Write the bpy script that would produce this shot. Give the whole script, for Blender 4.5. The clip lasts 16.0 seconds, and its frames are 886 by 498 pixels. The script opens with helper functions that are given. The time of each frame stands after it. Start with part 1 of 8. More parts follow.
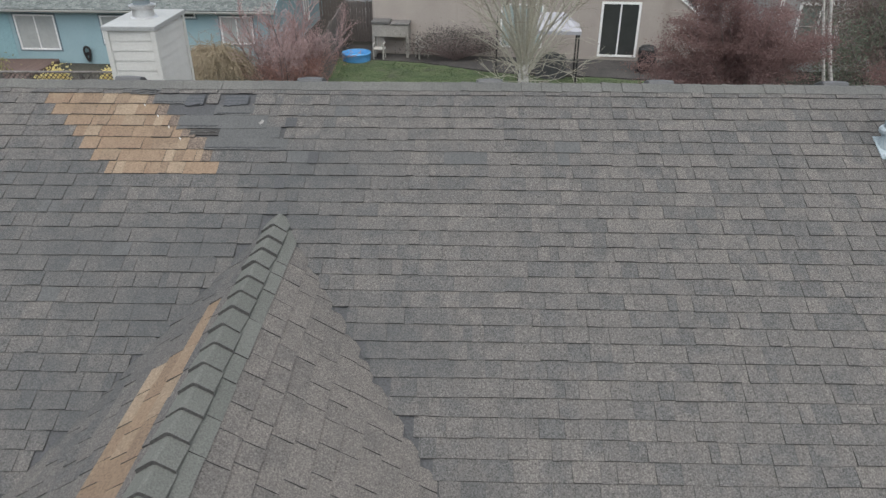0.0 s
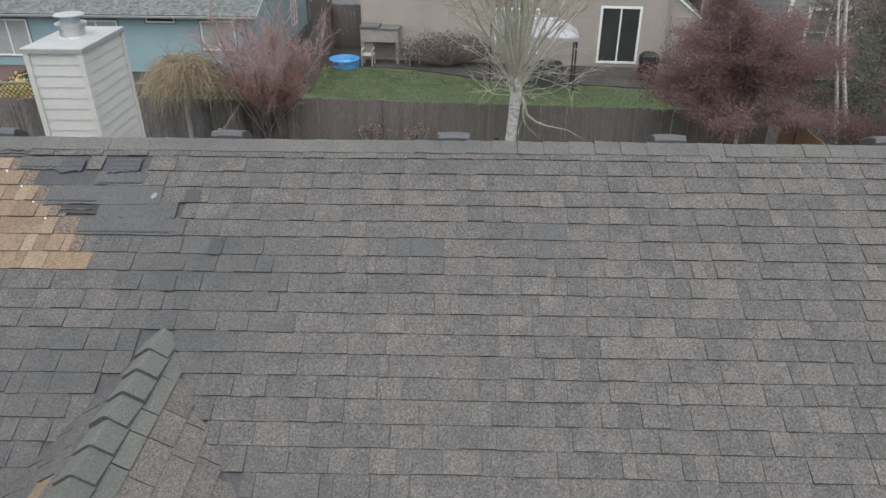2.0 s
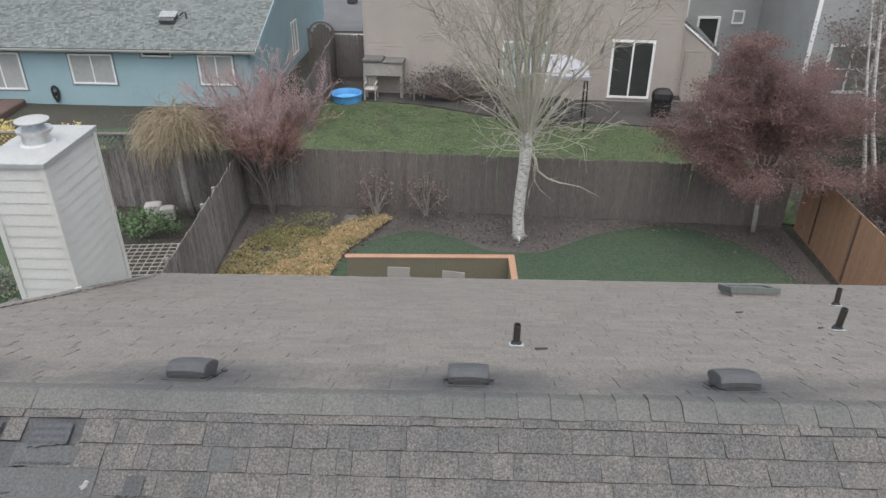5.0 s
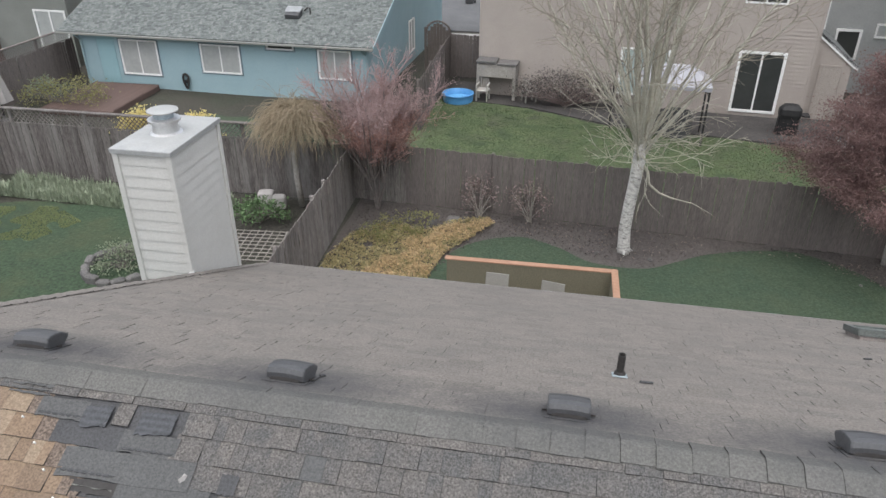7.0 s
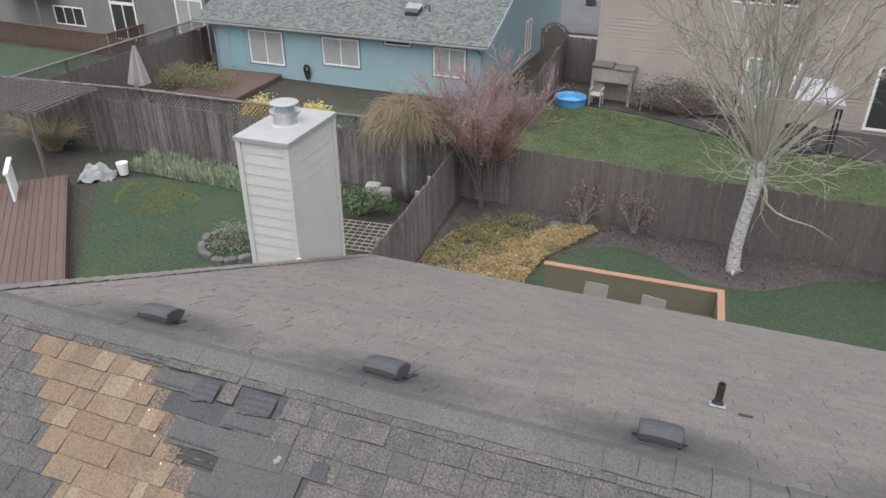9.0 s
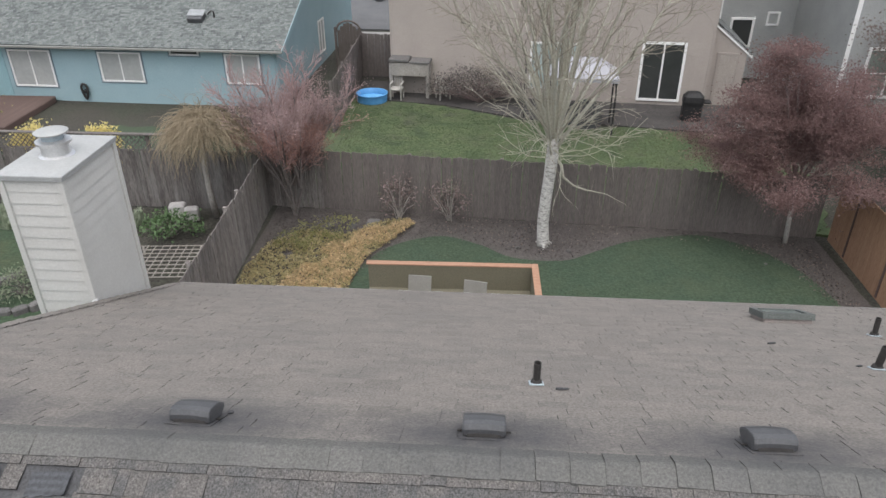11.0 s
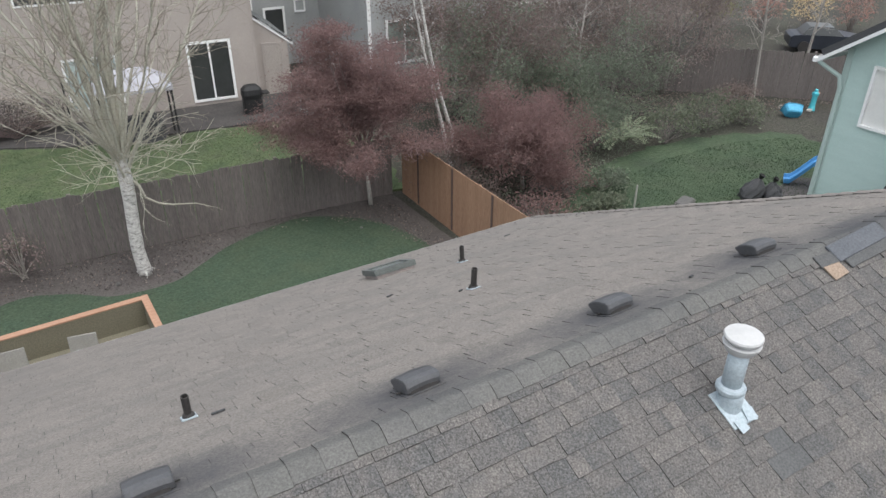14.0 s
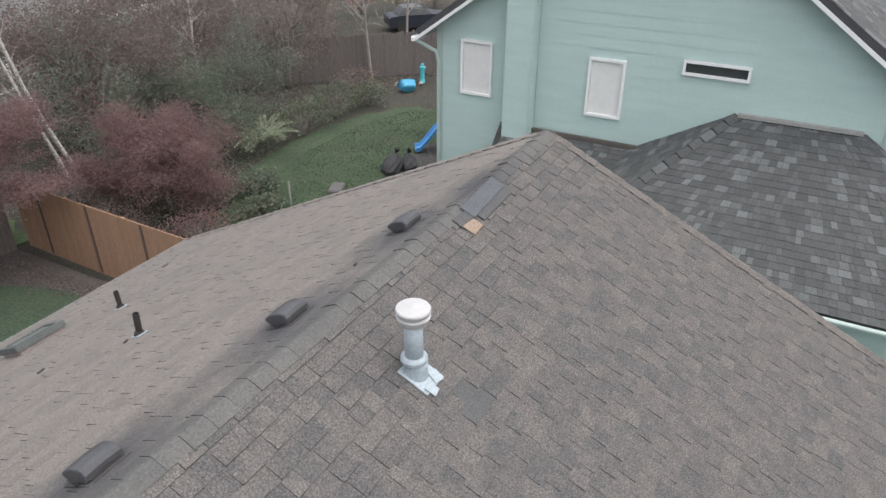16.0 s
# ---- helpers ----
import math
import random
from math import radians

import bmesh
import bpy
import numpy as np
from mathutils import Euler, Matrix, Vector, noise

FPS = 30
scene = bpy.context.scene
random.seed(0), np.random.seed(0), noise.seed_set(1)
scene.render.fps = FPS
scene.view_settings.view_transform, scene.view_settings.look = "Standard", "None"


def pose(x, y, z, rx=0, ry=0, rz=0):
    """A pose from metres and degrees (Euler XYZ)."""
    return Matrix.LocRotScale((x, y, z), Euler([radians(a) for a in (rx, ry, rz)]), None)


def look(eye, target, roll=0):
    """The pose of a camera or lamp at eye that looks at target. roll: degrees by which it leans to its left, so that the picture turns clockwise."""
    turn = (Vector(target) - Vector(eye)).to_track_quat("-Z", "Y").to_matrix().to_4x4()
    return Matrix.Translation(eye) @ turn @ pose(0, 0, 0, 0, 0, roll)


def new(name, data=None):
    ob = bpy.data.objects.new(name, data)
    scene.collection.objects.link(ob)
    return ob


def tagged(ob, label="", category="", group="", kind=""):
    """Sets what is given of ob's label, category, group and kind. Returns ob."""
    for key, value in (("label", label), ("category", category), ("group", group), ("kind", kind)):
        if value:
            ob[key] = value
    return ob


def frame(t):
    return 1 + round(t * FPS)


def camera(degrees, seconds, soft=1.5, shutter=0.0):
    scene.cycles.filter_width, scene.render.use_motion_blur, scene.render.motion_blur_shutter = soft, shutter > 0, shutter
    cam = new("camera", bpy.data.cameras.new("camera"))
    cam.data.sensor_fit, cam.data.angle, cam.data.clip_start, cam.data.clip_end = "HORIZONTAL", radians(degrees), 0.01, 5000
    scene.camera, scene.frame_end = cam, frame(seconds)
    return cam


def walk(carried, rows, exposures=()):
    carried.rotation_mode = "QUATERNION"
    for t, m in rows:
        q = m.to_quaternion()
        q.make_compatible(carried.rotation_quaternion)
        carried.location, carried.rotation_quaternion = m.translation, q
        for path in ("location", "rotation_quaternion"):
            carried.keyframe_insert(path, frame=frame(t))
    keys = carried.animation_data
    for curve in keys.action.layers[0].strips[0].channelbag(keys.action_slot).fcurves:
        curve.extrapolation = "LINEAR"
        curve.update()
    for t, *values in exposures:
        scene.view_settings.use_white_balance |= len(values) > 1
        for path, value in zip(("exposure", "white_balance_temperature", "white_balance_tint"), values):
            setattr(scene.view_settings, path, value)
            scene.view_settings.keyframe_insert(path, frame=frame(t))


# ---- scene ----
cam = camera(63.75, 16.0, soft=1.5)
# seconds, x, y, z, turn to the left, tilt, lean
ROWS = [
    (0, 0.014, -0.047, 7.841, 0.11, -29.41, 0.03),
    (0.5, 0.073, 0.273, 7.837, 0.10, -29.44, 0.03),
    (1, 0.170, 0.614, 7.822, 0.09, -29.47, -0.02),
    (1.5, 0.284, 1.018, 7.797, 0.08, -29.52, 0.06),
    (2, 0.345, 1.432, 7.814, 0.09, -29.58, 0.09),
    (2.5, 0.367, 1.786, 7.956, 0.13, -29.57, 0.07),
    (3, 0.377, 2.091, 8.111, 0.17, -29.52, -0.01),
    (3.5, 0.376, 2.391, 8.263, 0.21, -29.42, 0.03),
    (4, 0.314, 2.725, 8.439, 0.21, -29.29, 0.14),
    (4.2, 0.297, 2.825, 8.496, 0.21, -29.25, 0.09),
    (5.3, 0.291, 3.045, 8.599, 0.78, -29.32, 0.11),
    (6.3, 0.274, 3.121, 8.641, 4.67, -29.39, 0.16),
    (6.5, 0.251, 3.114, 8.649, 5.98, -29.38, 0.15),
    (7, 0.225, 3.172, 8.628, 9.48, -29.32, 0.08),
    (7.5, 0.219, 3.162, 8.651, 13.66, -29.29, 0.18),
    (8, 0.208, 3.133, 8.666, 17.10, -29.31, 0.11),
    (8.2, 0.191, 3.142, 8.666, 17.98, -29.30, 0.14),
    (9.2, 0.225, 3.172, 8.703, 18.62, -29.48, 0.13),
    (10.3, 0.287, 3.235, 8.727, 13.76, -29.63, 0.14),
    (10.5, 0.296, 3.263, 8.724, 10.91, -29.61, 0.05),
    (11, 0.328, 3.324, 8.715, 2.71, -29.66, -0.07),
    (11.5, 0.358, 3.365, 8.697, -5.50, -29.72, -0.17),
    (12, 0.386, 3.413, 8.644, -11.74, -29.68, -0.08),
    (12.5, 0.356, 3.408, 8.645, -16.21, -29.72, 0.06),
    (13, 0.307, 3.388, 8.675, -21.47, -29.77, 0.21),
    (13.5, 0.303, 3.394, 8.685, -26.87, -29.76, 0.24),
    (14, 0.308, 3.379, 8.706, -32.65, -29.83, 0.08),
    (14.5, 0.314, 3.384, 8.722, -39.01, -29.87, 0.14),
    (15, 0.346, 3.388, 8.725, -45.75, -29.89, 0.12),
    (15.5, 0.387, 3.394, 8.734, -53.81, -29.95, 0.20),
    (16, 0.427, 3.399, 8.741, -62.49, -29.93, 0.26),
]
walk(cam, [(t, pose(x, y, z, 90 + tilt, 0, turn) @ pose(0, 0, 0, 0, 0, lean)) for t, x, y, z, turn, tilt, lean in ROWS], [(0, 0.55, 6400, 7), (2, 0.59, 6400, 7.5), (4, 0.7, 6400, 8.5), (11, 0.67, 6470, 10), (13, 0.77, 6380, 8.5), (14.6, 0.785, 6400, 9), (16, 0.79, 6560, 11.5)])

# ---- daylight: a thin overcast, sun high behind cloud ----
world = bpy.data.worlds.new("overcast_sky")
scene.world = world
world.use_nodes = True
wn, wl = world.node_tree.nodes, world.node_tree.links
sky = wn.new("ShaderNodeTexSky")
sky.sky_type, sky.sun_disc = "NISHITA", False
sky.sun_elevation, sky.sun_rotation = radians(72), radians(170)
sky.air_density, sky.dust_density = 1.0, 4.0
cloud = wn.new("ShaderNodeHueSaturation")
cloud.inputs["Saturation"].default_value = 0.42
wl.new(sky.outputs[0], cloud.inputs["Color"])
wl.new(cloud.outputs[0], wn["Background"].inputs["Color"])
wn["Background"].inputs["Strength"].default_value = 0.15
sun_data = bpy.data.lights.new("sun", "SUN")
sun_data.energy, sun_data.angle, sun_data.color = 1.15, radians(120), (1.0, 0.987, 0.975)
sun = new("sun", sun_data)
sun.matrix_world = look((-4, -8, 30), (0, 0, 0))


# ---- materials ----
def ramp_of(nt, stops, interp="LINEAR"):
    r = nt.nodes.new("ShaderNodeValToRGB")
    r.color_ramp.interpolation = interp
    el = r.color_ramp.elements
    while len(el) < len(stops):
        el.new(0.5)
    for e, (p, c) in zip(el, stops):
        e.position, e.color = p, (*c, 1)
    return r


def noise_of(nt, coord, scale, detail=4.0, rough=0.6, stretch=None):
    n = nt.nodes.new("ShaderNodeTexNoise")
    n.inputs["Scale"].default_value, n.inputs["Detail"].default_value, n.inputs["Roughness"].default_value = scale, detail, rough
    if stretch:
        m = nt.nodes.new("ShaderNodeMapping")
        m.inputs["Scale"].default_value = stretch
        nt.links.new(coord, m.inputs["Vector"])
        coord = m.outputs[0]
    nt.links.new(coord, n.inputs["Vector"])
    return n.outputs["Fac"]


def mixed(nt, fac, a, b, kind="MIX"):
    m = nt.nodes.new("ShaderNodeMix")
    m.data_type, m.blend_type = "RGBA", kind
    for sock, v in ((m.inputs["Factor"], fac), (m.inputs["A"], a), (m.inputs["B"], b)):
        if isinstance(v, (int, float)):
            sock.default_value = v
        elif isinstance(v, tuple):
            sock.default_value = (*v, 1)
        else:
            nt.links.new(v, sock)
    return m.outputs["Result"]


def spread(nt, value, lo, hi, out_lo=0.0, out_hi=1.0):
    m = nt.nodes.new("ShaderNodeMapRange")
    for i, v in enumerate((lo, hi, out_lo, out_hi)):
        m.inputs[1 + i].default_value = v
    nt.links.new(value, m.inputs[0])
    return m.outputs[0]


def surface(name, palette, grain=(60, 0.35), stain=(1.5, 0.3), stain_colour=None, rough=0.85, metal=0.0, bump=0.3, bump_size=0.004,
            stretch=None, pieces=0.0, spec=0.3, interp="LINEAR", mottle=None):
    """A weathered surface: a palette picked piece by piece (object or island) and blotched by noise, fine grain, broad stains and relief."""
    m = bpy.data.materials.new(name)
    m.use_nodes = True
    nt = m.node_tree
    bsdf = nt.nodes["Principled BSDF"]
    pos = nt.nodes.new("ShaderNodeNewGeometry").outputs["Position"]
    geo = nt.nodes["Geometry"] if "Geometry" in nt.nodes else nt.nodes.new("ShaderNodeNewGeometry")
    info = nt.nodes.new("ShaderNodeObjectInfo")
    add = nt.nodes.new("ShaderNodeMath")
    add.operation = "ADD"
    nt.links.new(geo.outputs["Random Per Island"], add.inputs[0])
    nt.links.new(info.outputs["Random"], add.inputs[1])
    fr = nt.nodes.new("ShaderNodeMath")
    fr.operation = "FRACT"
    nt.links.new(add.outputs[0], fr.inputs[0])
    broad = noise_of(nt, pos, stain[0], 5, 0.6, stretch)
    fine = noise_of(nt, pos, grain[0], 3, 0.7, stretch)
    if pieces:
        pick = nt.nodes.new("ShaderNodeMix")
        pick.data_type = "FLOAT"
        pick.inputs[0].default_value = pieces
        nt.links.new(spread(nt, broad, 0.3, 0.7), pick.inputs[2])
        nt.links.new(fr.outputs[0], pick.inputs[3])
        key = pick.outputs[0]
    else:
        key = spread(nt, broad, 0.3, 0.7)
    r = ramp_of(nt, [(i / max(1, len(palette) - 1), c) for i, c in enumerate(palette)] if not isinstance(palette[0][0], (int, float)) or len(palette[0]) == 3 else palette, interp)
    nt.links.new(key, r.inputs[0])
    g = spread(nt, fine, 0.30, 0.70, 1 - grain[1], 1 + grain[1])
    col = mixed(nt, 1.0, r.outputs[0], g, "MULTIPLY")
    if mottle:
        col = mixed(nt, 1.0, col, spread(nt, noise_of(nt, pos, mottle[0], 3, 0.65, mottle[2]), 0.32, 0.68, 1 - mottle[1], 1 + mottle[1]), "MULTIPLY")
    if stain_colour:
        other = noise_of(nt, pos, stain[0] * 0.6, 6, 0.65, stretch)
        col = mixed(nt, spread(nt, other, 0.5, 0.72, 0.0, stain[1]), col, stain_colour)
    nt.links.new(col, bsdf.inputs["Base Color"])
    bsdf.inputs["Roughness"].default_value, bsdf.inputs["Metallic"].default_value = rough, metal
    bsdf.inputs["Specular IOR Level"].default_value = spec
    if bump:
        b = nt.nodes.new("ShaderNodeBump")
        b.inputs["Strength"].default_value, b.inputs["Distance"].default_value = bump, bump_size
        nt.links.new(fine, b.inputs["Height"])
        nt.links.new(b.outputs[0], bsdf.inputs["Normal"])
    return m


SHINGLE = surface("brown_grey_shingle", [(0.080, 0.080, 0.080), (0.101, 0.097, 0.093), (0.116, 0.1085, 0.102), (0.087, 0.086, 0.085), (0.129, 0.1195, 0.111), (0.096, 0.0925, 0.089), (0.118, 0.110, 0.1035), (0.084, 0.084, 0.083), (0.122, 0.1135, 0.106)],
                  grain=(100, 0.5), stain=(5.5, 0.25), stain_colour=(0.080, 0.0785, 0.077), rough=0.92, bump=0.6, bump_size=0.004, pieces=0.8, spec=0.2, mottle=(100, 0.32, (1, 0.75, 0.75)))
# browner, lighter palette than SHINGLE: cross gable's right slope and front rakes
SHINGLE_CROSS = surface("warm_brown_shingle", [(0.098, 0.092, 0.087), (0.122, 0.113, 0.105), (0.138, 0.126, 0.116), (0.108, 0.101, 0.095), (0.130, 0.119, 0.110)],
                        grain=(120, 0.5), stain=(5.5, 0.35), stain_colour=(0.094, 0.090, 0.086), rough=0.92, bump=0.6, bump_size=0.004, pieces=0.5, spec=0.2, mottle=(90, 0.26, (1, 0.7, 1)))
SHINGLE_EDGE = surface("dark_asphalt_edge", [(0.068, 0.066, 0.064), (0.086, 0.083, 0.080)], grain=(60, 0.3), stain=(6, 0.2), rough=0.95, bump=0, spec=0.15)
# palette of the back slope, paler than the front slope's
SHINGLE_BACK = surface("pale_grey_shingle", [(0.144, 0.132, 0.12), (0.17, 0.156, 0.142), (0.193, 0.176, 0.159), (0.158, 0.147, 0.135), (0.18, 0.163, 0.145)],
                       grain=(60, 0.38), stain=(1.1, 0.45), stain_colour=(0.132, 0.126, 0.118), rough=0.85, bump=0.5, bump_size=0.004, pieces=0.5, spec=0.3)
SHINGLE_TAN = surface("new_tan_shingle", [(0.152, 0.108, 0.076), (0.205, 0.151, 0.107), (0.173, 0.122, 0.086), (0.24, 0.188, 0.137), (0.158, 0.116, 0.084), (0.218, 0.158, 0.109)],
                      grain=(80, 0.35), stain=(6, 0.35), stain_colour=(0.14, 0.105, 0.0742), rough=0.92, bump=0.5, pieces=0.9, spec=0.2)
SHINGLE_SLATE = surface("dark_green_shingle", [(0.106, 0.109, 0.100), (0.119, 0.122, 0.112), (0.129, 0.131, 0.121)], grain=(110, 0.3), stain=(2, 0.2), rough=0.92, bump=0.5, pieces=0.6, spec=0.2)
CAP = surface("grey_cap_shingle", [(0.102, 0.101, 0.097), (0.116, 0.115, 0.108), (0.128, 0.125, 0.119)], grain=(80, 0.3), stain=(1.5, 0.4), stain_colour=(0.088, 0.089, 0.086), rough=0.9, bump=0.5, pieces=0.5, spec=0.2)
FELT = surface("black_roof_felt", [(0.0476, 0.0483, 0.051), (0.0612, 0.0619, 0.0646), (0.0714, 0.0721, 0.0748)], grain=(80, 0.3), stain=(4, 0.3), rough=0.75, bump=0.3, pieces=0.5)
SHINGLE_BARE = surface("worn_bluish_shingle", [(0.0775, 0.0785, 0.0785), (0.0850, 0.0862, 0.0858), (0.0925, 0.0935, 0.0930)], grain=(80, 0.3), stain=(4, 0.3), rough=0.9, pieces=0.4)
SHINGLE_DARK = surface("charcoal_shingle", [(0.066, 0.07, 0.07), (0.08, 0.084, 0.084), (0.075, 0.078, 0.078), (0.095, 0.099, 0.098), (0.085, 0.088, 0.088), (0.145, 0.153, 0.153), (0.092, 0.096, 0.096), (0.078, 0.082, 0.082), (0.12, 0.126, 0.126)], grain=(50, 0.25), stain=(1, 0.2), rough=0.9, pieces=0.92, spec=0.2)
SHINGLE_BLUE = surface("speckled_grey_green_shingle", [(0.092, 0.104, 0.102), (0.128, 0.141, 0.138), (0.155, 0.169, 0.163), (0.185, 0.198, 0.190), (0.112, 0.124, 0.120)], grain=(30, 0.4), stain=(1, 0.2), rough=0.9, pieces=1.0, spec=0.2, mottle=(26, 0.28, (0.6, 1, 1)))
SHINGLE_FAR = surface("grey_green_shingle", [(0.128, 0.139, 0.139), (0.165, 0.176, 0.174), (0.20, 0.209, 0.204)], grain=(30, 0.35), stain=(1, 0.2), rough=0.9, pieces=0.8, spec=0.2)
WHITE_SIDING = surface("white_painted_siding", [(0.476, 0.470, 0.446), (0.526, 0.520, 0.496)], grain=(40, 0.06), stain=(2, 0.3), stain_colour=(0.437, 0.425, 0.395), rough=0.6, bump=0.1)
BLUE_SIDING = surface("blue_painted_siding", [(0.268, 0.38, 0.412), (0.305, 0.417, 0.444)], grain=(30, 0.08), stain=(1, 0.2), stain_colour=(0.273, 0.364, 0.385), rough=0.65, bump=0.1)
TEAL_SIDING = surface("sage_green_painted_siding", [(0.425, 0.541, 0.508), (0.462, 0.582, 0.544)], grain=(25, 0.08), stain=(1.2, 0.3), stain_colour=(0.412, 0.517, 0.486), rough=0.65, bump=0.15, stretch=(1, 1, 6))
TAN_SIDING = surface("beige_siding", [(0.340, 0.300, 0.272), (0.378, 0.336, 0.302)], grain=(30, 0.08), stain=(1, 0.2), stain_colour=(0.305, 0.272, 0.248), rough=0.7, bump=0.1)
GREY_SIDING = surface("grey_siding", [(0.303, 0.311, 0.303), (0.358, 0.366, 0.358)], grain=(30, 0.1), stain=(1, 0.2), rough=0.7, bump=0.1)
TAUPE_SIDING = surface("green_grey_siding", [(0.178, 0.186, 0.170), (0.212, 0.220, 0.203)], grain=(30, 0.1), stain=(1, 0.2), rough=0.7, bump=0.1)
STRAW = surface("straw_grass_blade", [(0.185, 0.215, 0.105), (0.235, 0.26, 0.13)], grain=(20, 0.2), stain=(1, 0.2), rough=0.9, bump=0, pieces=0.5, spec=0.1)
WHITE_TRIM = surface("white_trim_paint", [(0.78, 0.78, 0.754), (0.8, 0.8, 0.8)], grain=(60, 0.05), stain=(3, 0.2), stain_colour=(0.676, 0.67, 0.637), rough=0.5, bump=0.05)
GREEN_TRIM = surface("green_trim_paint", [(0.38, 0.46, 0.43), (0.41, 0.49, 0.46)], grain=(60, 0.05), stain=(3, 0.1), rough=0.5, bump=0.05)
SLATE_TRIM = surface("slate_blue_trim_paint", [(0.15, 0.20, 0.225), (0.18, 0.23, 0.255)], grain=(60, 0.1), stain=(3, 0.1), rough=0.6, bump=0.05)
DARK_TRIM = surface("brown_trim_paint", [(0.10, 0.085, 0.075), (0.13, 0.11, 0.10)], grain=(60, 0.1), stain=(3, 0.1), rough=0.6, bump=0.05)
BLIND = surface("pale_window_blind", [(0.33, 0.345, 0.335), (0.40, 0.41, 0.395)], grain=(5, 0.08), stain=(1, 0.15), stain_colour=(0.30, 0.31, 0.31), rough=0.35, bump=0, spec=0.5)
BLIND_WHITE = surface("white_window_blind", [(0.69, 0.68, 0.65), (0.73, 0.72, 0.69)], grain=(5, 0.05), stain=(1, 0.1), rough=0.45, bump=0)
# the cabinet's beige is darkened to hold the shade it stands in
CABINET = surface("shaded_beige_plastic", [(0.27, 0.253, 0.23), (0.345, 0.322, 0.293)], grain=(20, 0.2), stain=(3, 0.4), stain_colour=(0.196, 0.178, 0.161), rough=0.65, bump=0.05)
TWIG_BROWN = surface("brown_outer_twig", [(0.185, 0.160, 0.130), (0.245, 0.218, 0.178), (0.315, 0.290, 0.240)], grain=(20, 0.2), stain=(2, 0.2), rough=0.9, bump=0, pieces=0.6)
TARP = surface("pale_grey_tarpaulin", [(0.238, 0.252, 0.259), (0.322, 0.336, 0.339)], grain=(25, 0.15), stain=(5, 0.4), stain_colour=(0.175, 0.182, 0.182), rough=0.5, bump=0.2, bump_size=0.02)
DARK_GLASS = surface("dark_window_glass", [(0.034, 0.037, 0.036), (0.052, 0.055, 0.053)], grain=(5, 0.1), stain=(1, 0.1), rough=0.3, bump=0, spec=0.5)
FENCE_PALE = surface("greyed_streaky_cedar", [(0.080, 0.071, 0.067), (0.107, 0.096, 0.090), (0.142, 0.128, 0.120), (0.091, 0.081, 0.076)], grain=(45, 0.5), stain=(4.0, 0.6), stain_colour=(0.29, 0.28, 0.265), rough=0.9, pieces=0.6, stretch=(1, 1, 0.12))
FENCE_STREAKED = surface("silvered_streaky_cedar", [(0.125, 0.112, 0.105), (0.165, 0.149, 0.139), (0.21, 0.19, 0.178), (0.14, 0.125, 0.117)], grain=(45, 0.5), stain=(4.0, 0.6), stain_colour=(0.32, 0.305, 0.29), rough=0.9, pieces=0.6, stretch=(1, 1, 0.12))
FENCE = surface("weathered_dark_cedar", [(0.122, 0.107, 0.100), (0.138, 0.121, 0.113), (0.152, 0.133, 0.124), (0.130, 0.113, 0.106)], grain=(45, 0.28), stain=(5.5, 0.25), stain_colour=(0.21, 0.195, 0.184), rough=0.9, pieces=0.6, stretch=(1, 1, 0.12))
FENCE_NEW = surface("orange_stained_cedar", [(0.30, 0.180, 0.115), (0.34, 0.206, 0.134), (0.365, 0.225, 0.146)], grain=(45, 0.2), stain=(2, 0.3), stain_colour=(0.26, 0.17, 0.12), rough=0.8, pieces=0.6, stretch=(1, 1, 0.15))
CEDAR_TRIM = surface("fresh_cedar_board", [(0.319, 0.182, 0.119), (0.362, 0.219, 0.15)], grain=(50, 0.2), stain=(3, 0.2), rough=0.75, stretch=(0.2, 1, 1))
DECK = surface("red_brown_deck_board", [(0.105, 0.0713, 0.062), (0.13, 0.0899, 0.0775)], grain=(50, 0.3), stain=(2, 0.2), rough=0.75, pieces=0.6)
MULCH = surface("dark_bark_mulch", [(0.080, 0.071, 0.067), (0.092, 0.082, 0.077), (0.108, 0.096, 0.090)], grain=(22, 0.4), stain=(1.2, 0.4), stain_colour=(0.11, 0.0989, 0.0877), rough=0.95, bump=0.8, bump_size=0.03)
LAWN = surface("short_green_lawn", [(0.036, 0.058, 0.036), (0.05, 0.073, 0.045), (0.042, 0.066, 0.042), (0.058, 0.078, 0.047)], grain=(16, 0.4), stain=(0.9, 0.5), stain_colour=(0.066, 0.08, 0.046), rough=0.95, bump=0.7, bump_size=0.03)
LAWN_WEST = surface("worn_green_lawn", [(0.034, 0.055, 0.032), (0.042, 0.066, 0.037), (0.037, 0.058, 0.034), (0.052, 0.072, 0.040)], grain=(12, 0.5), stain=(0.9, 0.6), stain_colour=(0.0782, 0.0816, 0.0425), rough=0.95, bump=0.8, bump_size=0.03)
LAWN_LONG = surface("lush_green_lawn", [(0.046, 0.064, 0.034), (0.062, 0.088, 0.041), (0.080, 0.104, 0.050), (0.058, 0.068, 0.042)], grain=(9, 0.3), stain=(1.1, 0.6), stain_colour=(0.062, 0.063, 0.046), rough=0.95, bump=0.8, bump_size=0.04)
LAWN_EAST = surface("shady_green_grass", [(0.036, 0.055, 0.034), (0.046, 0.070, 0.039), (0.056, 0.080, 0.045), (0.044, 0.060, 0.037)], grain=(9, 0.3), stain=(0.8, 0.6), stain_colour=(0.050, 0.056, 0.040), rough=0.95, bump=0.8, bump_size=0.04)
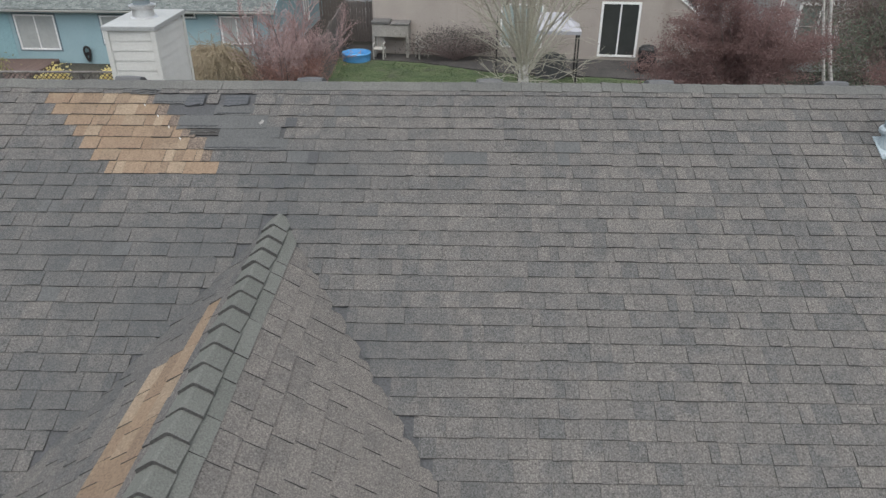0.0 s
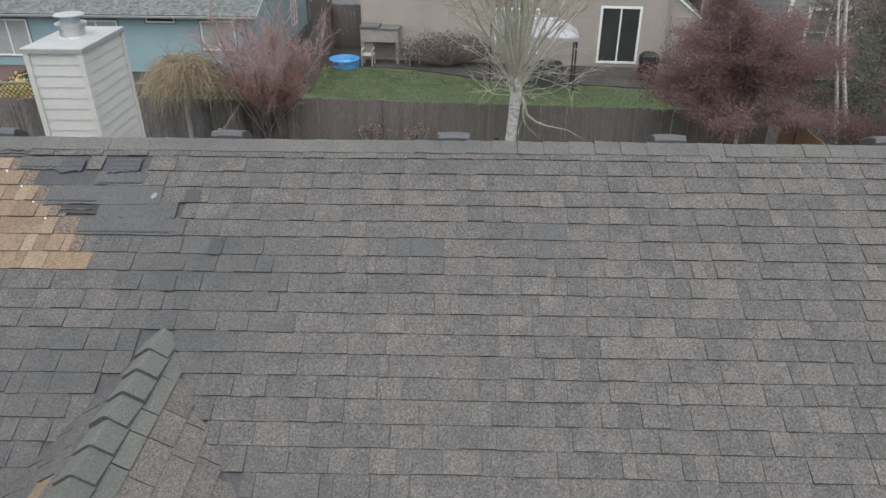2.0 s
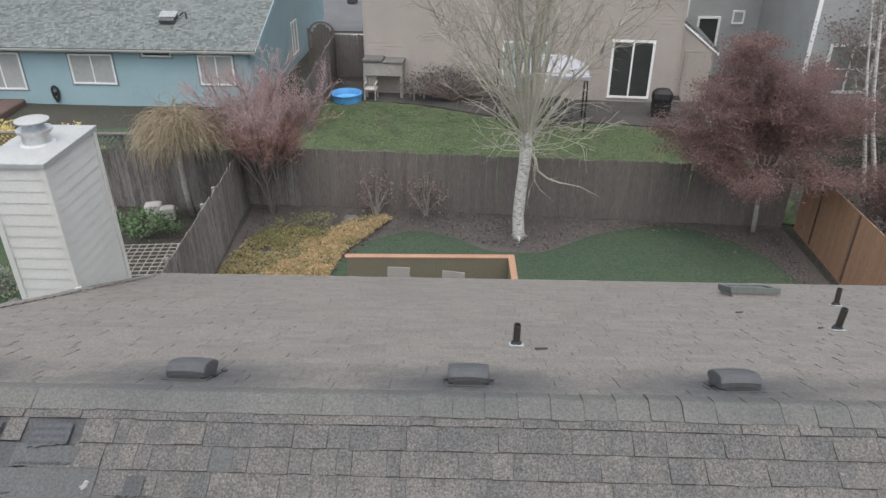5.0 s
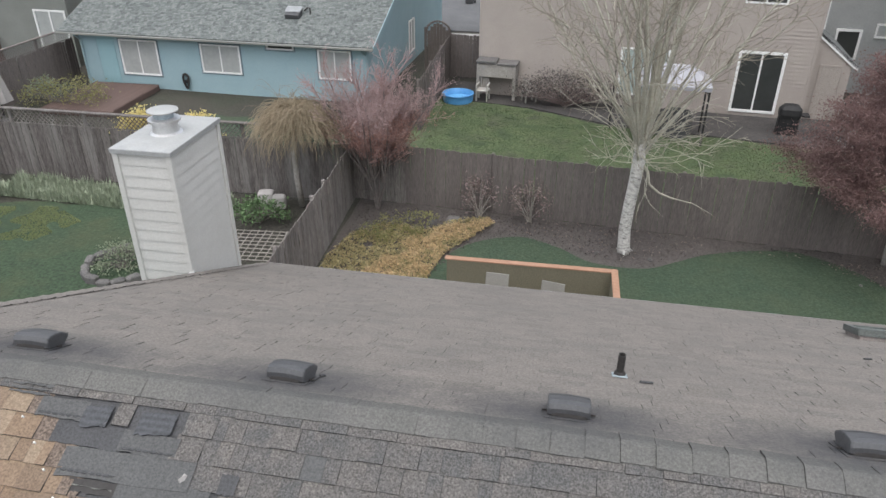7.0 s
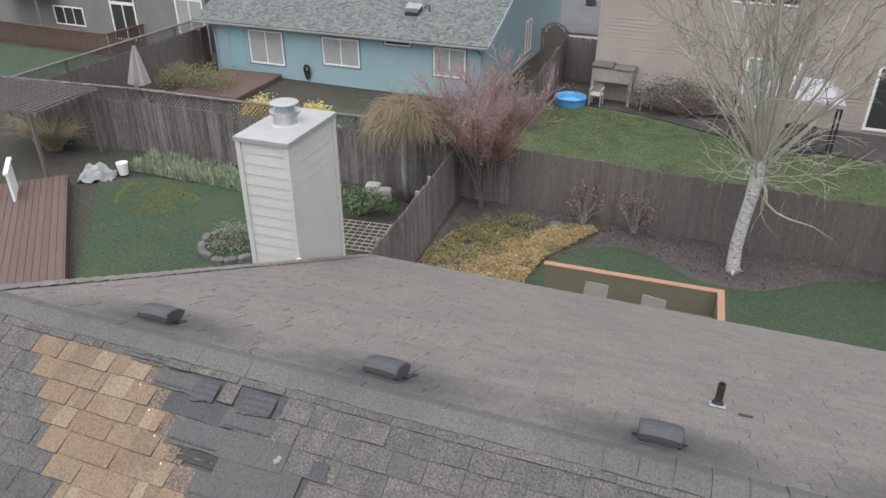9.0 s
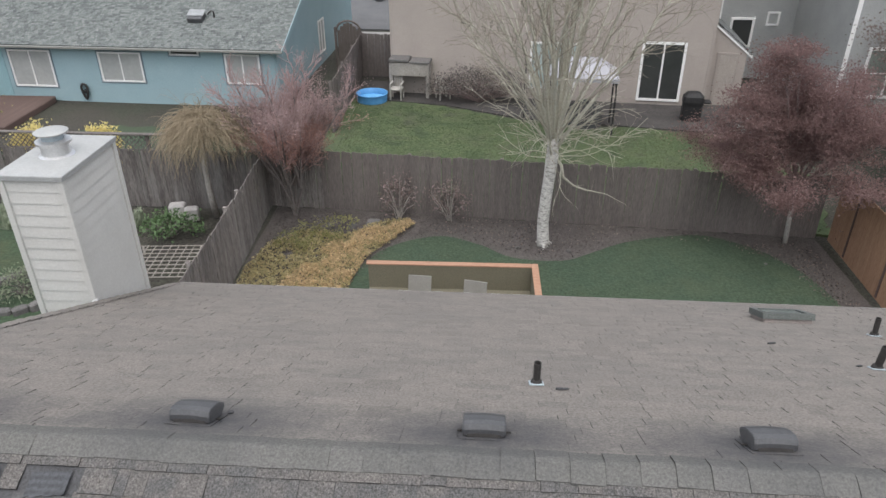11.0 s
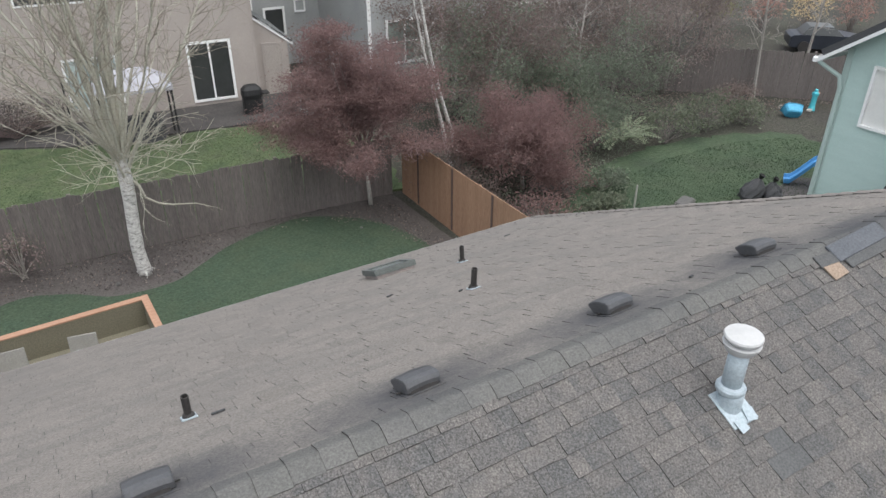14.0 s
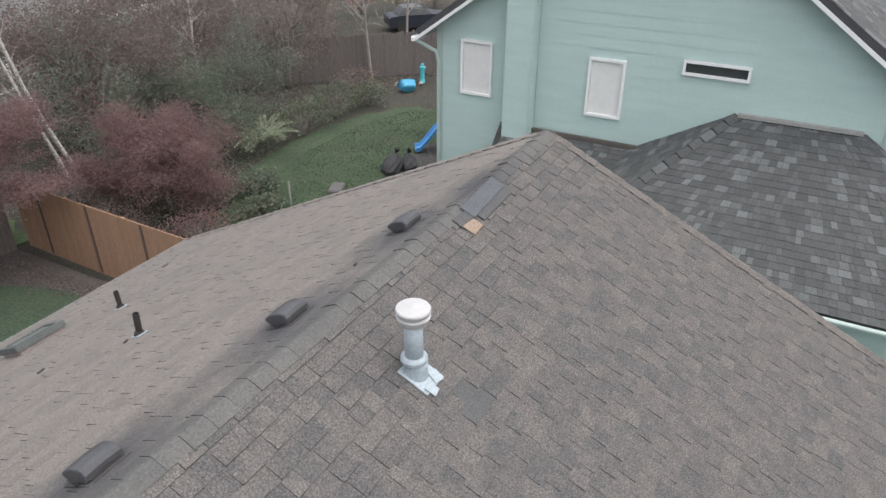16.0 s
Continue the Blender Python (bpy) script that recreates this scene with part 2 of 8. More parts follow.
BLADE = surface("grass_blade", [(0.052, 0.074, 0.037), (0.062, 0.086, 0.043), (0.072, 0.095, 0.050)], grain=(20, 0.2), stain=(1, 0.2), rough=0.9, bump=0, pieces=0.5, spec=0.1)
ASPHALT = surface("grey_asphalt", [(0.102, 0.105, 0.108), (0.132, 0.132, 0.135)], grain=(40, 0.3), stain=(0.6, 0.3), rough=0.9)
SOIL = surface("damp_soil_and_scrub", [(0.0455, 0.0420, 0.0375), (0.0530, 0.0510, 0.0405), (0.0480, 0.0530, 0.0380)], grain=(14, 0.6), stain=(0.5, 0.4), stain_colour=(0.075, 0.066, 0.0562), rough=0.95, bump=0.8, bump_size=0.04)
STONE = surface("grey_stone", [(0.101, 0.0972, 0.0945), (0.158, 0.151, 0.145)], grain=(30, 0.3), stain=(3, 0.3), rough=0.9, pieces=0.7)
BLACK_PLASTIC = surface("black_vent_plastic", [(0.0523, 0.0536, 0.0572), (0.0731, 0.0745, 0.0781)], grain=(60, 0.2), stain=(8, 0.5), stain_colour=(0.0943, 0.0943, 0.0976), rough=0.45, bump=0.1, spec=0.5)
BLACK_PIPE = surface("black_pipe", [(0.030, 0.028, 0.027), (0.045, 0.042, 0.040)], grain=(40, 0.2), stain=(8, 0.2), rough=0.6, bump=0.05)
GALV = surface("galvanised_steel", [(0.345, 0.405, 0.435), (0.40, 0.455, 0.485)], grain=(50, 0.15), stain=(9, 0.4), stain_colour=(0.33, 0.375, 0.40), rough=0.55, metal=0.25, bump=0.1)
WHITE_METAL = surface("white_enamelled_metal", [(0.42, 0.42, 0.414), (0.452, 0.452, 0.447)], grain=(40, 0.05), stain=(6, 0.2), stain_colour=(0.356, 0.356, 0.349), rough=0.4, bump=0.05)
STEEL = surface("brushed_steel", [(0.62, 0.62, 0.62), (0.7, 0.7, 0.7)], grain=(50, 0.1), stain=(6, 0.2), rough=0.35, metal=0.8, bump=0.05)
BARK_WHITE = surface("white_birch_bark", [(0.13, 0.123, 0.116), (0.30, 0.288, 0.27), (0.43, 0.415, 0.39), (0.52, 0.505, 0.475), (0.57, 0.555, 0.525), (0.47, 0.455, 0.425)], grain=(20, 0.25), stain=(9, 0.3), rough=0.85, stretch=(1, 1, 2.4), bump=0.4)
TWIG_TAN = surface("olive_tan_limb", [(0.295, 0.279, 0.226), (0.390, 0.373, 0.308), (0.450, 0.433, 0.370)], grain=(20, 0.2), stain=(2, 0.2), rough=0.9, bump=0, pieces=0.5)
TWIG_GOLD = surface("golden_weeping_twig", [(0.22, 0.178, 0.122), (0.30, 0.248, 0.172), (0.185, 0.148, 0.105)], grain=(20, 0.2), stain=(2, 0.2), rough=0.9, bump=0, pieces=0.7)
TWIG_RED = surface("reddish_twig", [(0.25, 0.165, 0.155), (0.34, 0.24, 0.23), (0.43, 0.32, 0.31)], grain=(20, 0.2), stain=(2, 0.2), rough=0.9, bump=0, pieces=0.5)
BARK_DARK = surface("dark_bark", [(0.135, 0.118, 0.110), (0.21, 0.188, 0.174)], grain=(30, 0.4), stain=(5, 0.3), rough=0.95, stretch=(1, 1, 0.3))
BARK_SILVER = surface("silvery_bark", [(0.36, 0.34, 0.315), (0.46, 0.44, 0.41)], grain=(30, 0.3), stain=(6, 0.4), stain_colour=(0.25, 0.235, 0.215), rough=0.95, stretch=(1, 1, 0.4))
BARK_PALE = surface("pale_grey_bark", [(0.27, 0.25, 0.225), (0.37, 0.345, 0.315)], grain=(30, 0.3), stain=(5, 0.3), rough=0.95, stretch=(1, 1, 0.4))
LEAF_MAROON = surface("dark_maroon_leaf", [(0.218, 0.150, 0.144), (0.238, 0.160, 0.152), (0.256, 0.170, 0.160), (0.222, 0.156, 0.148)], grain=(8, 0.2), stain=(0.9, 0.3), rough=0.9, bump=0, pieces=0.4, spec=0.1)
LEAF_PINK = surface("pink_bud", [(0.395, 0.295, 0.29), (0.50, 0.395, 0.39), (0.345, 0.245, 0.235)], grain=(8, 0.2), stain=(0.9, 0.2), rough=0.8, bump=0, pieces=0.7)
LEAF_RED = surface("russet_leaf", [(0.325, 0.200, 0.170), (0.405, 0.245, 0.208), (0.285, 0.180, 0.155)], grain=(8, 0.2), stain=(0.9, 0.2), rough=0.8, bump=0, pieces=0.7)
LEAF_YELLOW = surface("yellow_ground_cover", [(0.39, 0.340, 0.190), (0.49, 0.41, 0.222), (0.34, 0.320, 0.178), (0.52, 0.425, 0.245)], grain=(10, 0.3), stain=(1.4, 0.3), rough=0.8, bump=0, pieces=0.7)
LEAF_BRIGHT = surface("pale_yellow_flower", [(0.66, 0.56, 0.22), (0.74, 0.65, 0.32)], grain=(10, 0.2), stain=(2, 0.2), rough=0.8, bump=0, pieces=0.6)
LEAF_GREEN = surface("dark_evergreen_leaf", [(0.15, 0.173, 0.135), (0.176, 0.203, 0.153), (0.211, 0.238, 0.176)], grain=(8, 0.2), stain=(0.7, 0.3), rough=0.85, bump=0, pieces=0.5, spec=0.1)
LEAF_LIGHT = surface("grey_green_leaf", [(0.187, 0.223, 0.151), (0.259, 0.295, 0.202), (0.331, 0.367, 0.266)], grain=(8, 0.3), stain=(0.7, 0.3), rough=0.75, bump=0, pieces=0.6)
LEAF_BULB = surface("pale_bulb_leaf", [(0.185, 0.225, 0.155), (0.26, 0.30, 0.21), (0.335, 0.37, 0.275)], grain=(8, 0.3), stain=(0.7, 0.3), rough=0.7, bump=0, pieces=0.7)
LEAF_OLIVE = surface("olive_shrub_leaf", [(0.23, 0.23, 0.101), (0.297, 0.29, 0.135), (0.176, 0.189, 0.0945)], grain=(8, 0.3), stain=(0.7, 0.3), rough=0.8, bump=0, pieces=0.6)
LEAF_BROWN = surface("withered_leaf", [(0.189, 0.151, 0.137), (0.266, 0.217, 0.196), (0.161, 0.129, 0.12)], grain=(8, 0.3), stain=(0.7, 0.3), rough=0.9, bump=0, pieces=0.6, spec=0.1)
LEAF_ROSE = surface("faded_rose_leaf", [(0.189, 0.14, 0.136), (0.252, 0.189, 0.182), (0.161, 0.133, 0.119), (0.21, 0.196, 0.154)], grain=(8, 0.3), stain=(0.9, 0.2), rough=0.9, bump=0, pieces=0.6, spec=0.1)
BLUE_PLASTIC = surface("blue_plastic", [(0.075, 0.255, 0.53), (0.11, 0.325, 0.61)], grain=(10, 0.1), stain=(2, 0.2), rough=0.5, bump=0.05)
WHITE_PLASTIC = surface("off_white_plastic", [(0.34, 0.325, 0.295), (0.41, 0.395, 0.365)], grain=(20, 0.1), stain=(3, 0.4), stain_colour=(0.25, 0.235, 0.21), rough=0.55, bump=0.05)
CANVAS = surface("pale_canvas", [(0.347, 0.331, 0.315), (0.429, 0.413, 0.397)], grain=(40, 0.1), stain=(3, 0.3), stain_colour=(0.273, 0.256, 0.24), rough=0.85, bump=0.1)
CANOPY_CLOTH = surface("faded_lavender_cloth", [(0.31, 0.31, 0.335), (0.37, 0.37, 0.395)], grain=(40, 0.1), stain=(3, 0.5), stain_colour=(0.29, 0.285, 0.30), rough=0.85, bump=0.1)
CHAIR_MESH = surface("weathered_grey_mesh", [(0.215, 0.205, 0.185), (0.255, 0.245, 0.225)], grain=(60, 0.2), stain=(4, 0.3), stain_colour=(0.17, 0.16, 0.145), rough=0.85, bump=0.1)
BLACK_METAL = surface("black_metal", [(0.015, 0.015, 0.016), (0.03, 0.03, 0.03)], grain=(40, 0.2), stain=(6, 0.2), rough=0.55, bump=0.05)
LEAF_ORANGE = surface("tan_orange_ground_cover", [(0.53, 0.40, 0.235), (0.63, 0.49, 0.30), (0.48, 0.37, 0.22)], grain=(10, 0.3), stain=(1.4, 0.3), rough=0.8, bump=0, pieces=0.7)
SHINGLE_BROWN = surface("rough_brown_shingle", [(0.117, 0.0909, 0.0732), (0.14, 0.112, 0.0909)], grain=(75, 0.7), stain=(4, 0.2), rough=0.92, bump=0.6, pieces=0.6)
# paler copy of the tan palette, for the loose tab alone
SHINGLE_PALE = surface("pale_tan_shingle", [(0.238, 0.18, 0.135), (0.271, 0.209, 0.16)], grain=(80, 0.3), stain=(6, 0.2), rough=0.92, bump=0.4)
TWIG_DARK = surface("dark_maroon_twig", [(0.162, 0.124, 0.119), (0.216, 0.165, 0.155)], grain=(20, 0.2), stain=(2, 0.2), rough=0.9, bump=0, pieces=0.5)
SLATE_FELT = surface("slate_blue_felt", [(0.082, 0.088, 0.098), (0.098, 0.104, 0.115)], grain=(60, 0.25), stain=(6, 0.3), stain_colour=(0.115, 0.12, 0.128), rough=0.85, bump=0.3)
PAVING = surface("dark_damp_paving", [(0.042, 0.04, 0.04), (0.058, 0.054, 0.052), (0.075, 0.07, 0.067)], grain=(14, 0.4), stain=(1.2, 0.5), stain_colour=(0.10, 0.094, 0.088), rough=0.8, bump=0.4, bump_size=0.01)
CHASE_METAL = surface("dull_white_sheet_metal", [(0.312, 0.319, 0.315), (0.368, 0.375, 0.370)], grain=(40, 0.08), stain=(4, 0.4), stain_colour=(0.279, 0.279, 0.275), rough=0.5, bump=0.05)
CONCRETE = surface("pale_concrete_slab", [(0.288, 0.28, 0.264), (0.352, 0.344, 0.328)], grain=(40, 0.2), stain=(4, 0.2), rough=0.9)


LEAF_HEDGE = surface("laurel_leaf", [(0.118, 0.134, 0.0952), (0.157, 0.177, 0.123), (0.196, 0.215, 0.157)], grain=(8, 0.3), stain=(0.7, 0.3), rough=0.6, bump=0, pieces=0.7)
BARK_CHIP = surface("bark_chip", [(0.082, 0.073, 0.069), (0.095, 0.085, 0.079), (0.115, 0.102, 0.094)], grain=(30, 0.4), stain=(2, 0.2), rough=0.95, bump=0, pieces=0.8)
BLADE_DARK = surface("dark_grass_blade", [(0.04, 0.064, 0.038), (0.052, 0.078, 0.046), (0.066, 0.09, 0.053)], grain=(20, 0.2), stain=(1, 0.3), rough=0.9, bump=0, pieces=0.5, spec=0.1)
LEAF_UMBER = surface("umber_twig_haze", [(0.165, 0.134, 0.122), (0.192, 0.154, 0.140), (0.215, 0.176, 0.158)], grain=(8, 0.2), stain=(0.6, 0.3), rough=0.95, bump=0, pieces=0.4, spec=0.1)
def see_through(m, share):
    """Lets leaves pass some light on to their far side."""
    nt = m.node_tree
    bsdf, out = nt.nodes["Principled BSDF"], nt.nodes["Material Output"]
    tl, mx = nt.nodes.new("ShaderNodeBsdfTranslucent"), nt.nodes.new("ShaderNodeMixShader")
    nt.links.new(bsdf.inputs["Base Color"].links[0].from_socket, tl.inputs["Color"])
    mx.inputs[0].default_value = share
    nt.links.new(bsdf.outputs[0], mx.inputs[1])
    nt.links.new(tl.outputs[0], mx.inputs[2])
    nt.links.new(mx.outputs[0], out.inputs["Surface"])


for m in (LEAF_MAROON, LEAF_PINK, LEAF_RED, LEAF_YELLOW, LEAF_ORANGE, LEAF_BRIGHT, LEAF_GREEN, LEAF_LIGHT, LEAF_OLIVE, LEAF_BROWN, LEAF_UMBER, LEAF_HEDGE, BLADE):
    see_through(m, 0.5)


def smudge(m, spots, reach, colour, strength):
    """Sooty granule stains round given places of a surface."""
    nt = m.node_tree
    bsdf = nt.nodes["Principled BSDF"]
    col = bsdf.inputs["Base Color"].links[0].from_socket
    pos = nt.nodes.new("ShaderNodeNewGeometry").outputs["Position"]
    best = None
    for p in spots:
        mp = nt.nodes.new("ShaderNodeMapping")
        mp.inputs["Location"].default_value = (-p[0] * 0.55, -p[1], -p[2])
        mp.inputs["Scale"].default_value = (0.55, 1, 1)
        nt.links.new(pos, mp.inputs["Vector"])
        ln = nt.nodes.new("ShaderNodeVectorMath")
        ln.operation = "LENGTH"
        nt.links.new(mp.outputs[0], ln.inputs[0])
        d = ln.outputs["Value"]
        if best is not None:
            mn = nt.nodes.new("ShaderNodeMath")
            mn.operation = "MINIMUM"
            nt.links.new(best, mn.inputs[0])
            nt.links.new(d, mn.inputs[1])
            d = mn.outputs[0]
        best = d
    ad = nt.nodes.new("ShaderNodeMath")
    ad.operation = "MULTIPLY_ADD"
    nt.links.new(noise_of(nt, pos, 7, 4, 0.7), ad.inputs[0])
    ad.inputs[1].default_value = reach * 0.8
    nt.links.new(best, ad.inputs[2])
    f = spread(nt, ad.outputs[0], reach * 0.45, reach * 1.35, strength, 0.0)
    nt.links.new(mixed(nt, f, col, colour), bsdf.inputs["Base Color"])


# ---- mesh helpers ----
class Build:
    """Collects vertices and faces of one mesh."""

    def __init__(self, m=None):
        self.v, self.f, self.m, self.cut = [], [], m, []

    def add(self, verts, faces, m=None):
        n = len(self.v)
        m = m if m is not None else self.m
        self.v += [m @ Vector(p) for p in verts] if m is not None else [Vector(p) for p in verts]
        self.f += [tuple(n + i for i in f) for f in faces]
        return self

    def box(self, x0, x1, y0, y1, z0, z1, m=None):
        return self.add([(x0, y0, z0), (x1, y0, z0), (x1, y1, z0), (x0, y1, z0), (x0, y0, z1), (x1, y0, z1), (x1, y1, z1), (x0, y1, z1)],
                        [(0, 3, 2, 1), (4, 5, 6, 7), (0, 1, 5, 4), (1, 2, 6, 5), (2, 3, 7, 6), (3, 0, 4, 7)], m)

    def soft_box(self, x0, x1, y0, y1, z0, z1, b=0.01, m=None):
        """A box with its upright and top edges cut off."""
        ring = lambda i, z: [(x0 + i + b, y0 + i, z), (x1 - i - b, y0 + i, z), (x1 - i, y0 + i + b, z), (x1 - i, y1 - i - b, z),
                             (x1 - i - b, y1 - i, z), (x0 + i + b, y1 - i, z), (x0 + i, y1 - i - b, z), (x0 + i, y0 + i + b, z)]
        rings = [ring(0, z0), ring(0, z1 - b), ring(b, z1)]
        return self.rings(rings, m)

    def rings(self, rings, m=None, caps=True, loop=True):
        k, verts, faces = len(rings[0]), [p for r in rings for p in r], []
        for i in range(len(rings) - 1):
            for j in range(k if loop else k - 1):
                a, b = i * k + j, i * k + (j + 1) % k
                faces.append((a, b, b + k, a + k))
        if caps:
            faces += [tuple(reversed(range(k))), tuple(range(len(verts) - k, len(verts)))]
        return self.add(verts, faces, m)

    def turned(self, profile, n=20, m=None, caps=True):
        """A body turned round z from (radius, height) pairs, bottom to top."""
        return self.rings([[(r * math.cos(2 * math.pi * i / n), r * math.sin(2 * math.pi * i / n), z) for i in range(n)] for r, z in profile], m, caps)

    def tube(self, pts, radii, n=5, caps=False):
        pts = [Vector(p) for p in pts]
        rs, side = [], None
        for i, p in enumerate(pts):
            d = (pts[min(i + 1, len(pts) - 1)] - pts[max(i - 1, 0)])
            d = d.normalized() if d.length > 1e-9 else Vector((0, 0, 1))
            if side is None:
                side = d.orthogonal().normalized()
            side = (side - d * side.dot(d))
            side = side.normalized() if side.length > 1e-6 else d.orthogonal().normalized()
            up = d.cross(side)
            r = radii[i] if isinstance(radii, (list, tuple)) else radii
            rs.append([p + (side * math.cos(2 * math.pi * k / n) + up * math.sin(2 * math.pi * k / n)) * r for k in range(n)])
        return self.rings(rs, caps=caps)

    def mesh(self, name, material, smooth=False):
        me = bpy.data.meshes.new(name)
        me.from_pydata([tuple(p) for p in self.v], [], self.f)
        me.materials.append(material)
        if self.cut:
            me.materials.append(SHINGLE_EDGE)
            for i in self.cut:
                me.polygons[i].material_index = 1
        if smooth:
            me.polygons.foreach_set("use_smooth", [True] * len(me.polygons))
        me.update()
        return me


def part(name, b, material, parent=None, label="", smooth=False, kind=""):
    """One mesh object from a Build (in world places), under a thing or a part."""
    ob = new(name, b.mesh(name, material, smooth) if isinstance(b, Build) else b)
    if parent is not None:
        ob.parent = parent
        ob.matrix_parent_inverse = parent.matrix_basis.inverted()
    return tagged(ob, label=label, kind=kind)


def thing(name, label, category, at=(0, 0, 0), group="", kind=""):
    ob = new(name)
    ob.location = at
    ob.empty_display_size = 0.1
    return tagged(ob, label, category, group, kind)


def whole(name, b, material, label, category, group="", kind="", smooth=False):
    return tagged(part(name, b, material, smooth=smooth), label, category, group, kind)


# ---- ground ----
def flat(points, z0, z1=None):
    """A level sheet with an outline, top at z0, with a rim down to z1."""
    b = Build()
    n = len(points)
    z1 = z0 - 0.06 if z1 is None else z1
    b.add([(x, y, z0) for x, y in points] + [(x, y, z1) for x, y in points], [tuple(range(n))] + [(i, i + n, (i + 1) % n + n, (i + 1) % n) for i in range(n)])
    return b


g = Build()
N = 60
xs = [-60 + 120 * i / N for i in range(N + 1)]
ys = [-40 + 120 * i / N for i in range(N + 1)]
xs, ys = [-900, -300] + xs + [300, 900], [-900, -300] + ys + [300, 900]
W = len(xs)
g.add([(x, y, -0.06 + 0.03 * noise.noise(Vector((x * 0.2, y * 0.2, 0)))) for y in ys for x in xs],
      [(j * W + i, j * W + i + 1, (j + 1) * W + i + 1, (j + 1) * W + i) for j in range(len(ys) - 1) for i in range(W - 1)])
whole("ground", g, SOIL, "damp bare soil and scrub between the yards", "ground", kind="structure")


def wavy(points, amount=0.06, step=0.4, seed=1):
    """An outline with more points and a slightly uneven run."""
    rnd, out = random.Random(seed), []
    for (x0, y0), (x1, y1) in zip(points, points[1:] + points[:1]):
        k = max(1, int(math.hypot(x1 - x0, y1 - y0) / step))
        out += [(x0 + (x1 - x0) * i / k + rnd.uniform(-amount, amount), y0 + (y1 - y0) * i / k + rnd.uniform(-amount, amount)) for i in range(k)]
    return out


def smooth_line(pts, k=6):
    """A rounded line through points."""
    out = []
    p = [Vector(q) for q in pts]
    for i in range(len(p) - 1):
        a, b, c, d = p[max(i - 1, 0)], p[i], p[i + 1], p[min(i + 2, len(p) - 1)]
        for j in range(k):
            t = j / k
            out.append(tuple(0.5 * ((2 * b) + (c - a) * t + (2 * a - 5 * b + 4 * c - d) * t * t + (3 * b - a - 3 * c + d) * t ** 3)))
    return out + [tuple(p[-1])]


BED_EDGE = smooth_line([(-2.55, 15.9), (-2.42, 16.9), (-2.2, 17.9), (-1.6, 18.75), (-0.5, 19.25), (0.5, 18.85), (1.3, 18.25), (2.5, 18.15), (3.3, 18.6),
                        (4.1, 19.1), (5.3, 19.5), (6.3, 19.55), (7.3, 18.9), (7.9, 18.1), (8.2, 17.2), (8.35, 15.9), (8.4, 12.0)])
whole("mulch_bed", flat(wavy([(-5.0, 11.0), (9.0, 11.0), (9.0, 19.6), (-3.8, 20.75), (-5.1, 20.8)], 0.03), -0.015, -0.15), MULCH, "dark bark mulch bed along the wooden fences", "garden bed", kind="structure")
whole("lawn", flat([(-2.5, 11.5)] + BED_EDGE, 0.015, -0.1), LAWN, "short dark green lawn with a curved edge", "lawn", kind="structure")
whole("lawn_back", flat(wavy([(-4.4, 20.9), (9.5, 19.75), (10.5, 23.5), (8.5, 27.0), (2.0, 28.2), (-0.8, 29.6), (-5.0, 30.6)], 0.1), 0.0, -0.1), LAWN_LONG, "lush uneven green lawn behind the fence", "lawn", kind="structure")
whole("patio", flat([(-5.2, 30.7), (-0.8, 29.8), (2.0, 28.4), (8.6, 27.2), (10.6, 27.2), (10.6, 31.6), (-5.2, 33.0)], -0.01, -0.1), PAVING, "dark damp paving behind the beige house", "patio", kind="structure")
whole("lawn_west", flat(wavy([(-10.9, 11.8), (-7.0, 11.0), (-7.3, 15.2), (-8.0, 17.2), (-8.6, 18.7), (-11.7, 19.15), (-14.4, 19.1), (-15.7, 18.3), (-12.75, 14.3)], 0.06), 0.0, -0.1), LAWN_WEST, "dark green lawn with worn pale patches", "lawn", kind="structure")
whole("lawn_blue_house", flat(wavy([(-15.2, 24.0), (-6.5, 23.6), (-6.5, 26.6), (-13.2, 27.0)], 0.12), -0.01, -0.1), LAWN, "thin dark lawn before the blue house", "lawn", kind="structure")
whole("lawn_far", flat(wavy([(-38.0, 23.5), (-21.2, 24.0), (-21.2, 30.0), (-38.0, 30.6)], 0.12), -0.008, -0.1), LAWN, "dark green lawn before the reddish deck", "lawn", kind="structure")
whole("lawn_east", flat(wavy([(10.0, 11.5), (18.5, 12.5), (23.2, 14.9), (22.8, 16.6), (20.5, 17.8), (17.5, 18.2), (15.0, 17.9), (12.5, 16.6), (10.4, 14.9)], 0.2), 0.0, -0.1), LAWN_EAST, "long green grass beside the sage green house", "lawn", kind="structure")
whole("road", flat([(-40, 44), (45, 40), (45, 52), (-40, 56)], 0.0, -0.1), ASPHALT, "grey wet street beyond the houses", "road", kind="structure")
whole("pavement", flat([(-40, 41.2), (45, 37.2), (45, 39.0), (-40, 43.0)], 0.10, -0.1), CONCRETE, "pale concrete pavement along the street", "pavement", kind="structure")
whole("driveway", flat([(-5.6, 34.5), (-2.6, 34.3), (-2.4, 39.6), (-5.4, 39.7)], 0.02, -0.1), ASPHALT, "pale grey concrete driveway between the houses", "driveway", kind="structure")


# ---- the house with the repaired roof ----
HOUSE = Matrix.Translation((0, 5.854, 0)) @ Matrix.Rotation(-0.0231, 4, "Z")
RIDGE, FRONT, BACK, U0, U1, HALF = 6.113, 0.4713, 0.4947, -4.03, 7.18, 5.93
EXPO = 0.127


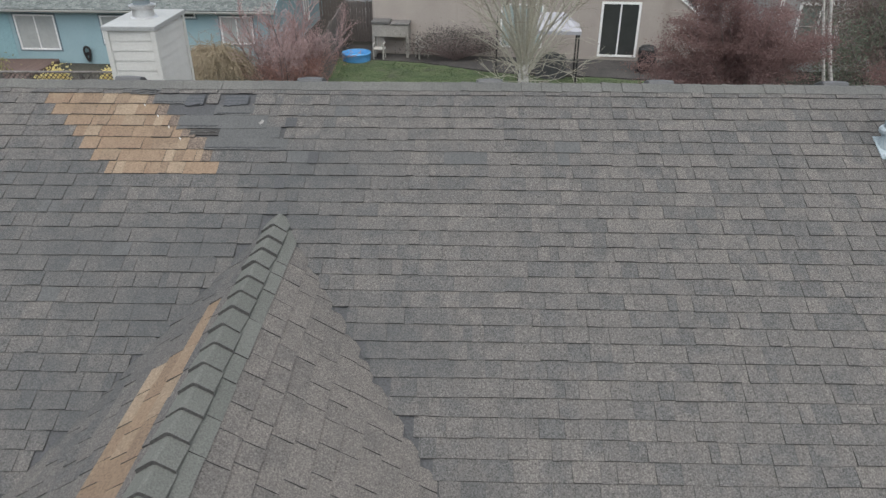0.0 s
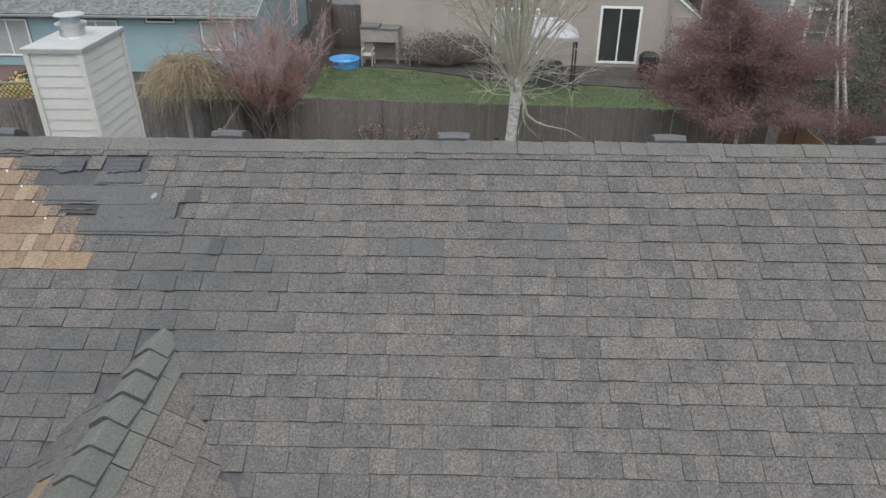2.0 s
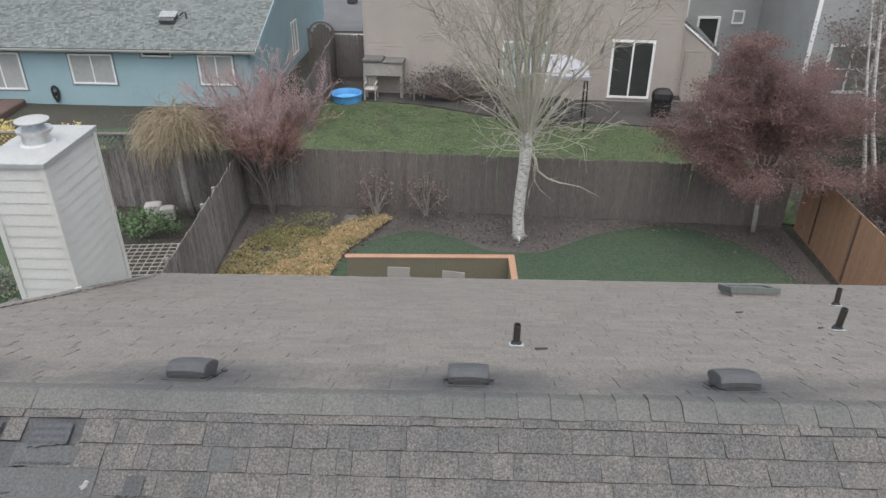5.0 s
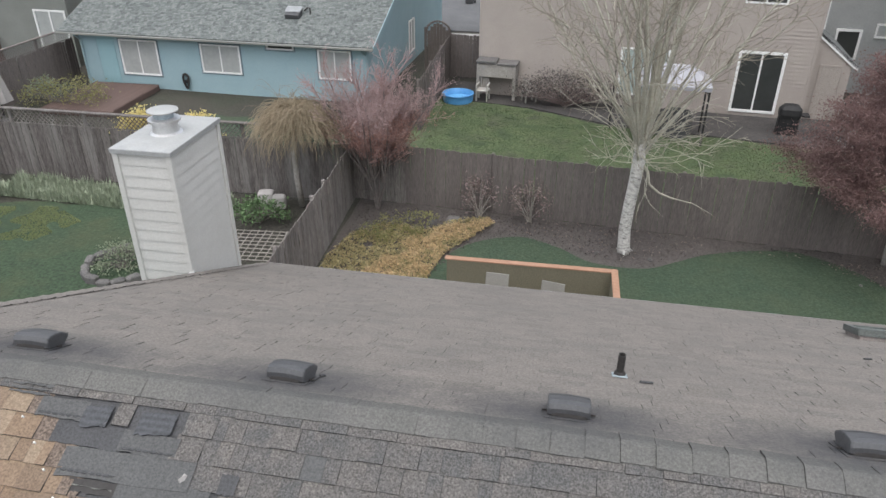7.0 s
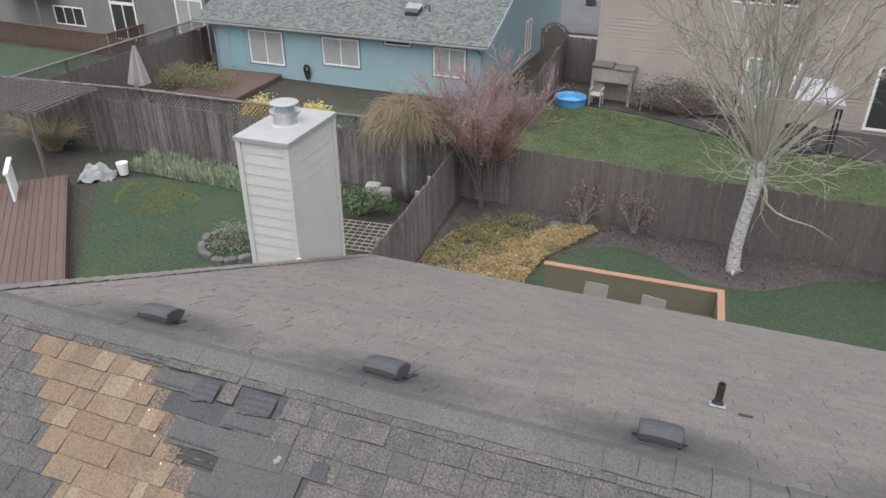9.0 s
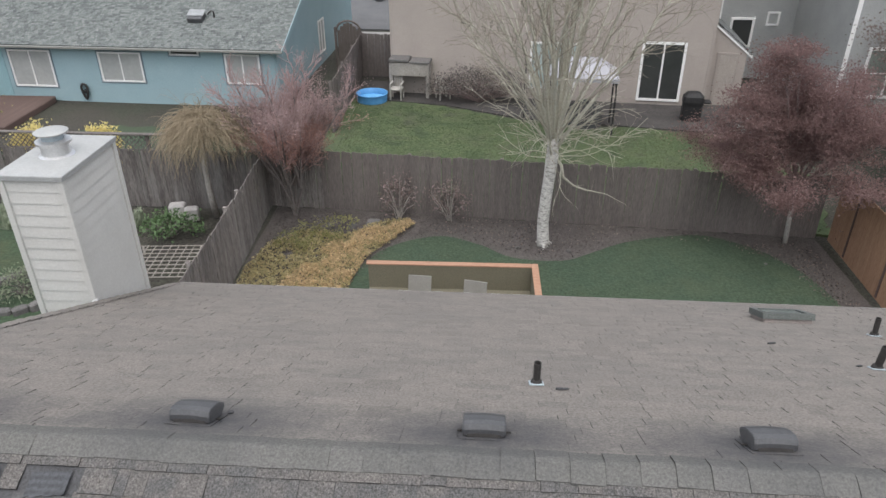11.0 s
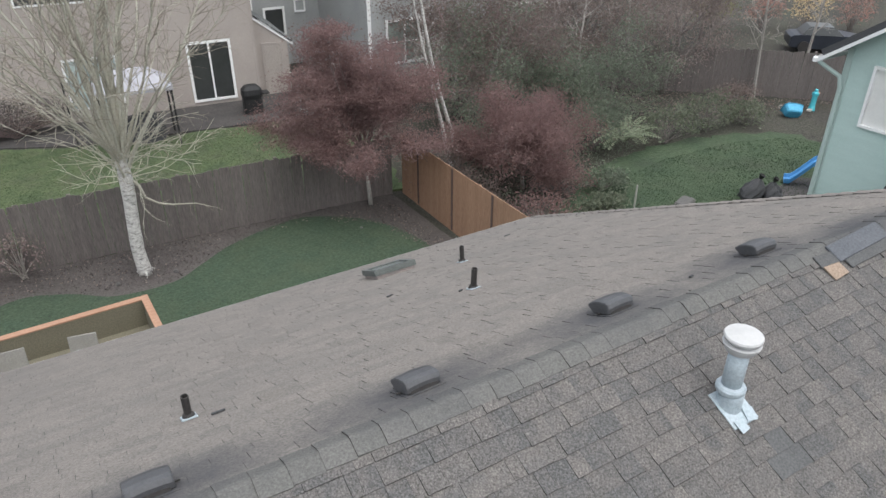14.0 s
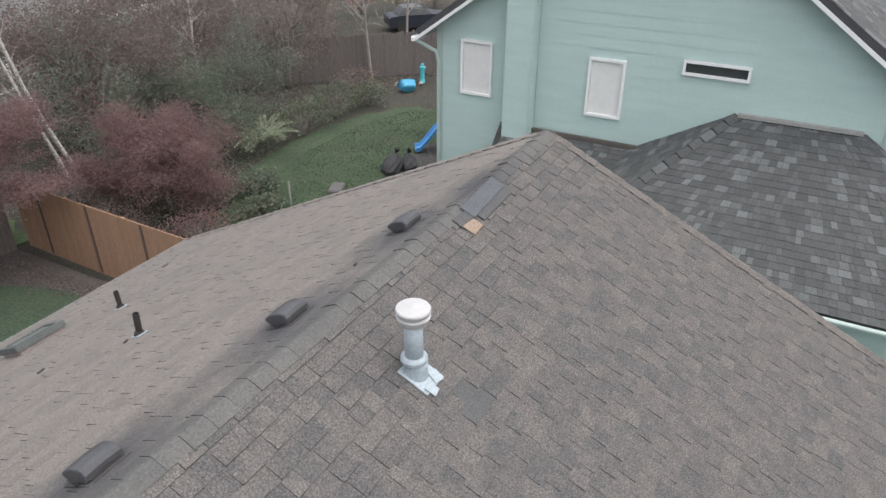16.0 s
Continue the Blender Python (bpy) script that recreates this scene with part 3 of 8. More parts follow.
def slope_frame(slope, side):
    """Local axes of a roof slope: x along the ridge, y up the slope, z off the roof; its origin lies on the ridge."""
    a = math.atan(slope)
    up = Vector((0, -side * math.cos(a), math.sin(a)))
    nrm = Vector((0, side * math.sin(a), math.cos(a)))
    along = up.cross(nrm)
    m = Matrix((along, up, nrm)).transposed().to_4x4()
    return HOUSE @ Matrix.Translation((0, 0, RIDGE)) @ m


FRONT_M, BACK_M = slope_frame(FRONT, -1), slope_frame(BACK, 1)
LEN_F, LEN_B = HALF * math.hypot(1, FRONT), HALF * math.hypot(1, BACK)
XS = -1.15                      # ridge line of the cross gable
XZ, XSLOPE = 5.51, 0.70          # its height and pitch


def in_cross(x, y):
    """Whether a place of the front slope, seen from above, lies under the cross gable."""
    u, v = x, y
    z = RIDGE + FRONT * v
    return XZ - XSLOPE * abs(u - XS) > z + 0.005 and v < 0


def tab(b, x0, x1, y0, y1, h=0.011, lift=0.0, skew=0.0, m=None):
    """One shingle tab: thick at its butt (y0, lower edge), thin at the top (y1); its cut edges show black asphalt."""
    n = len(b.f)
    b.cut += [n + 1, n + 2, n + 3]
    b.add([(x0, y0, h + lift), (x1, y0 + skew, h + lift), (x1, y1, 0.003), (x0, y1, 0.003), (x0, y0, 0), (x1, y0 + skew, 0)],
          [(0, 1, 2, 3), (4, 5, 1, 0), (4, 0, 3), (5, 2, 1)], m)


house = thing("house", "single-storey house with a weathered brown-grey shingle roof under repair", "house", at=(0, 5.9, 0))
front_roof = part("front_roof_slope", Build(FRONT_M).box(U0, U1, -LEN_F, -0.05, -0.12, -0.004), FELT, house, "weathered brown-grey laminate shingle slope with repaired patches")
# the back slope runs mirrored: its local x points the other way
back_roof = part("back_roof_slope", Build(BACK_M).box(-U1, -U0, -LEN_B, -0.05, -0.12, -0.004), FELT, house, "pale grey shingle slope")
for y0, y1 in ((-HALF + 0.5, -HALF + 0.62), (HALF - 0.62, HALF - 0.5)):
    part("wall", Build(HOUSE).box(U0 + 0.18, U1 - 0.18, y0, y1, 0, RIDGE - 0.49 * (HALF - 0.4)), TEAL_SIDING, house)
for u0, u1 in ((U0 + 0.06, U0 + 0.18), (U1 - 0.18, U1 - 0.06)):
    gable = Build(HOUSE)
    e = RIDGE - 0.2 - 0.475 * (HALF - 0.5)
    gable.rings([[(u, -HALF + 0.5, 0), (u, HALF - 0.5, 0), (u, HALF - 0.5, e), (u, 0, RIDGE - 0.18), (u, -HALF + 0.5, e)] for u in (u0, u1)])
    part("gable_wall", gable, TEAL_SIDING, house)
for m, x0, x1, ln, lab in ((FRONT_M, U0, U1, LEN_F, ""), (BACK_M, -U1, -U0, LEN_B, "")):
    for x in (x0 - 0.02, x1):
        part("rake_board", Build(m).box(x, x + 0.02, -ln, -0.005, -0.17, 0.012), DARK_TRIM, house)
    part("gutter", Build(m).box(x0, x1, -ln - 0.10, -ln - 0.004, -0.13, -0.012), DARK_TRIM, house)

# cross gable towards the front
cg = Build(HOUSE)
y_top = (XZ - RIDGE) / FRONT
y_end = -HALF - 0.9
drop = 2.9
cg.rings([[(XS - drop, y, XZ - drop * XSLOPE - 0.1), (XS, y, XZ - 0.1), (XS + drop, y, XZ - drop * XSLOPE - 0.1), (XS + drop, y, XZ - drop * XSLOPE), (XS, y, XZ), (XS - drop, y, XZ - drop * XSLOPE)] for y in (y_end, y_top)])
cross_roof = part("cross_gable_roof", cg, FELT, house, "brown-grey shingle cross gable with a dark green ridge and a new tan strip")

rnd = random.Random(11)


# the tan repair, course by course: its start, its end, and the end of the rough brown tab beside it
TAN_ROWS = ((-3.29, -2.44, -2.33), (-3.19, -2.33, -2.20), (-3.045, -2.195, -2.06), (-2.935, -2.065, -1.95), (-2.835, -1.985, -1.85), (-2.71, -1.85, -1.775), (-2.56, -1.70, -1.70))


def front_kind(x, y, k, rnd):
    """Which shingle lies at a place of the front slope (x along, y down the slope as a negative number, k the course from the ridge)."""
    if 1 <= k <= 7:
        lo, hi, rough_end = TAN_ROWS[k - 1]
        if lo - 0.01 < x < hi + 0.01:
            return "tan"
        if hi <= x < rough_end + 0.01:
            return "brown"
    hi = -2.45 + 0.118 * (k - 1)
    if k in (2, 3, 4) and hi + 0.10 <= x < (-1.52, -1.37, -1.28)[k - 2]:
        return "felt"
    if k == 1 and (-2.32 < x < -1.96 or -1.84 < x < -1.58):
        return "felt"
    if k == 6 and -1.17 < x < -0.95:
        return "bare"
    for bx, bk, bw in ((-0.81, 2, 0.08), (0.06, 6, 0.15), (0.30, 6, 0.08), (0.98, 6, 0.16), (0.95, 5, 0.12), (2.6, 4, 0.1), (3.60, 7, 0.16), (3.72, 8, 0.14), (3.52, 8, 0.08), (-2.9, 10, 0.14), (-3.3, 8, 0.12), (-2.2, 13, 0.14), (-2.6, 16, 0.1)):
        if bk == k and abs(x - bx) < bw / 2 + 0.005:
            return "bare"
    return "plain"


def shingle_rows(m, x_lo, x_hi, length, rnd, kind_of, skip, take, widths=(0.05, 0.20), first=0.028, gap=0.0022, breaks=None, wobble=0.005):
    """Courses of tabs from the ridge down; take(kind, tab corners) receives each."""
    k, y = 0, -first
    while y > -length + 0.01:
        y_low = max(y - EXPO, -length - 0.02)
        x = x_lo - rnd.uniform(0, 0.2)
        base, raised = rnd.uniform(-0.003, 0.003), rnd.random() < 0.5
        while x < x_hi:
            w = rnd.uniform(*widths)
            for at in breaks(k) if breaks else ():
                if x + 0.001 < at < x + w + 0.04:
                    w = at - x
            raised = not raised if rnd.random() < 0.88 else raised
            a, c = max(x, x_lo), min(x + w - (gap if rnd.random() < 0.75 else 0.0008), x_hi)
            if c - a > 0.015 and not skip((a + c) / 2, (y + y_low) / 2):
                take(kind_of((a + c) / 2, y_low, k, rnd), a, c, y_low + base + 0.007 * noise.noise(Vector((a * 0.8, k * 3.1, 0))) + rnd.uniform(-wobble, wobble) * (rnd.random() < 0.5), y + 0.012, rnd.uniform(0.0115, 0.015) if raised else rnd.uniform(0.007, 0.009), k)
            x += w
        k, y = k + 1, y - EXPO


KINDS = {"plain": SHINGLE, "tan": SHINGLE_TAN, "brown": SHINGLE_BROWN, "felt": FELT, "bare": SHINGLE_BARE}
smudge(SHINGLE, [FRONT_M @ Vector((u, -d, 0)) for u, d in ((-1.95, 2.25), (-2.35, 2.9), (-1.75, 1.7), (-1.2, 1.5), (-2.9, 1.15), (-2.6, 1.75), (-1.0, 1.0), (-3.5, 1.6), (-0.55, 2.5))], 0.55, (0.060, 0.065, 0.068), 0.55)
joined = {k: Build(FRONT_M) for k in KINDS}
NEAR = []                         # shingles that become parts of their own


def take_front(kind, a, c, y0, y1, h, k):
    if kind == "felt":
        return
    if kind == "tan" or (kind == "plain" and 0.0 < (a + c) / 2 < 2.2 and 3 <= k <= 15):
        if len(NEAR) < 300:
            NEAR.append((kind, a, c, y0, y1, h))
            return
    tab(joined[kind], a, c, y0, y1, h)


def under_cross(x, y):
    a = math.atan(FRONT)
    return in_cross(x, y * math.cos(a))


shingle_rows(FRONT_M, U0 - 0.02, U1 + 0.02, LEN_F, random.Random(5), front_kind, under_cross, take_front, breaks=lambda k: TAN_ROWS[k - 1] if 1 <= k <= 7 else ())
for kind, b in joined.items():
    if b.v:
        part("shingles", b, KINDS[kind], front_roof, kind="stuff")
for kind, a, c, y0, y1, h in NEAR:
    b = Build()
    w, l = c - a, y1 - y0
    tab(b, -w / 2, w / 2, -l / 2, l / 2, h)
    ob = part("shingle", b, KINDS[kind])
    ob.matrix_basis = FRONT_M @ Matrix.Translation(((a + c) / 2, (y0 + y1) / 2, 0))
    ob.parent = front_roof

back_rows = Build(BACK_M)
shingle_rows(BACK_M, -U1 - 0.02, -U0 + 0.02, LEN_B + 0.03, random.Random(8), lambda *a: "plain", lambda x, y: False,
             lambda kind, a, c, y0, y1, h, k: tab(back_rows, a, c, y0, y1, h * 0.55), widths=(0.12, 0.34), gap=0.0024)
VENT_STAINS = [HOUSE @ Vector((u, 0.30, RIDGE - 0.15)) for u in (-2.78, -1.17, 0.39, 1.86, 3.35, 4.82)] + [HOUSE @ Vector((5.75, 0.05, RIDGE - 0.04))]
smudge(SHINGLE_BACK, VENT_STAINS, 0.56, (0.052, 0.054, 0.060), 0.95)
smudge(CAP, VENT_STAINS, 0.52, (0.056, 0.058, 0.064), 0.8)
part("shingles", back_rows, SHINGLE_BACK, back_roof, kind="stuff")

# cross gable shingles: two slopes, cut by the valleys
CROSS_A = math.atan(XSLOPE)
for side in (-1, 1):
    up = Vector((-side * math.cos(CROSS_A), 0, math.sin(CROSS_A)))
    nrm = Vector((side * math.sin(CROSS_A), 0, math.cos(CROSS_A)))
    along = up.cross(nrm)
    cm = HOUSE @ Matrix.Translation((XS, 0, XZ)) @ Matrix((along, up, nrm)).transposed().to_4x4()
    sgn = along.y
    rows = {"plain": Build(cm), "tan": Build(cm), "green": Build(cm)}

    def valley(y):
        """Where the valley runs at a distance down the slope, along the cross gable's ridge."""
        return (XZ + y * math.sin(CROSS_A) - RIDGE) / FRONT
    rr = random.Random(21 + side)
    k, y = 0, -0.06
    while y > -drop / math.cos(CROSS_A):
        y_low, x = y - EXPO, y_end
        while x < valley(y):
            w = rr.uniform(0.14, 0.34)
            c = min(x + w - 0.007, valley((y + y_low) / 2) + 0.02)
            if c - x > 0.02:
                kind = "tan" if side < 0 and 1 <= k <= 3 and x < -2.2 - 0.22 * k + rr.uniform(-0.12, 0.12) and x > -4.6 - 0.3 * k else "green" if side > 0 and k == 0 else "plain"
                a, b2 = (x, c) if sgn > 0 else (-c, -x)
                tab(rows[kind], a, b2, y_low + rr.uniform(-0.004, 0.004), y + 0.012, rr.choice((0.008, 0.011, 0.014)))
            x += w
        k, y = k + 1, y_low
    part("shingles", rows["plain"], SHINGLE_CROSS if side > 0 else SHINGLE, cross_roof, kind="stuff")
    if rows["green"].v:
        part("edge_shingles", rows["green"], SHINGLE_SLATE, cross_roof, "grey-green first course beside the ridge", kind="stuff")
    if rows["tan"].v:
        part("tan_shingles", rows["tan"], SHINGLE_TAN, cross_roof, "new tan replacement shingles", kind="stuff")


def cap_piece(width, length, a1, a2, h=0.014, blunt=0.045, exposed=1):
    """A folded ridge shingle along x from 0 to length, its exposed end at x = length (or at 0), falling to both sides by the angles a1 (-y) and a2 (+y), with a blunt fold."""
    b = Build()
    pts = []
    for x, hh in ((0, 0.003 if exposed > 0 else h), (length, h if exposed > 0 else 0.003)):
        for t in (0, 1):
            z = hh if t == 0 else 0.0
            pts += [(x, -width * math.cos(a1), z - width * math.sin(a1)), (x, -blunt, z - blunt * math.tan(a1)), (x, 0, z - blunt * 0.62 * math.tan(a1)),
                    (x, blunt, z - blunt * math.tan(a2)), (x, width * math.cos(a2), z - width * math.sin(a2))]
    f = []
    for i in range(4):
        f += [(i, i + 10, i + 11, i + 1), (10 + i, 15 + i, 16 + i, 11 + i)]
    f += [(0, 5, 15, 10), (4, 14, 19, 9)]
    b.cut = [i for i, q in enumerate(f) if i % 2 == 1 and i < 8] if exposed > 0 else []
    b.add(pts, f)
    if exposed < 0:
        b.cut = list(range(len(b.f), len(b.f) + 4))
        b.add(pts, [(5 + i, i, i + 1, 6 + i) for i in range(4)])
    return b


CAP_STEP = 0.167
cap_mesh = [cap_piece(0.112, CAP_STEP - 0.001 * (i % 3), math.atan(FRONT), math.atan(BACK), (0.004, 0.0055, 0.007, 0.009, 0.0125)[i], 0.02, -1).mesh("ridge_cap", CAP) for i in range(5)]
rr = random.Random(4)
n_caps = int((U1 - U0) / CAP_STEP)
for i in range(n_caps):
    ob = new("ridge_cap", cap_mesh[3 + rr.randrange(2) if 0.1 < U0 + i * CAP_STEP < 1.75 else rr.randrange(3)])
    ob.parent = house
    ob.matrix_parent_inverse = house.matrix_basis.inverted()
    ob.matrix_basis = HOUSE @ pose(U0 + 0.01 + i * CAP_STEP, 0.012 * noise.noise(Vector((i * 0.3, 5, 0))) + rr.uniform(-0.004, 0.004), RIDGE + 0.010 + 0.004 * noise.noise(Vector((i * 0.35, 0, 0))), 0, 0, rr.uniform(-1.0, 1.0))
green_cap = [cap_piece(0.110, 0.20, CROSS_A, CROSS_A, 0.024 + 0.005 * i, 0.012).mesh("cross_ridge_cap", SHINGLE_SLATE) for i in range(2)]
y = y_top - 0.04
while y > y_end:
    ob = new("cross_ridge_cap", green_cap[rr.randrange(2)])
    ob.parent = house
    ob.matrix_parent_inverse = house.matrix_basis.inverted()
    ob.matrix_basis = HOUSE @ pose(XS, y + 0.03, XZ + 0.012, 0, 0, -90 + rr.uniform(-2, 2))
    y -= 0.171


# folded shingles along the rakes, and the drip edge at the eave
def rake_piece(side, material):
    """A shingle laid over a rake edge: x inwards from the edge (times side), y up the slope, thicker at its lower end."""
    b = Build()
    p = []
    for y, h in ((-0.085, 0.024), (0.085, 0.013)):
        p += [(-side * 0.095, y, h - 0.008), (-side * 0.02, y, h), (side * 0.022, y, h - 0.004), (side * 0.030, y, h - 0.045), (-side * 0.095, y, h - 0.014)]
    f = [(0, 5, 6, 1), (1, 6, 7, 2), (2, 7, 8, 3), (0, 1, 2, 3, 4)]
    b.cut = [3]
    return b.add(p, f if side > 0 else [q[::-1] for q in f]).mesh("rake_shingle", material)


rr = random.Random(14)
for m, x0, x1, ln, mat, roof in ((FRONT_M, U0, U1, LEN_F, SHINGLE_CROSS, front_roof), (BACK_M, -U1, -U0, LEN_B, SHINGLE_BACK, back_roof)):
    for side, x in ((-1, x0), (1, x1)):
        me = rake_piece(side, mat)
        for k in range(int((ln - 0.2) / 0.165)):
            ob = new("rake_shingle", me)
            ob.parent = roof
            ob.matrix_basis = m @ pose(x + rr.uniform(-0.004, 0.004), -0.2 - k * 0.165, rr.uniform(0.0, 0.005), 0, 0, rr.uniform(-1.5, 1.5))
part("drip_edge", Build(BACK_M).box(-U1, -U0, -LEN_B - 0.060, -LEN_B - 0.046, -0.010, 0.006), CHASE_METAL, house, "thin pale metal drip edge")


# ---- fixtures on the roof ----
def on_back(u, d):
    """A place on the back slope: at u along the ridge, d down the slope; x along the ridge to the right, y down the slope, z off it."""
    u, d = u * (1.012 + 0.003 * d), d * 1.038 + 0.051
    return BACK_M @ Matrix.Translation((-u, -d, 0)) @ Matrix.Rotation(math.pi, 4, "Z")


def on_front(u, d):
    return FRONT_M @ Matrix.Translation((u, -d, 0))


OLIVE_BOARD = surface("olive_brown_board", [(0.15, 0.138, 0.10), (0.18, 0.165, 0.12)], grain=(40, 0.3), stain=(2, 0.3), rough=0.85, pieces=0.5)


def roof_vent(u, d, tilt):
    m = on_back(u, d) @ pose(0, 0, 0, 0, 0, tilt)
    v = thing("roof_vent", "black plastic box vent on the pale grey roof slope", "roof vent", at=m.translation, group="vents along the ridge")
    part("flange", Build(m).box(-0.13, 0.13, -0.11, 0.12, 0.006, 0.011), SHINGLE_BACK, v, "grey flange under granules")
    part("neck", Build(m).soft_box(-0.10, 0.10, -0.085, 0.085, 0.012, 0.045, 0.012), BLACK_PIPE, v)
    hood = Build(m)
    side_cut = ((-0.088, 0.022), (-0.098, 0.060), (-0.092, 0.094), (-0.062, 0.112), (0.0, 0.122), (0.060, 0.118), (0.112, 0.098), (0.122, 0.080), (0.108, 0.066), (0.085, 0.030))
    hood.rings([[(x * 0.95, y * k * 0.94, 0.02 + (z - 0.022) * 0.82 * (k * 0.5 + 0.5) + lift) for y, z in side_cut] for x, k, lift in
                ((-0.121, 0.86, -0.004), (-0.117, 0.96, 0.0), (-0.106, 1.0, 0.0), (-0.05, 1.0, 0.004), (0.0, 1.0, 0.006), (0.05, 1.0, 0.004), (0.106, 1.0, 0.0), (0.117, 0.96, 0.0), (0.121, 0.86, -0.004))])
    part("hood", hood, BLACK_PLASTIC, v, "curved black hood with paler blotches", smooth=False)
    for sx in (-1, 1):
        part("side_tab", Build(m).box(min(sx * 0.105, sx * 0.143), max(sx * 0.105, sx * 0.143), -0.008, 0.008, 0.016, 0.023), BLACK_PIPE, v)
    return v


for u, tilt in ((-2.76, 3), (-1.15, -4), (0.41, 0), (1.88, 3), (3.37, 2), (4.84, -2)):
    roof_vent(u - 0.01, 0.29, tilt)


def vent_pipe(u, d, h, r, lean):
    m = on_back(u, d)
    foot = m.translation
    up = Matrix.Translation(foot) @ pose(0, 0, 0, lean, lean * 0.5, 0)
    v = thing("vent_pipe", "short black plumbing vent pipe with a pale flashing on the roof", "pipe", at=foot, group="plumbing vents")
    part("flashing", Build(m).soft_box(-0.052, 0.052, -0.062, 0.055, 0.008, 0.016, 0.004), GALV, v, "pale metal flashing plate")
    part("boot", Build(up).turned([(r * 1.7, 0.0), (r * 1.5, 0.035), (r * 1.08, 0.05)], 16), BLACK_PIPE, v, smooth=False)
    part("pipe", Build(up).turned([(r, -0.02), (r, h), (r * 0.8, h), (r * 0.8, h - 0.05)], 16), BLACK_PIPE, v)


vent_pipe(0.749, 1.406, 0.19, 0.026, 0)
vent_pipe(3.51, 2.374, 0.23, 0.029, 2)
vent_pipe(4.342, 4.02, 0.22, 0.028, -3)
for u, d, w, rz in ((0.912, 1.266, 0.09, 4), (3.40, 2.42, 0.06, 30), (-1.02, 0.42, 0.035, 40), (3.05, 3.3, 0.09, 25), (5.65, 5.0, 0.12, 15), (4.15, 0.33, 0.05, 20)):
    whole("roof_debris", Build(on_back(u, d) @ pose(0, 0, 0, 0, 0, rz)).soft_box(-w / 2, w / 2, -0.011, 0.011, 0.010, 0.022, 0.004), FELT, "dark scrap of shingle lying on the roof", "debris", "scraps on the roof")

# skylight low on the back slope
m = on_back(3.75, 4.86)
sk = thing("skylight", "flat dark roof skylight with a weathered pinkish curb", "skylight", at=m.translation)
part("curb", Build(m).soft_box(-0.27, 0.27, -0.20, 0.20, 0.005, 0.085, 0.01), surface("pinkish_curb", [(0.215, 0.185, 0.172), (0.27, 0.235, 0.220)], stain=(6, 0.5), stain_colour=(0.15, 0.155, 0.145), rough=0.8), sk, "weathered pinkish wooden curb")
fr_b = Build(m)
for x0, x1, y0, y1 in ((-0.29, 0.29, -0.22, -0.16), (-0.29, 0.29, 0.16, 0.22), (-0.29, -0.23, -0.16, 0.16), (0.23, 0.29, -0.16, 0.16)):
    fr_b.box(x0, x1, y0, y1, 0.048, 0.118)
part("frame", fr_b, surface("grey_green_frame", [(0.085, 0.095, 0.09), (0.115, 0.125, 0.118)], stain=(6, 0.3), rough=0.6), sk)
part("pane", Build(m).box(-0.23, 0.23, -0.16, 0.16, 0.088, 0.10), surface("green_grey_glass", [(0.12, 0.14, 0.132), (0.15, 0.17, 0.162)], rough=0.3, bump=0, spec=0.5), sk)

# flue pipe on the front slope
m = on_front(3.47, 0.725)
foot = m.translation
fl = thing("flue_pipe", "galvanised flue pipe with a white round cap on the shingle roof", "flue", at=foot)
up = Matrix.Translation(foot + Vector((-0.01, 0.05, -0.02))) @ Matrix.Diagonal((0.92, 0.92, 1.02, 1))
part("flashing", Build(m).soft_box(-0.10, 0.11, -0.10, 0.14, 0.012, 0.018, 0.004), GALV, fl, "dented galvanised flashing plate")
for x, y, w, rz in ((-0.04, -0.105, 0.075, 8), (0.06, -0.07, 0.08, -12)):
    part("flashing_flap", Build(m @ pose(x, y, 0.02, 4, 6, rz)).box(-w / 2, w / 2, -0.03, 0.05, 0, 0.004), GALV, fl)
part("cone", Build(up @ pose(0, 0, 0, 8, 6, 0)).turned([(0.098, -0.06), (0.090, 0.03), (0.078, 0.10), (0.068, 0.15)], 24), GALV, fl, smooth=True)
part("storm_collar", Build(up).turned([(0.066, 0.150), (0.086, 0.140), (0.094, 0.152), (0.094, 0.172), (0.084, 0.186), (0.064, 0.190)], 24), GALV, fl, "ribbed galvanised storm collar")
part("pipe", Build(up).turned([(0.063, 0.10), (0.063, 0.47)], 24), GALV, fl, smooth=True)
part("lower_disc", Build(up).turned([(0.066, 0.418), (0.092, 0.432), (0.112, 0.468), (0.116, 0.482), (0.10, 0.488), (0.05, 0.49)], 28), WHITE_METAL, fl, "white flared disc")
part("cap_spacer", Build(up).turned([(0.09, 0.486), (0.09, 0.512)], 20), WHITE_METAL, fl)
part("cap", Build(up).turned([(0.10, 0.506), (0.115, 0.512), (0.118, 0.524), (0.112, 0.534), (0.0, 0.552)], 28), WHITE_METAL, fl, "white domed cap")

# patch near the far end of the ridge, bare felt and a lone tan tab
whole("loose_tan_shingle", Build(on_front(5.045, 0.217) @ pose(0, 0, 0, 0, 0, 4)).soft_box(-0.085, 0.085, -0.065, 0.065, 0.014, 0.024, 0.003), SHINGLE_PALE, "single new tan shingle tab below the ridge", "shingle")
whole("felt_patch", Build(on_front(5.49, 0.09) @ pose(0, 0, 0, 0, 0, 3)).soft_box(-0.36, 0.30, -0.075, 0.075, 0.016, 0.034, 0.006), SLATE_FELT, "slate-blue felt strip where ridge shingles are missing", "roofing felt")
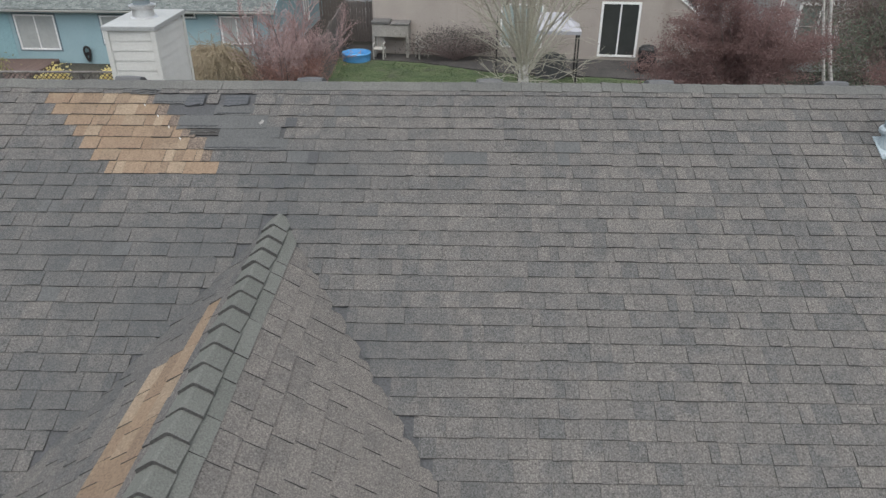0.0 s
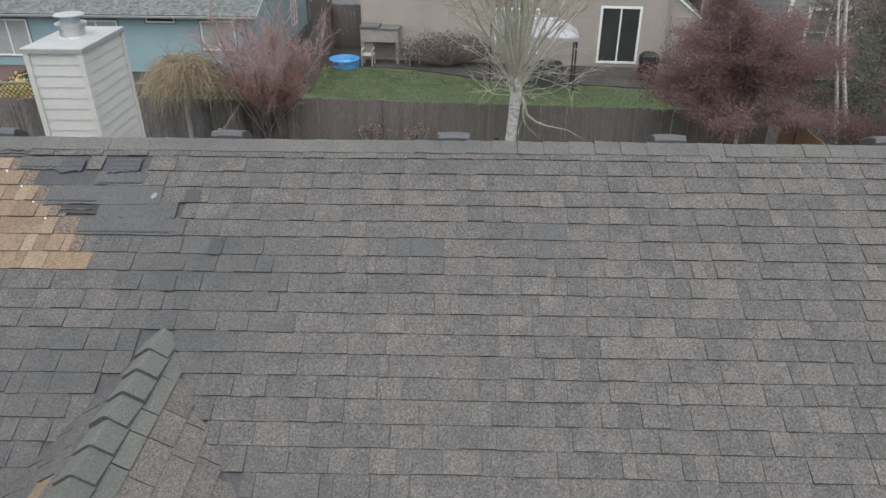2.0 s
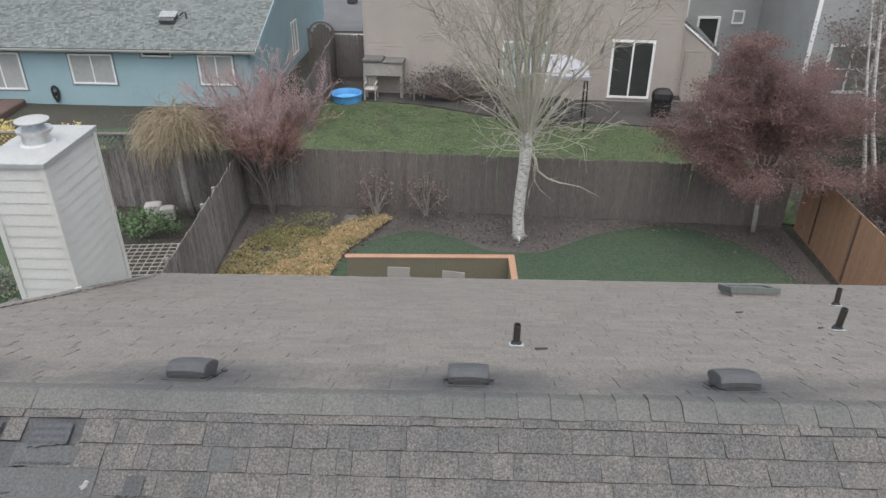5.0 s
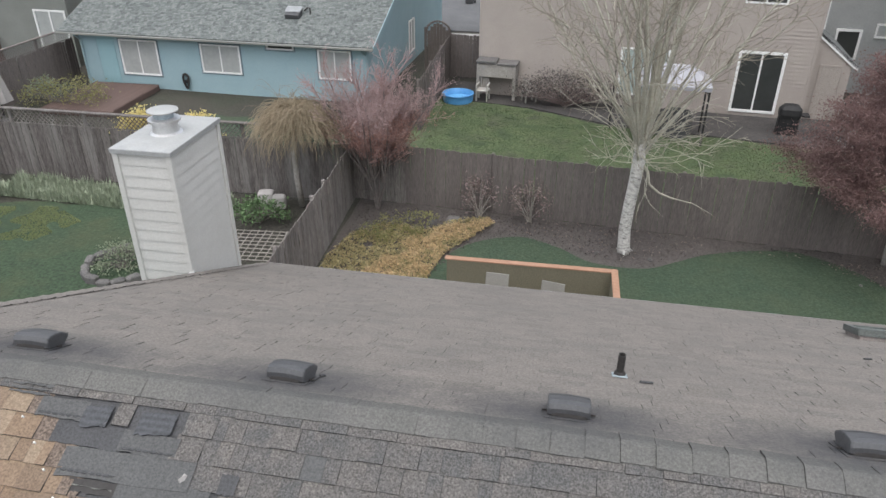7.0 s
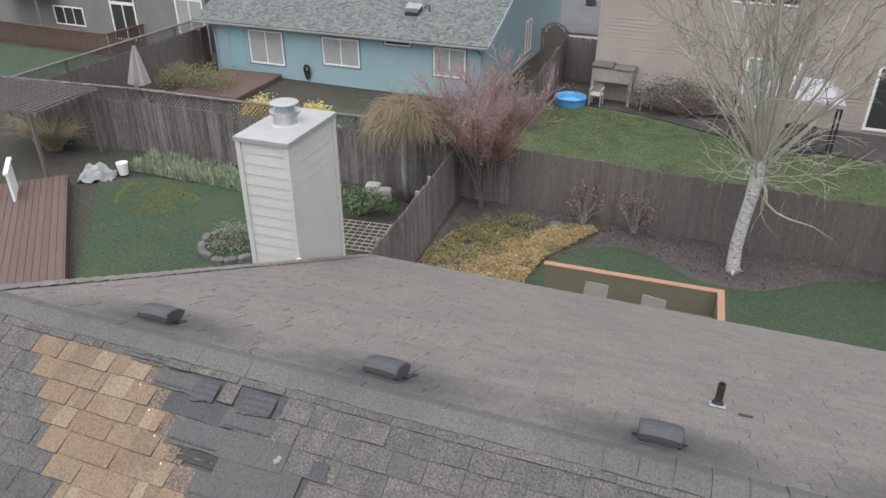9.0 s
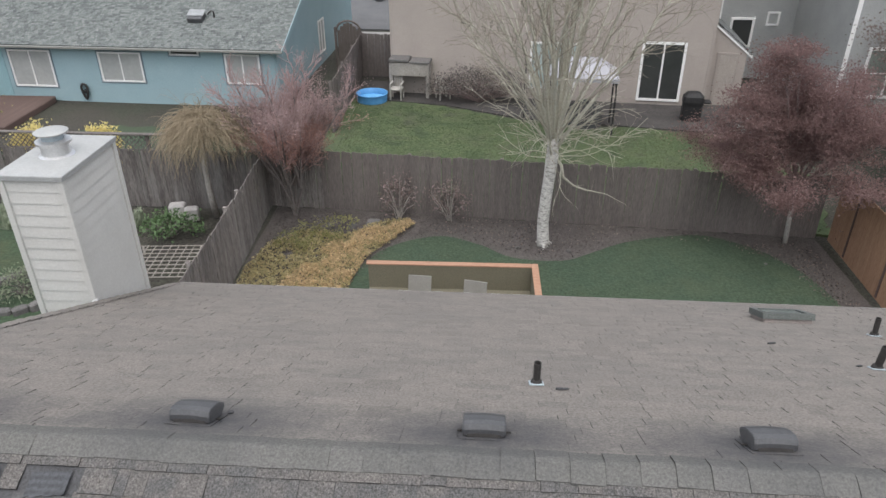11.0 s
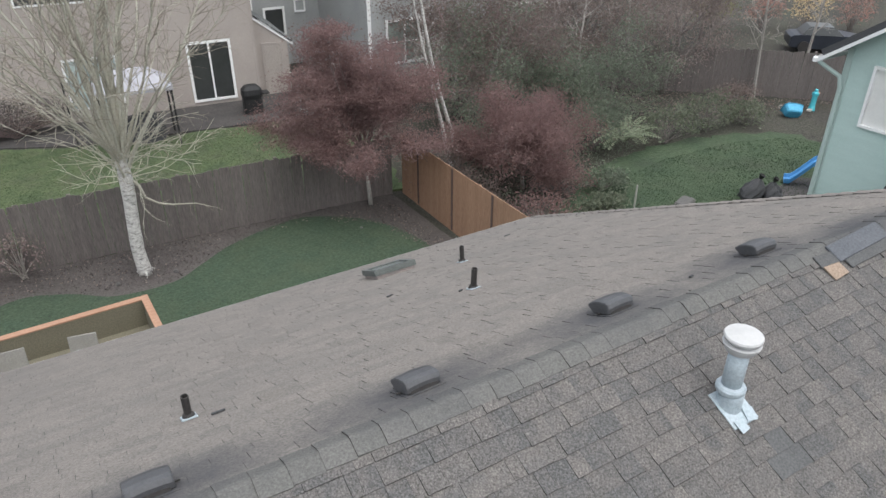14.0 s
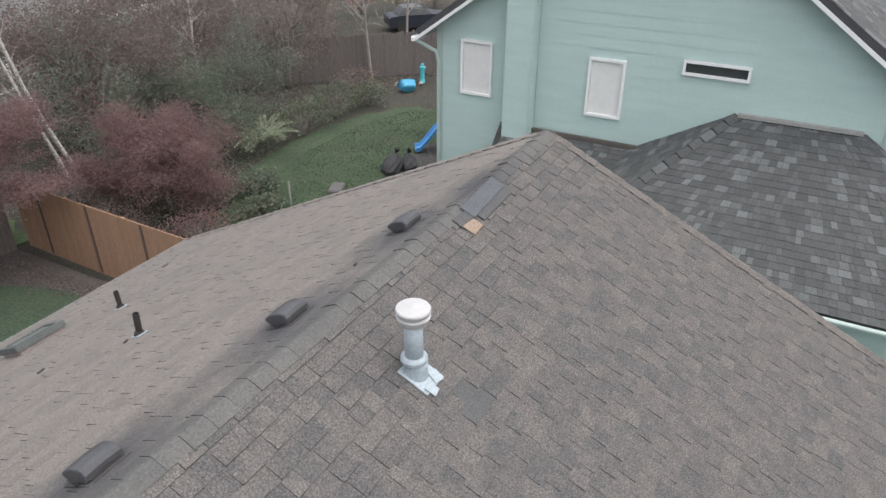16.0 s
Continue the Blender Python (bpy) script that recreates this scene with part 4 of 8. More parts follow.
whole("torn_shingle", Build(on_front(5.48, 0.20) @ pose(0, 0, 0, 0, 0, 2)).soft_box(-0.28, 0.30, -0.045, 0.045, 0.014, 0.024, 0.004), SHINGLE_BARE, "torn pale grey shingle edge below the felt strip", "shingle")
whole("torn_shingle", Build(on_front(5.06, 0.125) @ pose(0, 0, 0, 0, 0, -3)).soft_box(-0.12, 0.12, -0.05, 0.05, 0.014, 0.026, 0.004), SHINGLE_BARE, "torn pale grey shingle edge beside the tan tab", "shingle")

# torn area beside the tan repair: felt, stripped old shingles with their dabs of adhesive, lifted tabs, a pale chip
rr = random.Random(31)


def sheet(u0, u1, d0, d1, z, material, label, skew=0.0, curl=0.0015):
    """A thin uneven strip lying on the front slope."""
    w, h, n = u1 - u0, d1 - d0, 9
    pts, f = [], []
    for k in range(n + 1):
        x = -w / 2 + w * k / n
        lo = -h / 2 + rr.uniform(-0.006, 0.006) + skew * (k / n - 0.5)
        pts += [(x, lo, 0.001 + curl * rr.random()), (x, h / 2 + rr.uniform(-0.004, 0.004) + skew * (k / n - 0.5), 0.001), (x, lo, -0.005)]
    for k in range(n):
        f += [(3 * k, 3 * k + 3, 3 * k + 4, 3 * k + 1), (3 * k + 2, 3 * k + 5, 3 * k + 3, 3 * k)]
    return whole("torn_roofing", Build(on_front((u0 + u1) / 2, (d0 + d1) / 2) @ pose(0, 0, z)).add(pts, f), material, label, "roofing felt", "torn roofing")


STRIPED = surface("striped_slate_felt", [(0.060, 0.063, 0.068), (0.068, 0.071, 0.077)], grain=(60, 0.25), stain=(6, 0.2), rough=0.8, bump=0.2)
wave = STRIPED.node_tree.nodes.new("ShaderNodeTexWave")
wave.bands_direction, wave.inputs["Scale"].default_value, wave.inputs["Distortion"].default_value = "Y", 9.5, 1.2
STRIPED.node_tree.links.new(STRIPED.node_tree.nodes.new("ShaderNodeNewGeometry").outputs["Position"], wave.inputs["Vector"])
striped_bsdf = STRIPED.node_tree.nodes["Principled BSDF"]
STRIPED.node_tree.links.new(mixed(STRIPED.node_tree, 1.0, striped_bsdf.inputs["Base Color"].links[0].from_socket, spread(STRIPED.node_tree, wave.outputs["Fac"], 0.0, 1.0, 0.86, 1.12), "MULTIPLY"), striped_bsdf.inputs["Base Color"])
STRIPPED = "old shingle strip worn smooth and grey in the torn area"
LIFTED = "lifted dark shingle tab with a striped face"
BARED = "small dark patch of felt between shingles"
sheet(-2.24, -1.83, 0.285, 0.41, 0.006, FELT, "black felt laid bare in the torn roof area", -0.01)
sheet(-2.385, -2.10, 0.175, 0.285, 0.013, SHINGLE_BARE, STRIPPED)
sheet(-1.85, -1.53, 0.295, 0.41, 0.012, SHINGLE_BARE, STRIPPED, -0.01)
sheet(-2.12, -1.40, 0.41, 0.56, 0.011, SHINGLE_BARE, STRIPPED, 0.015)
sheet(-1.765, -1.28, 0.535, 0.665, 0.009, SHINGLE_BARE, STRIPPED, 0.005)
# solid black strip drawn for the gap, no opening is cut
sheet(-2.03, -1.755, 0.565, 0.63, 0.006, BLACK_PIPE, "black strip standing in for a narrow gap in the old roofing")
sheet(-1.85, -1.20, 0.665, 0.79, 0.012, SHINGLE_BARE, STRIPPED, 0.0)
for u0, u1, d0, d1 in ((-2.11, -1.96, 0.19, 0.305), (-1.79, -1.595, 0.185, 0.305)):
    sheet(u0, u1, d0, d1, 0.018, STRIPED, LIFTED, 0.02, 0.006)
for u0, u1, d0, d1 in ((-1.25, -1.16, 0.44, 0.54), (-1.02, -0.945, 0.81, 0.93), (-1.235, -1.16, 1.07, 1.18)):
    sheet(u0, u1, d0, d1, 0.017, FELT, BARED)
for i in range(3):
    sheet(-2.60, -2.35, 0.115 + i * 0.024, 0.127 + i * 0.024, 0.016, SHINGLE_BARE, "narrow worn felt edge below the ridge", 0.0)
sheet(-2.00, -1.78, 0.60, 0.604, 0.012, SHINGLE_SLATE, "thin pale line of exposed edge")
for u0, u1, d in ((-2.37, -2.11, 0.262), (-1.83, -1.54, 0.388), (-2.10, -1.79, 0.535), (-1.84, -1.25, 0.768)):
    sheet(u0, u1, d - 0.005, d + 0.003, 0.0155, FELT, "dark line of old adhesive on the stripped shingles")
    for i in range(int((u1 - u0) / 0.040)):
        x = u0 + (i + 0.5) * 0.040
        whole("adhesive_dab", Build(on_front(x, d) @ pose(0, 0, 0.016) @ Matrix.Diagonal((1.2, 0.6, 1, 1))).turned([(0.015, -0.004), (0.015, 0.001), (0.009, 0.003)], 8), FELT, "dark dab of adhesive on an old shingle", "roofing felt", "adhesive dabs")
chip = Build(on_front(-1.445, 0.491) @ pose(0, 0, 0.014, 0, 0, 55))
chip.add([(-0.024, -0.010, 0), (0.002, -0.016, 0), (0.025, -0.006, 0), (0.020, 0.014, 0), (-0.006, 0.010, 0), (-0.020, 0.016, 0), (-0.012, 0.0, 0.016), (0.010, -0.003, 0.022), (0.014, 0.009, 0.010)],
         [(0, 1, 6), (1, 7, 6), (1, 2, 7), (2, 8, 7), (2, 3, 8), (3, 4, 8), (4, 7, 8), (4, 6, 7), (4, 5, 6), (5, 0, 6), (0, 5, 4, 3, 2, 1)])
whole("pale_chip", chip, CANVAS, "crumpled pale chip of debris on the torn roofing", "debris", "scraps on the roof")
for u, d in ((-2.44, 0.325), (-2.30, 0.45), (-2.18, 0.575), (-2.06, 0.70)):
    whole("pale_nail", Build(on_front(u, d - 0.02)).turned([(0.005, 0.01), (0.005, 0.022)], 8), WHITE_TRIM, "pale nail head at the edge of the tan repair", "nail", "nail heads")

# ---- chimney chase outside the left gable ----
def board_wall(name, parent, m, width, z0, z1, step, material, thick=0.014, openings=(), top=None, label="", single=True):
    """Lapped boards on the plane y = 0 (outside is -y) of m, from x = 0 to width; openings (x0, x1, z0, z1) stay free. top(x) cuts a gable."""
    joined_b = Build(m)
    z = z0
    while z < z1 - 0.01:
        zt = min(z + step, z1)
        spans = [(0.0, width)]
        if top:
            xs_in = [x for x in np.linspace(0, width, 160) if top(x) > (z + zt) / 2]
            if not xs_in:
                break
            spans = [(float(xs_in[0]), float(xs_in[-1]))]
        for a, b2, c, d in openings:
            if c < zt - 0.02 and d > z + 0.02:
                spans = [s for p, q in spans for s in ((p, min(q, a)), (max(p, b2), q)) if s[1] - s[0] > 0.01]
        for p, q in spans:
            b = Build(m) if single else joined_b
            b.add([(p, -thick, z), (q, -thick, z), (q, -0.003, zt + 0.01), (p, -0.003, zt + 0.01), (p, 0, z), (q, 0, z)],
                  [(0, 1, 2, 3), (4, 5, 1, 0), (4, 0, 3), (5, 2, 1)])
            if single:
                part("siding_board", b, material, parent)
        z = zt
    if not single and joined_b.v:
        part(name, joined_b, material, parent, label, kind="stuff")


CHW, CHD, CHT = 0.70, 1.17, 5.69
CHM = Matrix.Translation((-4.69, 9.985, 0)) @ Matrix.Rotation(-0.0231, 4, "Z")
ch = thing("chimney", "white-sided square chimney chase with a metal top", "chimney", at=CHM @ Vector((CHW / 2, CHD / 2, 0)))
part("core", Build(CHM).box(0.02, CHW - 0.02, 0.02, CHD - 0.02, 0, CHT), WHITE_SIDING, ch)
for px_, py, yaw, w in ((0, 0.02, 0, CHW), (CHW - 0.02, 0, 90, CHD), (CHW, CHD - 0.02, 180, CHW), (0.02, CHD, 270, CHD)):
    board_wall("siding", ch, CHM @ pose(px_, py, 0, 0, 0, yaw) @ Matrix.Translation((0.05, 0, 0)), w - 0.10, 2.6, CHT - 0.06, 0.138, WHITE_SIDING, 0.013)
for x in (0, CHW):
    for y in (0, CHD):
        part("corner_board", Build(CHM).soft_box(x - 0.012 if x == 0 else x - 0.055, x + 0.055 if x == 0 else x + 0.012, y - 0.012 if y == 0 else y - 0.055, y + 0.055 if y == 0 else y + 0.012, 0, CHT - 0.03, 0.004), WHITE_SIDING, ch)
top = Build(CHM)
top.rings([[(x, y, z) for x, y in ((-i, -i), (CHW + i, -i), (CHW + i, CHD + i), (-i, CHD + i))] for i, z in ((0.022, CHT - 0.05), (0.026, CHT), (0.022, CHT + 0.008), (-0.18, CHT + 0.022))])
part("chase_cover", top, CHASE_METAL, ch, "white sheet metal chase cover")
part("base_flashing", Build(CHM).soft_box(CHW - 0.03, CHW + 0.03, -0.05, 0.02, 3.86, 4.16, 0.006), WHITE_METAL, ch)
cm = CHM @ Matrix.Translation((0.36, 0.56, CHT + 0.015))
chim_cap = part("flue_collar", Build(cm).turned([(0.20, 0.0), (0.155, 0.025), (0.148, 0.10), (0.150, 0.13), (0.185, 0.145), (0.188, 0.175), (0.16, 0.185), (0.14, 0.19)], 28), STEEL, ch, "dull steel flue with a screened cap")
part("screen", Build(cm).turned([(0.115, 0.185), (0.115, 0.27)], 24), GALV, chim_cap)
part("rain_cap", Build(cm).turned([(0.14, 0.258), (0.178, 0.263), (0.18, 0.275), (0.168, 0.282), (0.0, 0.296)], 30), CHASE_METAL, chim_cap, "round steel rain cap")


# ---- fences ----
def board_fence(name, label, pts, height, material, seed, board=0.14, gap=0.006, cap=False, posts=2.4, uneven=0.02, group="", lattice=0.0, z0=0.0, ears=0.025, neat=1.0):
    """A fence of upright boards along pts; the boards of the first 300 stay single."""
    rr = random.Random(seed)
    f = thing(name, label, "fence", at=(*pts[0], z0), group=group, kind="")
    meshes = []
    for i in range(5):
        b = Build()
        h = height + rr.uniform(-uneven, uneven)
        w = board - gap
        b.add([(-w / 2, -0.009, 0), (w / 2, -0.009, 0), (w / 2, 0.009, 0), (-w / 2, 0.009, 0), (-w / 2, -0.009, h - 0.02), (w / 2, -0.009, h - 0.02), (w / 2, 0.009, h - 0.02), (-w / 2, 0.009, h - 0.02),
               (-w / 2 + ears, -0.009, h), (w / 2 - ears, -0.009, h), (w / 2 - ears, 0.009, h), (-w / 2 + ears, 0.009, h)],
              [(0, 3, 2, 1), (0, 1, 5, 4), (1, 2, 6, 5), (2, 3, 7, 6), (3, 0, 4, 7), (4, 5, 9, 8), (6, 7, 11, 10), (5, 6, 10, 9), (7, 4, 8, 11), (8, 9, 10, 11)])
        meshes.append(b.mesh("fence_board", material))
    n = 0
    for (xa, ya), (xb, yb) in zip(pts, pts[1:]):
        ln, ang = math.hypot(xb - xa, yb - ya), math.degrees(math.atan2(yb - ya, xb - xa))
        m = pose(xa, ya, z0, 0, 0, ang)
        k = int(ln / board)
        for i in range(k):
            ob = new("fence_board", meshes[rr.randrange(5)])
            ob.matrix_basis = m @ pose((i + 0.5) * ln / k, rr.uniform(-0.006, 0.006) * neat, rr.uniform(-0.02, 0.01) * neat, rr.uniform(-0.7, 0.7) * neat, rr.uniform(-0.6, 0.6) * neat, rr.uniform(-1, 1) * neat)
            ob.parent = f
            ob.matrix_parent_inverse = f.matrix_basis.inverted()
            n += 1
        for z in (0.3, height - 0.3):
            part("rail", Build(m).box(0, ln, 0.012, 0.05, z, z + 0.085), material, f)
        for i in range(int(ln / posts) + 1):
            x = min(i * posts, ln - 0.05)
            part("post", Build(m).soft_box(x - 0.045, x + 0.045, 0.012, 0.10, 0, height + (lattice if lattice else 0.02 if neat > 0.5 else -0.04), 0.01), material, f)
        if cap:
            part("cap_rail", Build(m).box(0, ln, -0.05, 0.09, height + lattice + 0.005, height + lattice + 0.04), material, f)
        if lattice:
            lat = Build(m)
            s = 0.14
            for i in range(-int(lattice / s), int(ln / s)):
                for sg in (1, -1):
                    x0, x1 = i * s, i * s + lattice
                    if x0 < 0 or x1 > ln:
                        continue
                    a, b2 = (x0, x1) if sg > 0 else (x1, x0)
                    d = 0.016
                    lat.add([(a - d, 0.02 + 0.004 * sg, height), (a + d, 0.02 + 0.004 * sg, height), (b2 + d, 0.02 + 0.004 * sg, height + lattice), (b2 - d, 0.02 + 0.004 * sg, height + lattice),
                             (a - d, 0.028 + 0.004 * sg, height), (a + d, 0.028 + 0.004 * sg, height), (b2 + d, 0.028 + 0.004 * sg, height + lattice), (b2 - d, 0.028 + 0.004 * sg, height + lattice)],
                            [(0, 1, 2, 3), (7, 6, 5, 4), (0, 4, 5, 1), (1, 5, 6, 2), (3, 2, 6, 7), (0, 3, 7, 4)])
            part("lattice", lat, material, f, "dark wooden lattice strip", kind="stuff")
            part("rail", Build(m).box(0, ln, 0.0, 0.05, height - 0.01, height + 0.02), material, f)
    return f


board_fence("wooden_fence", "weathered dark brown board fence behind the mulch bed", [(-3.75, 20.75), (9.0, 19.6)], 1.68, FENCE, 3)
board_fence("wooden_fence", "greyed dark board fence between two gardens", [(-5.05, 12.5), (-5.15, 18.2), (-5.25, 20.85), (-3.75, 20.75)], 1.68, FENCE_STREAKED, 4)
cedar = board_fence("cedar_fence", "new orange-stained cedar fence panels at the side of the yard", [(9.28, 19.5), (9.06, 12.4)], 1.76, FENCE_NEW, 5, cap=False, gap=0.0015, uneven=0.002, posts=1.9, ears=0.002, neat=0.1)
for i in range(4):
    part("batten", Build(pose(9.28, 19.5, 0, 0, 0, -91.8)).soft_box(0.9 + i * 1.75, 0.98 + i * 1.75, -0.024, -0.011, 0.05, 1.74, 0.004), DECK, cedar, "dark joint batten")
board_fence("lattice_fence", "weathered dark board fence with a lattice top", [(-21.0, 20.4), (-15.5, 20.75), (-5.3, 20.6)], 1.65, FENCE_PALE, 6, lattice=0.42, cap=True, uneven=0.004)
board_fence("wooden_fence", "dark board fence between the blue and the beige house", [(-4.5, 26.6), (-4.55, 33.6), (-3.0, 33.4)], 1.8, FENCE, 7)
board_fence("wooden_fence", "dark board fence beside the blue house garden", [(-20.75, 20.6), (-20.6, 26.5), (-20.45, 31.0)], 1.6, FENCE, 8, lattice=0.4, cap=True)
board_fence("wooden_fence", "dark board fence behind the scrub and the toys", [(20.5, 24.5), (25.0, 20.2), (28.5, 16.6), (33, 11)], 1.8, FENCE, 9)

gt = thing("garden_gate", "dark arched wooden gate between the blue house and the fence", "gate", at=(-5.15, 34.0, 0))
for i in range(7):
    x, h = -5.62 + i * 0.135, 1.72 + 0.42 * math.sin(math.pi * (i + 0.5) / 7)
    part("board", Build().box(x, x + 0.128, 33.98, 34.01, 0.04, h), DARK_TRIM, gt)
for x in (-5.70, -4.66):
    part("post", Build().soft_box(x - 0.05, x + 0.05, 33.95, 34.05, 0, 1.95, 0.01), DARK_TRIM, gt)
part("arch", Build().tube([(-5.15 + 0.52 * math.cos(a * math.pi / 10), 34.0, 1.75 + 0.46 * math.sin(a * math.pi / 10)) for a in range(11)], 0.045, 6), DARK_TRIM, gt)

# raised deck corner with a half wall, capped with fresh cedar, and two pale seats
dk = thing("deck", "raised deck corner with an olive half wall capped in fresh cedar", "deck", at=(0, 14, 0))
part("floor_board", Build().box(-1.84, 1.66, 11.3, 16.0, 0.45, 0.52), OLIVE_BOARD, dk)
part("half_wall", Build().box(-1.84, 1.66, 16.0, 16.1, 0, 1.08), OLIVE_BOARD, dk)
part("half_wall", Build().box(1.57, 1.66, 11.4, 15.998, 0, 1.08), OLIVE_BOARD, dk)
part("cap_rail", Build().soft_box(-1.88, 1.56, 15.99, 16.13, 1.082, 1.11, 0.006), CEDAR_TRIM, dk, "fresh cedar cap rail")
part("cap_rail", Build().soft_box(1.562, 1.70, 11.4, 16.13, 1.082, 1.11, 0.006), CEDAR_TRIM, dk, "fresh cedar cap rail")
for x, y, rz in ((-0.72, 14.95, -4), (0.34, 14.8, -12)):
    m = pose(x, y, 0.52, 0, 0, rz)
    s = thing("garden_chair", "weathered grey mesh garden chair standing on the deck", "chair", at=m.translation, group="chairs on the deck")
    part("seat", Build(m).soft_box(-0.22, 0.22, -0.25, 0.20, 0.22, 0.26, 0.01), CHAIR_MESH, s)
    part("backrest", Build(m @ pose(0, 0.2, 0.24, -14, 0, 0)).soft_box(-0.23, 0.23, 0, 0.03, 0, 0.54, 0.01), CHAIR_MESH, s)
    for a in (-0.19, 0.19):
        for b2 in (-0.2, 0.17):
            part("leg", Build(m).box(a - 0.015, a + 0.015, b2 - 0.015, b2 + 0.015, 0, 0.22), BLACK_METAL, s)


# ---- neighbouring houses ----
def window(parent, m, x0, x1, z0, z1, panes=2, trim=WHITE_TRIM, fill=BLIND, depth=0.05, bar=0.06, across=False, outer=None):
    """A window in the plane y = 0 of m, facing -y."""
    f = Build(m)
    f.box(x0, x1, -depth, 0.02, z0, z0 + bar).box(x0, x1, -depth, 0.02, z1 - bar, z1).box(x0, x0 + bar, -depth, 0.02, z0 + bar, z1 - bar).box(x1 - bar, x1, -depth, 0.02, z0 + bar, z1 - bar)
    w = part("window", f, trim, parent)
    if outer:
        o = Build(m)
        e = 0.06
        o.box(x0 - e, x1 + e, -depth * 0.6, 0.01, z1 + 0.002, z1 + e).box(x0 - e, x1 + e, -depth * 0.6, 0.01, z0 - e, z0 - 0.002).box(x0 - e, x0 - 0.002, -depth * 0.6, 0.01, z0, z1).box(x1 + 0.002, x1 + e, -depth * 0.6, 0.01, z0, z1)
        part("casing", o, outer, w)
    a, b2, c, d = x0 + bar, x1 - bar, z0 + bar, z1 - bar
    for i in range(panes):
        p, q = a + (b2 - a) * i / panes, a + (b2 - a) * (i + 1) / panes
        part("pane", Build(m).box(p + 0.004, q - 0.004, -0.012, 0.0, c, d), fill, w)
        if i:
            part("mullion", Build(m).box(p - bar * 0.35, p + bar * 0.35, -depth * 0.8, 0.012, c, d), trim, w)
    if across:
        part("crossbar", Build(m).box(a, b2, -depth * 0.8, -0.014, (c + d) / 2 - 0.02, (c + d) / 2 + 0.02), trim, w)
    return w


def roof_slab(parent, corners, thick, material, step, seed, name="roof", label="", widths=(0.15, 0.4), proud=0.012, trim=WHITE_TRIM):
    """A shingled slab: corners eave-left, eave-right, top-right, top-left seen from outside; courses run from the eave up."""
    a, b, c, d = (Vector(p) for p in corners)
    nrm = (b - a).cross(d - a).normalized()
    s = Build()
    s.add([*[p - nrm * thick for p in (a, b, c, d)], a, b, c, d], [(0, 3, 2, 1), (4, 5, 6, 7), (0, 1, 5, 4), (1, 2, 6, 5), (2, 3, 7, 6), (3, 0, 4, 7)])
    r = part(name, s, FELT, parent, label)
    rr = random.Random(seed)
    up = (d - a + c - b) * 0.5
    up = (up - (b - a).normalized() * up.dot((b - a).normalized()))
    n = max(1, int(up.length / step))
    t = Build()
    for k in range(n):
        f0, f1 = k / n, min(1, (k + 1.15) / n)
        l0, r0, l1, r1 = a.lerp(d, f0), b.lerp(c, f0), a.lerp(d, f1), b.lerp(c, f1)
        ln = (r0 - l0).length
        if ln < 0.1:
            continue
        x = -rr.uniform(0, 0.2)
        while x < ln:
            w = rr.uniform(*widths)
            p, q = max(x, 0) / ln, min(x + w - 0.006, ln) / ln
            if q > p:
                h = proud * rr.choice((0.6, 0.8, 1.0))
                t.add([l0.lerp(r0, p) + nrm * h, l0.lerp(r0, q) + nrm * h, l1.lerp(r1, q) + nrm * 0.002, l1.lerp(r1, p) + nrm * 0.002, l0.lerp(r0, p), l0.lerp(r0, q)],
                      [(0, 1, 2, 3), (4, 5, 1, 0), (4, 0, 3), (5, 2, 1)])
            x += w
    part("shingles", t, material, r, kind="stuff")
    return r


# blue house
BM = pose(-7.06, 29.4, 0.065, 0, 0, math.degrees(-0.05))
bh = thing("blue_house", "low pale blue house with grey shingles and white sliding windows", "house", at=(-12, 33, 0))
wins = [(-10.55, -8.85, 0.43, 1.85), (-6.95, -5.25, 0.70, 1.84), (-4.1, -2.96, 1.77, 2.01), (-2.0, -0.66, 0.74, 1.87)]
L = 12.35
part("wall", Build(BM).box(-L, 0, 0.004, 0.16, -0.15, 2.2), BLUE_SIDING, bh)
board_wall("siding", bh, BM @ Matrix.Translation((-L, 0, 0)), L, -0.15, 2.15, 0.105, BLUE_SIDING, 0.017, [(a + L, b + L, c, d) for a, b, c, d in wins] + [(0.75, 1.6, -0.2, 1.95)], single=False, label="lapped pale blue boards")
for i, (a, b, c, d) in enumerate(wins):
    window(bh, BM, a, b, c, d, 2 if i != 2 else 1, fill=BLIND if i != 2 else DARK_GLASS, outer=SLATE_TRIM)
part("door", Build(BM).soft_box(-L + 0.78, -L + 1.57, -0.02, 0.0, -0.05, 1.93, 0.01), surface("faded_blue_door_paint", [(0.25, 0.40, 0.43), (0.28, 0.43, 0.46)], rough=0.6, bump=0.05), bh, "faded blue back door")
for x in (-L, -0.05):
    part("corner_board", Build(BM).box(x, x + 0.06, -0.03, 0.0, -0.15, 2.15), BLUE_SIDING, bh)
EM = BM @ pose(0, 0, 0, 0, 0, 90)
gtop = lambda x: 2.2 + 0.40 * min(x, 13.0 - x)
gb = Build(EM)
gb.rings([[(0, y, -0.15), (13.0, y, -0.15), (13.0, y, 2.2), (6.5, y, 4.8), (0, y, 2.2)] for y in (0.004, 0.15)])
part("gable_wall", gb, BLUE_SIDING, bh)
board_wall("siding", bh, EM, 13.0, -0.15, 4.7, 0.105, BLUE_SIDING, 0.017, [(6.0, 7.0, 0.35, 1.8)], top=gtop, single=False)
window(bh, EM, 6.0, 7.0, 0.35, 1.8, 2, fill=BLIND)
bp = lambda x, y, z: BM @ Vector((x, y, z))
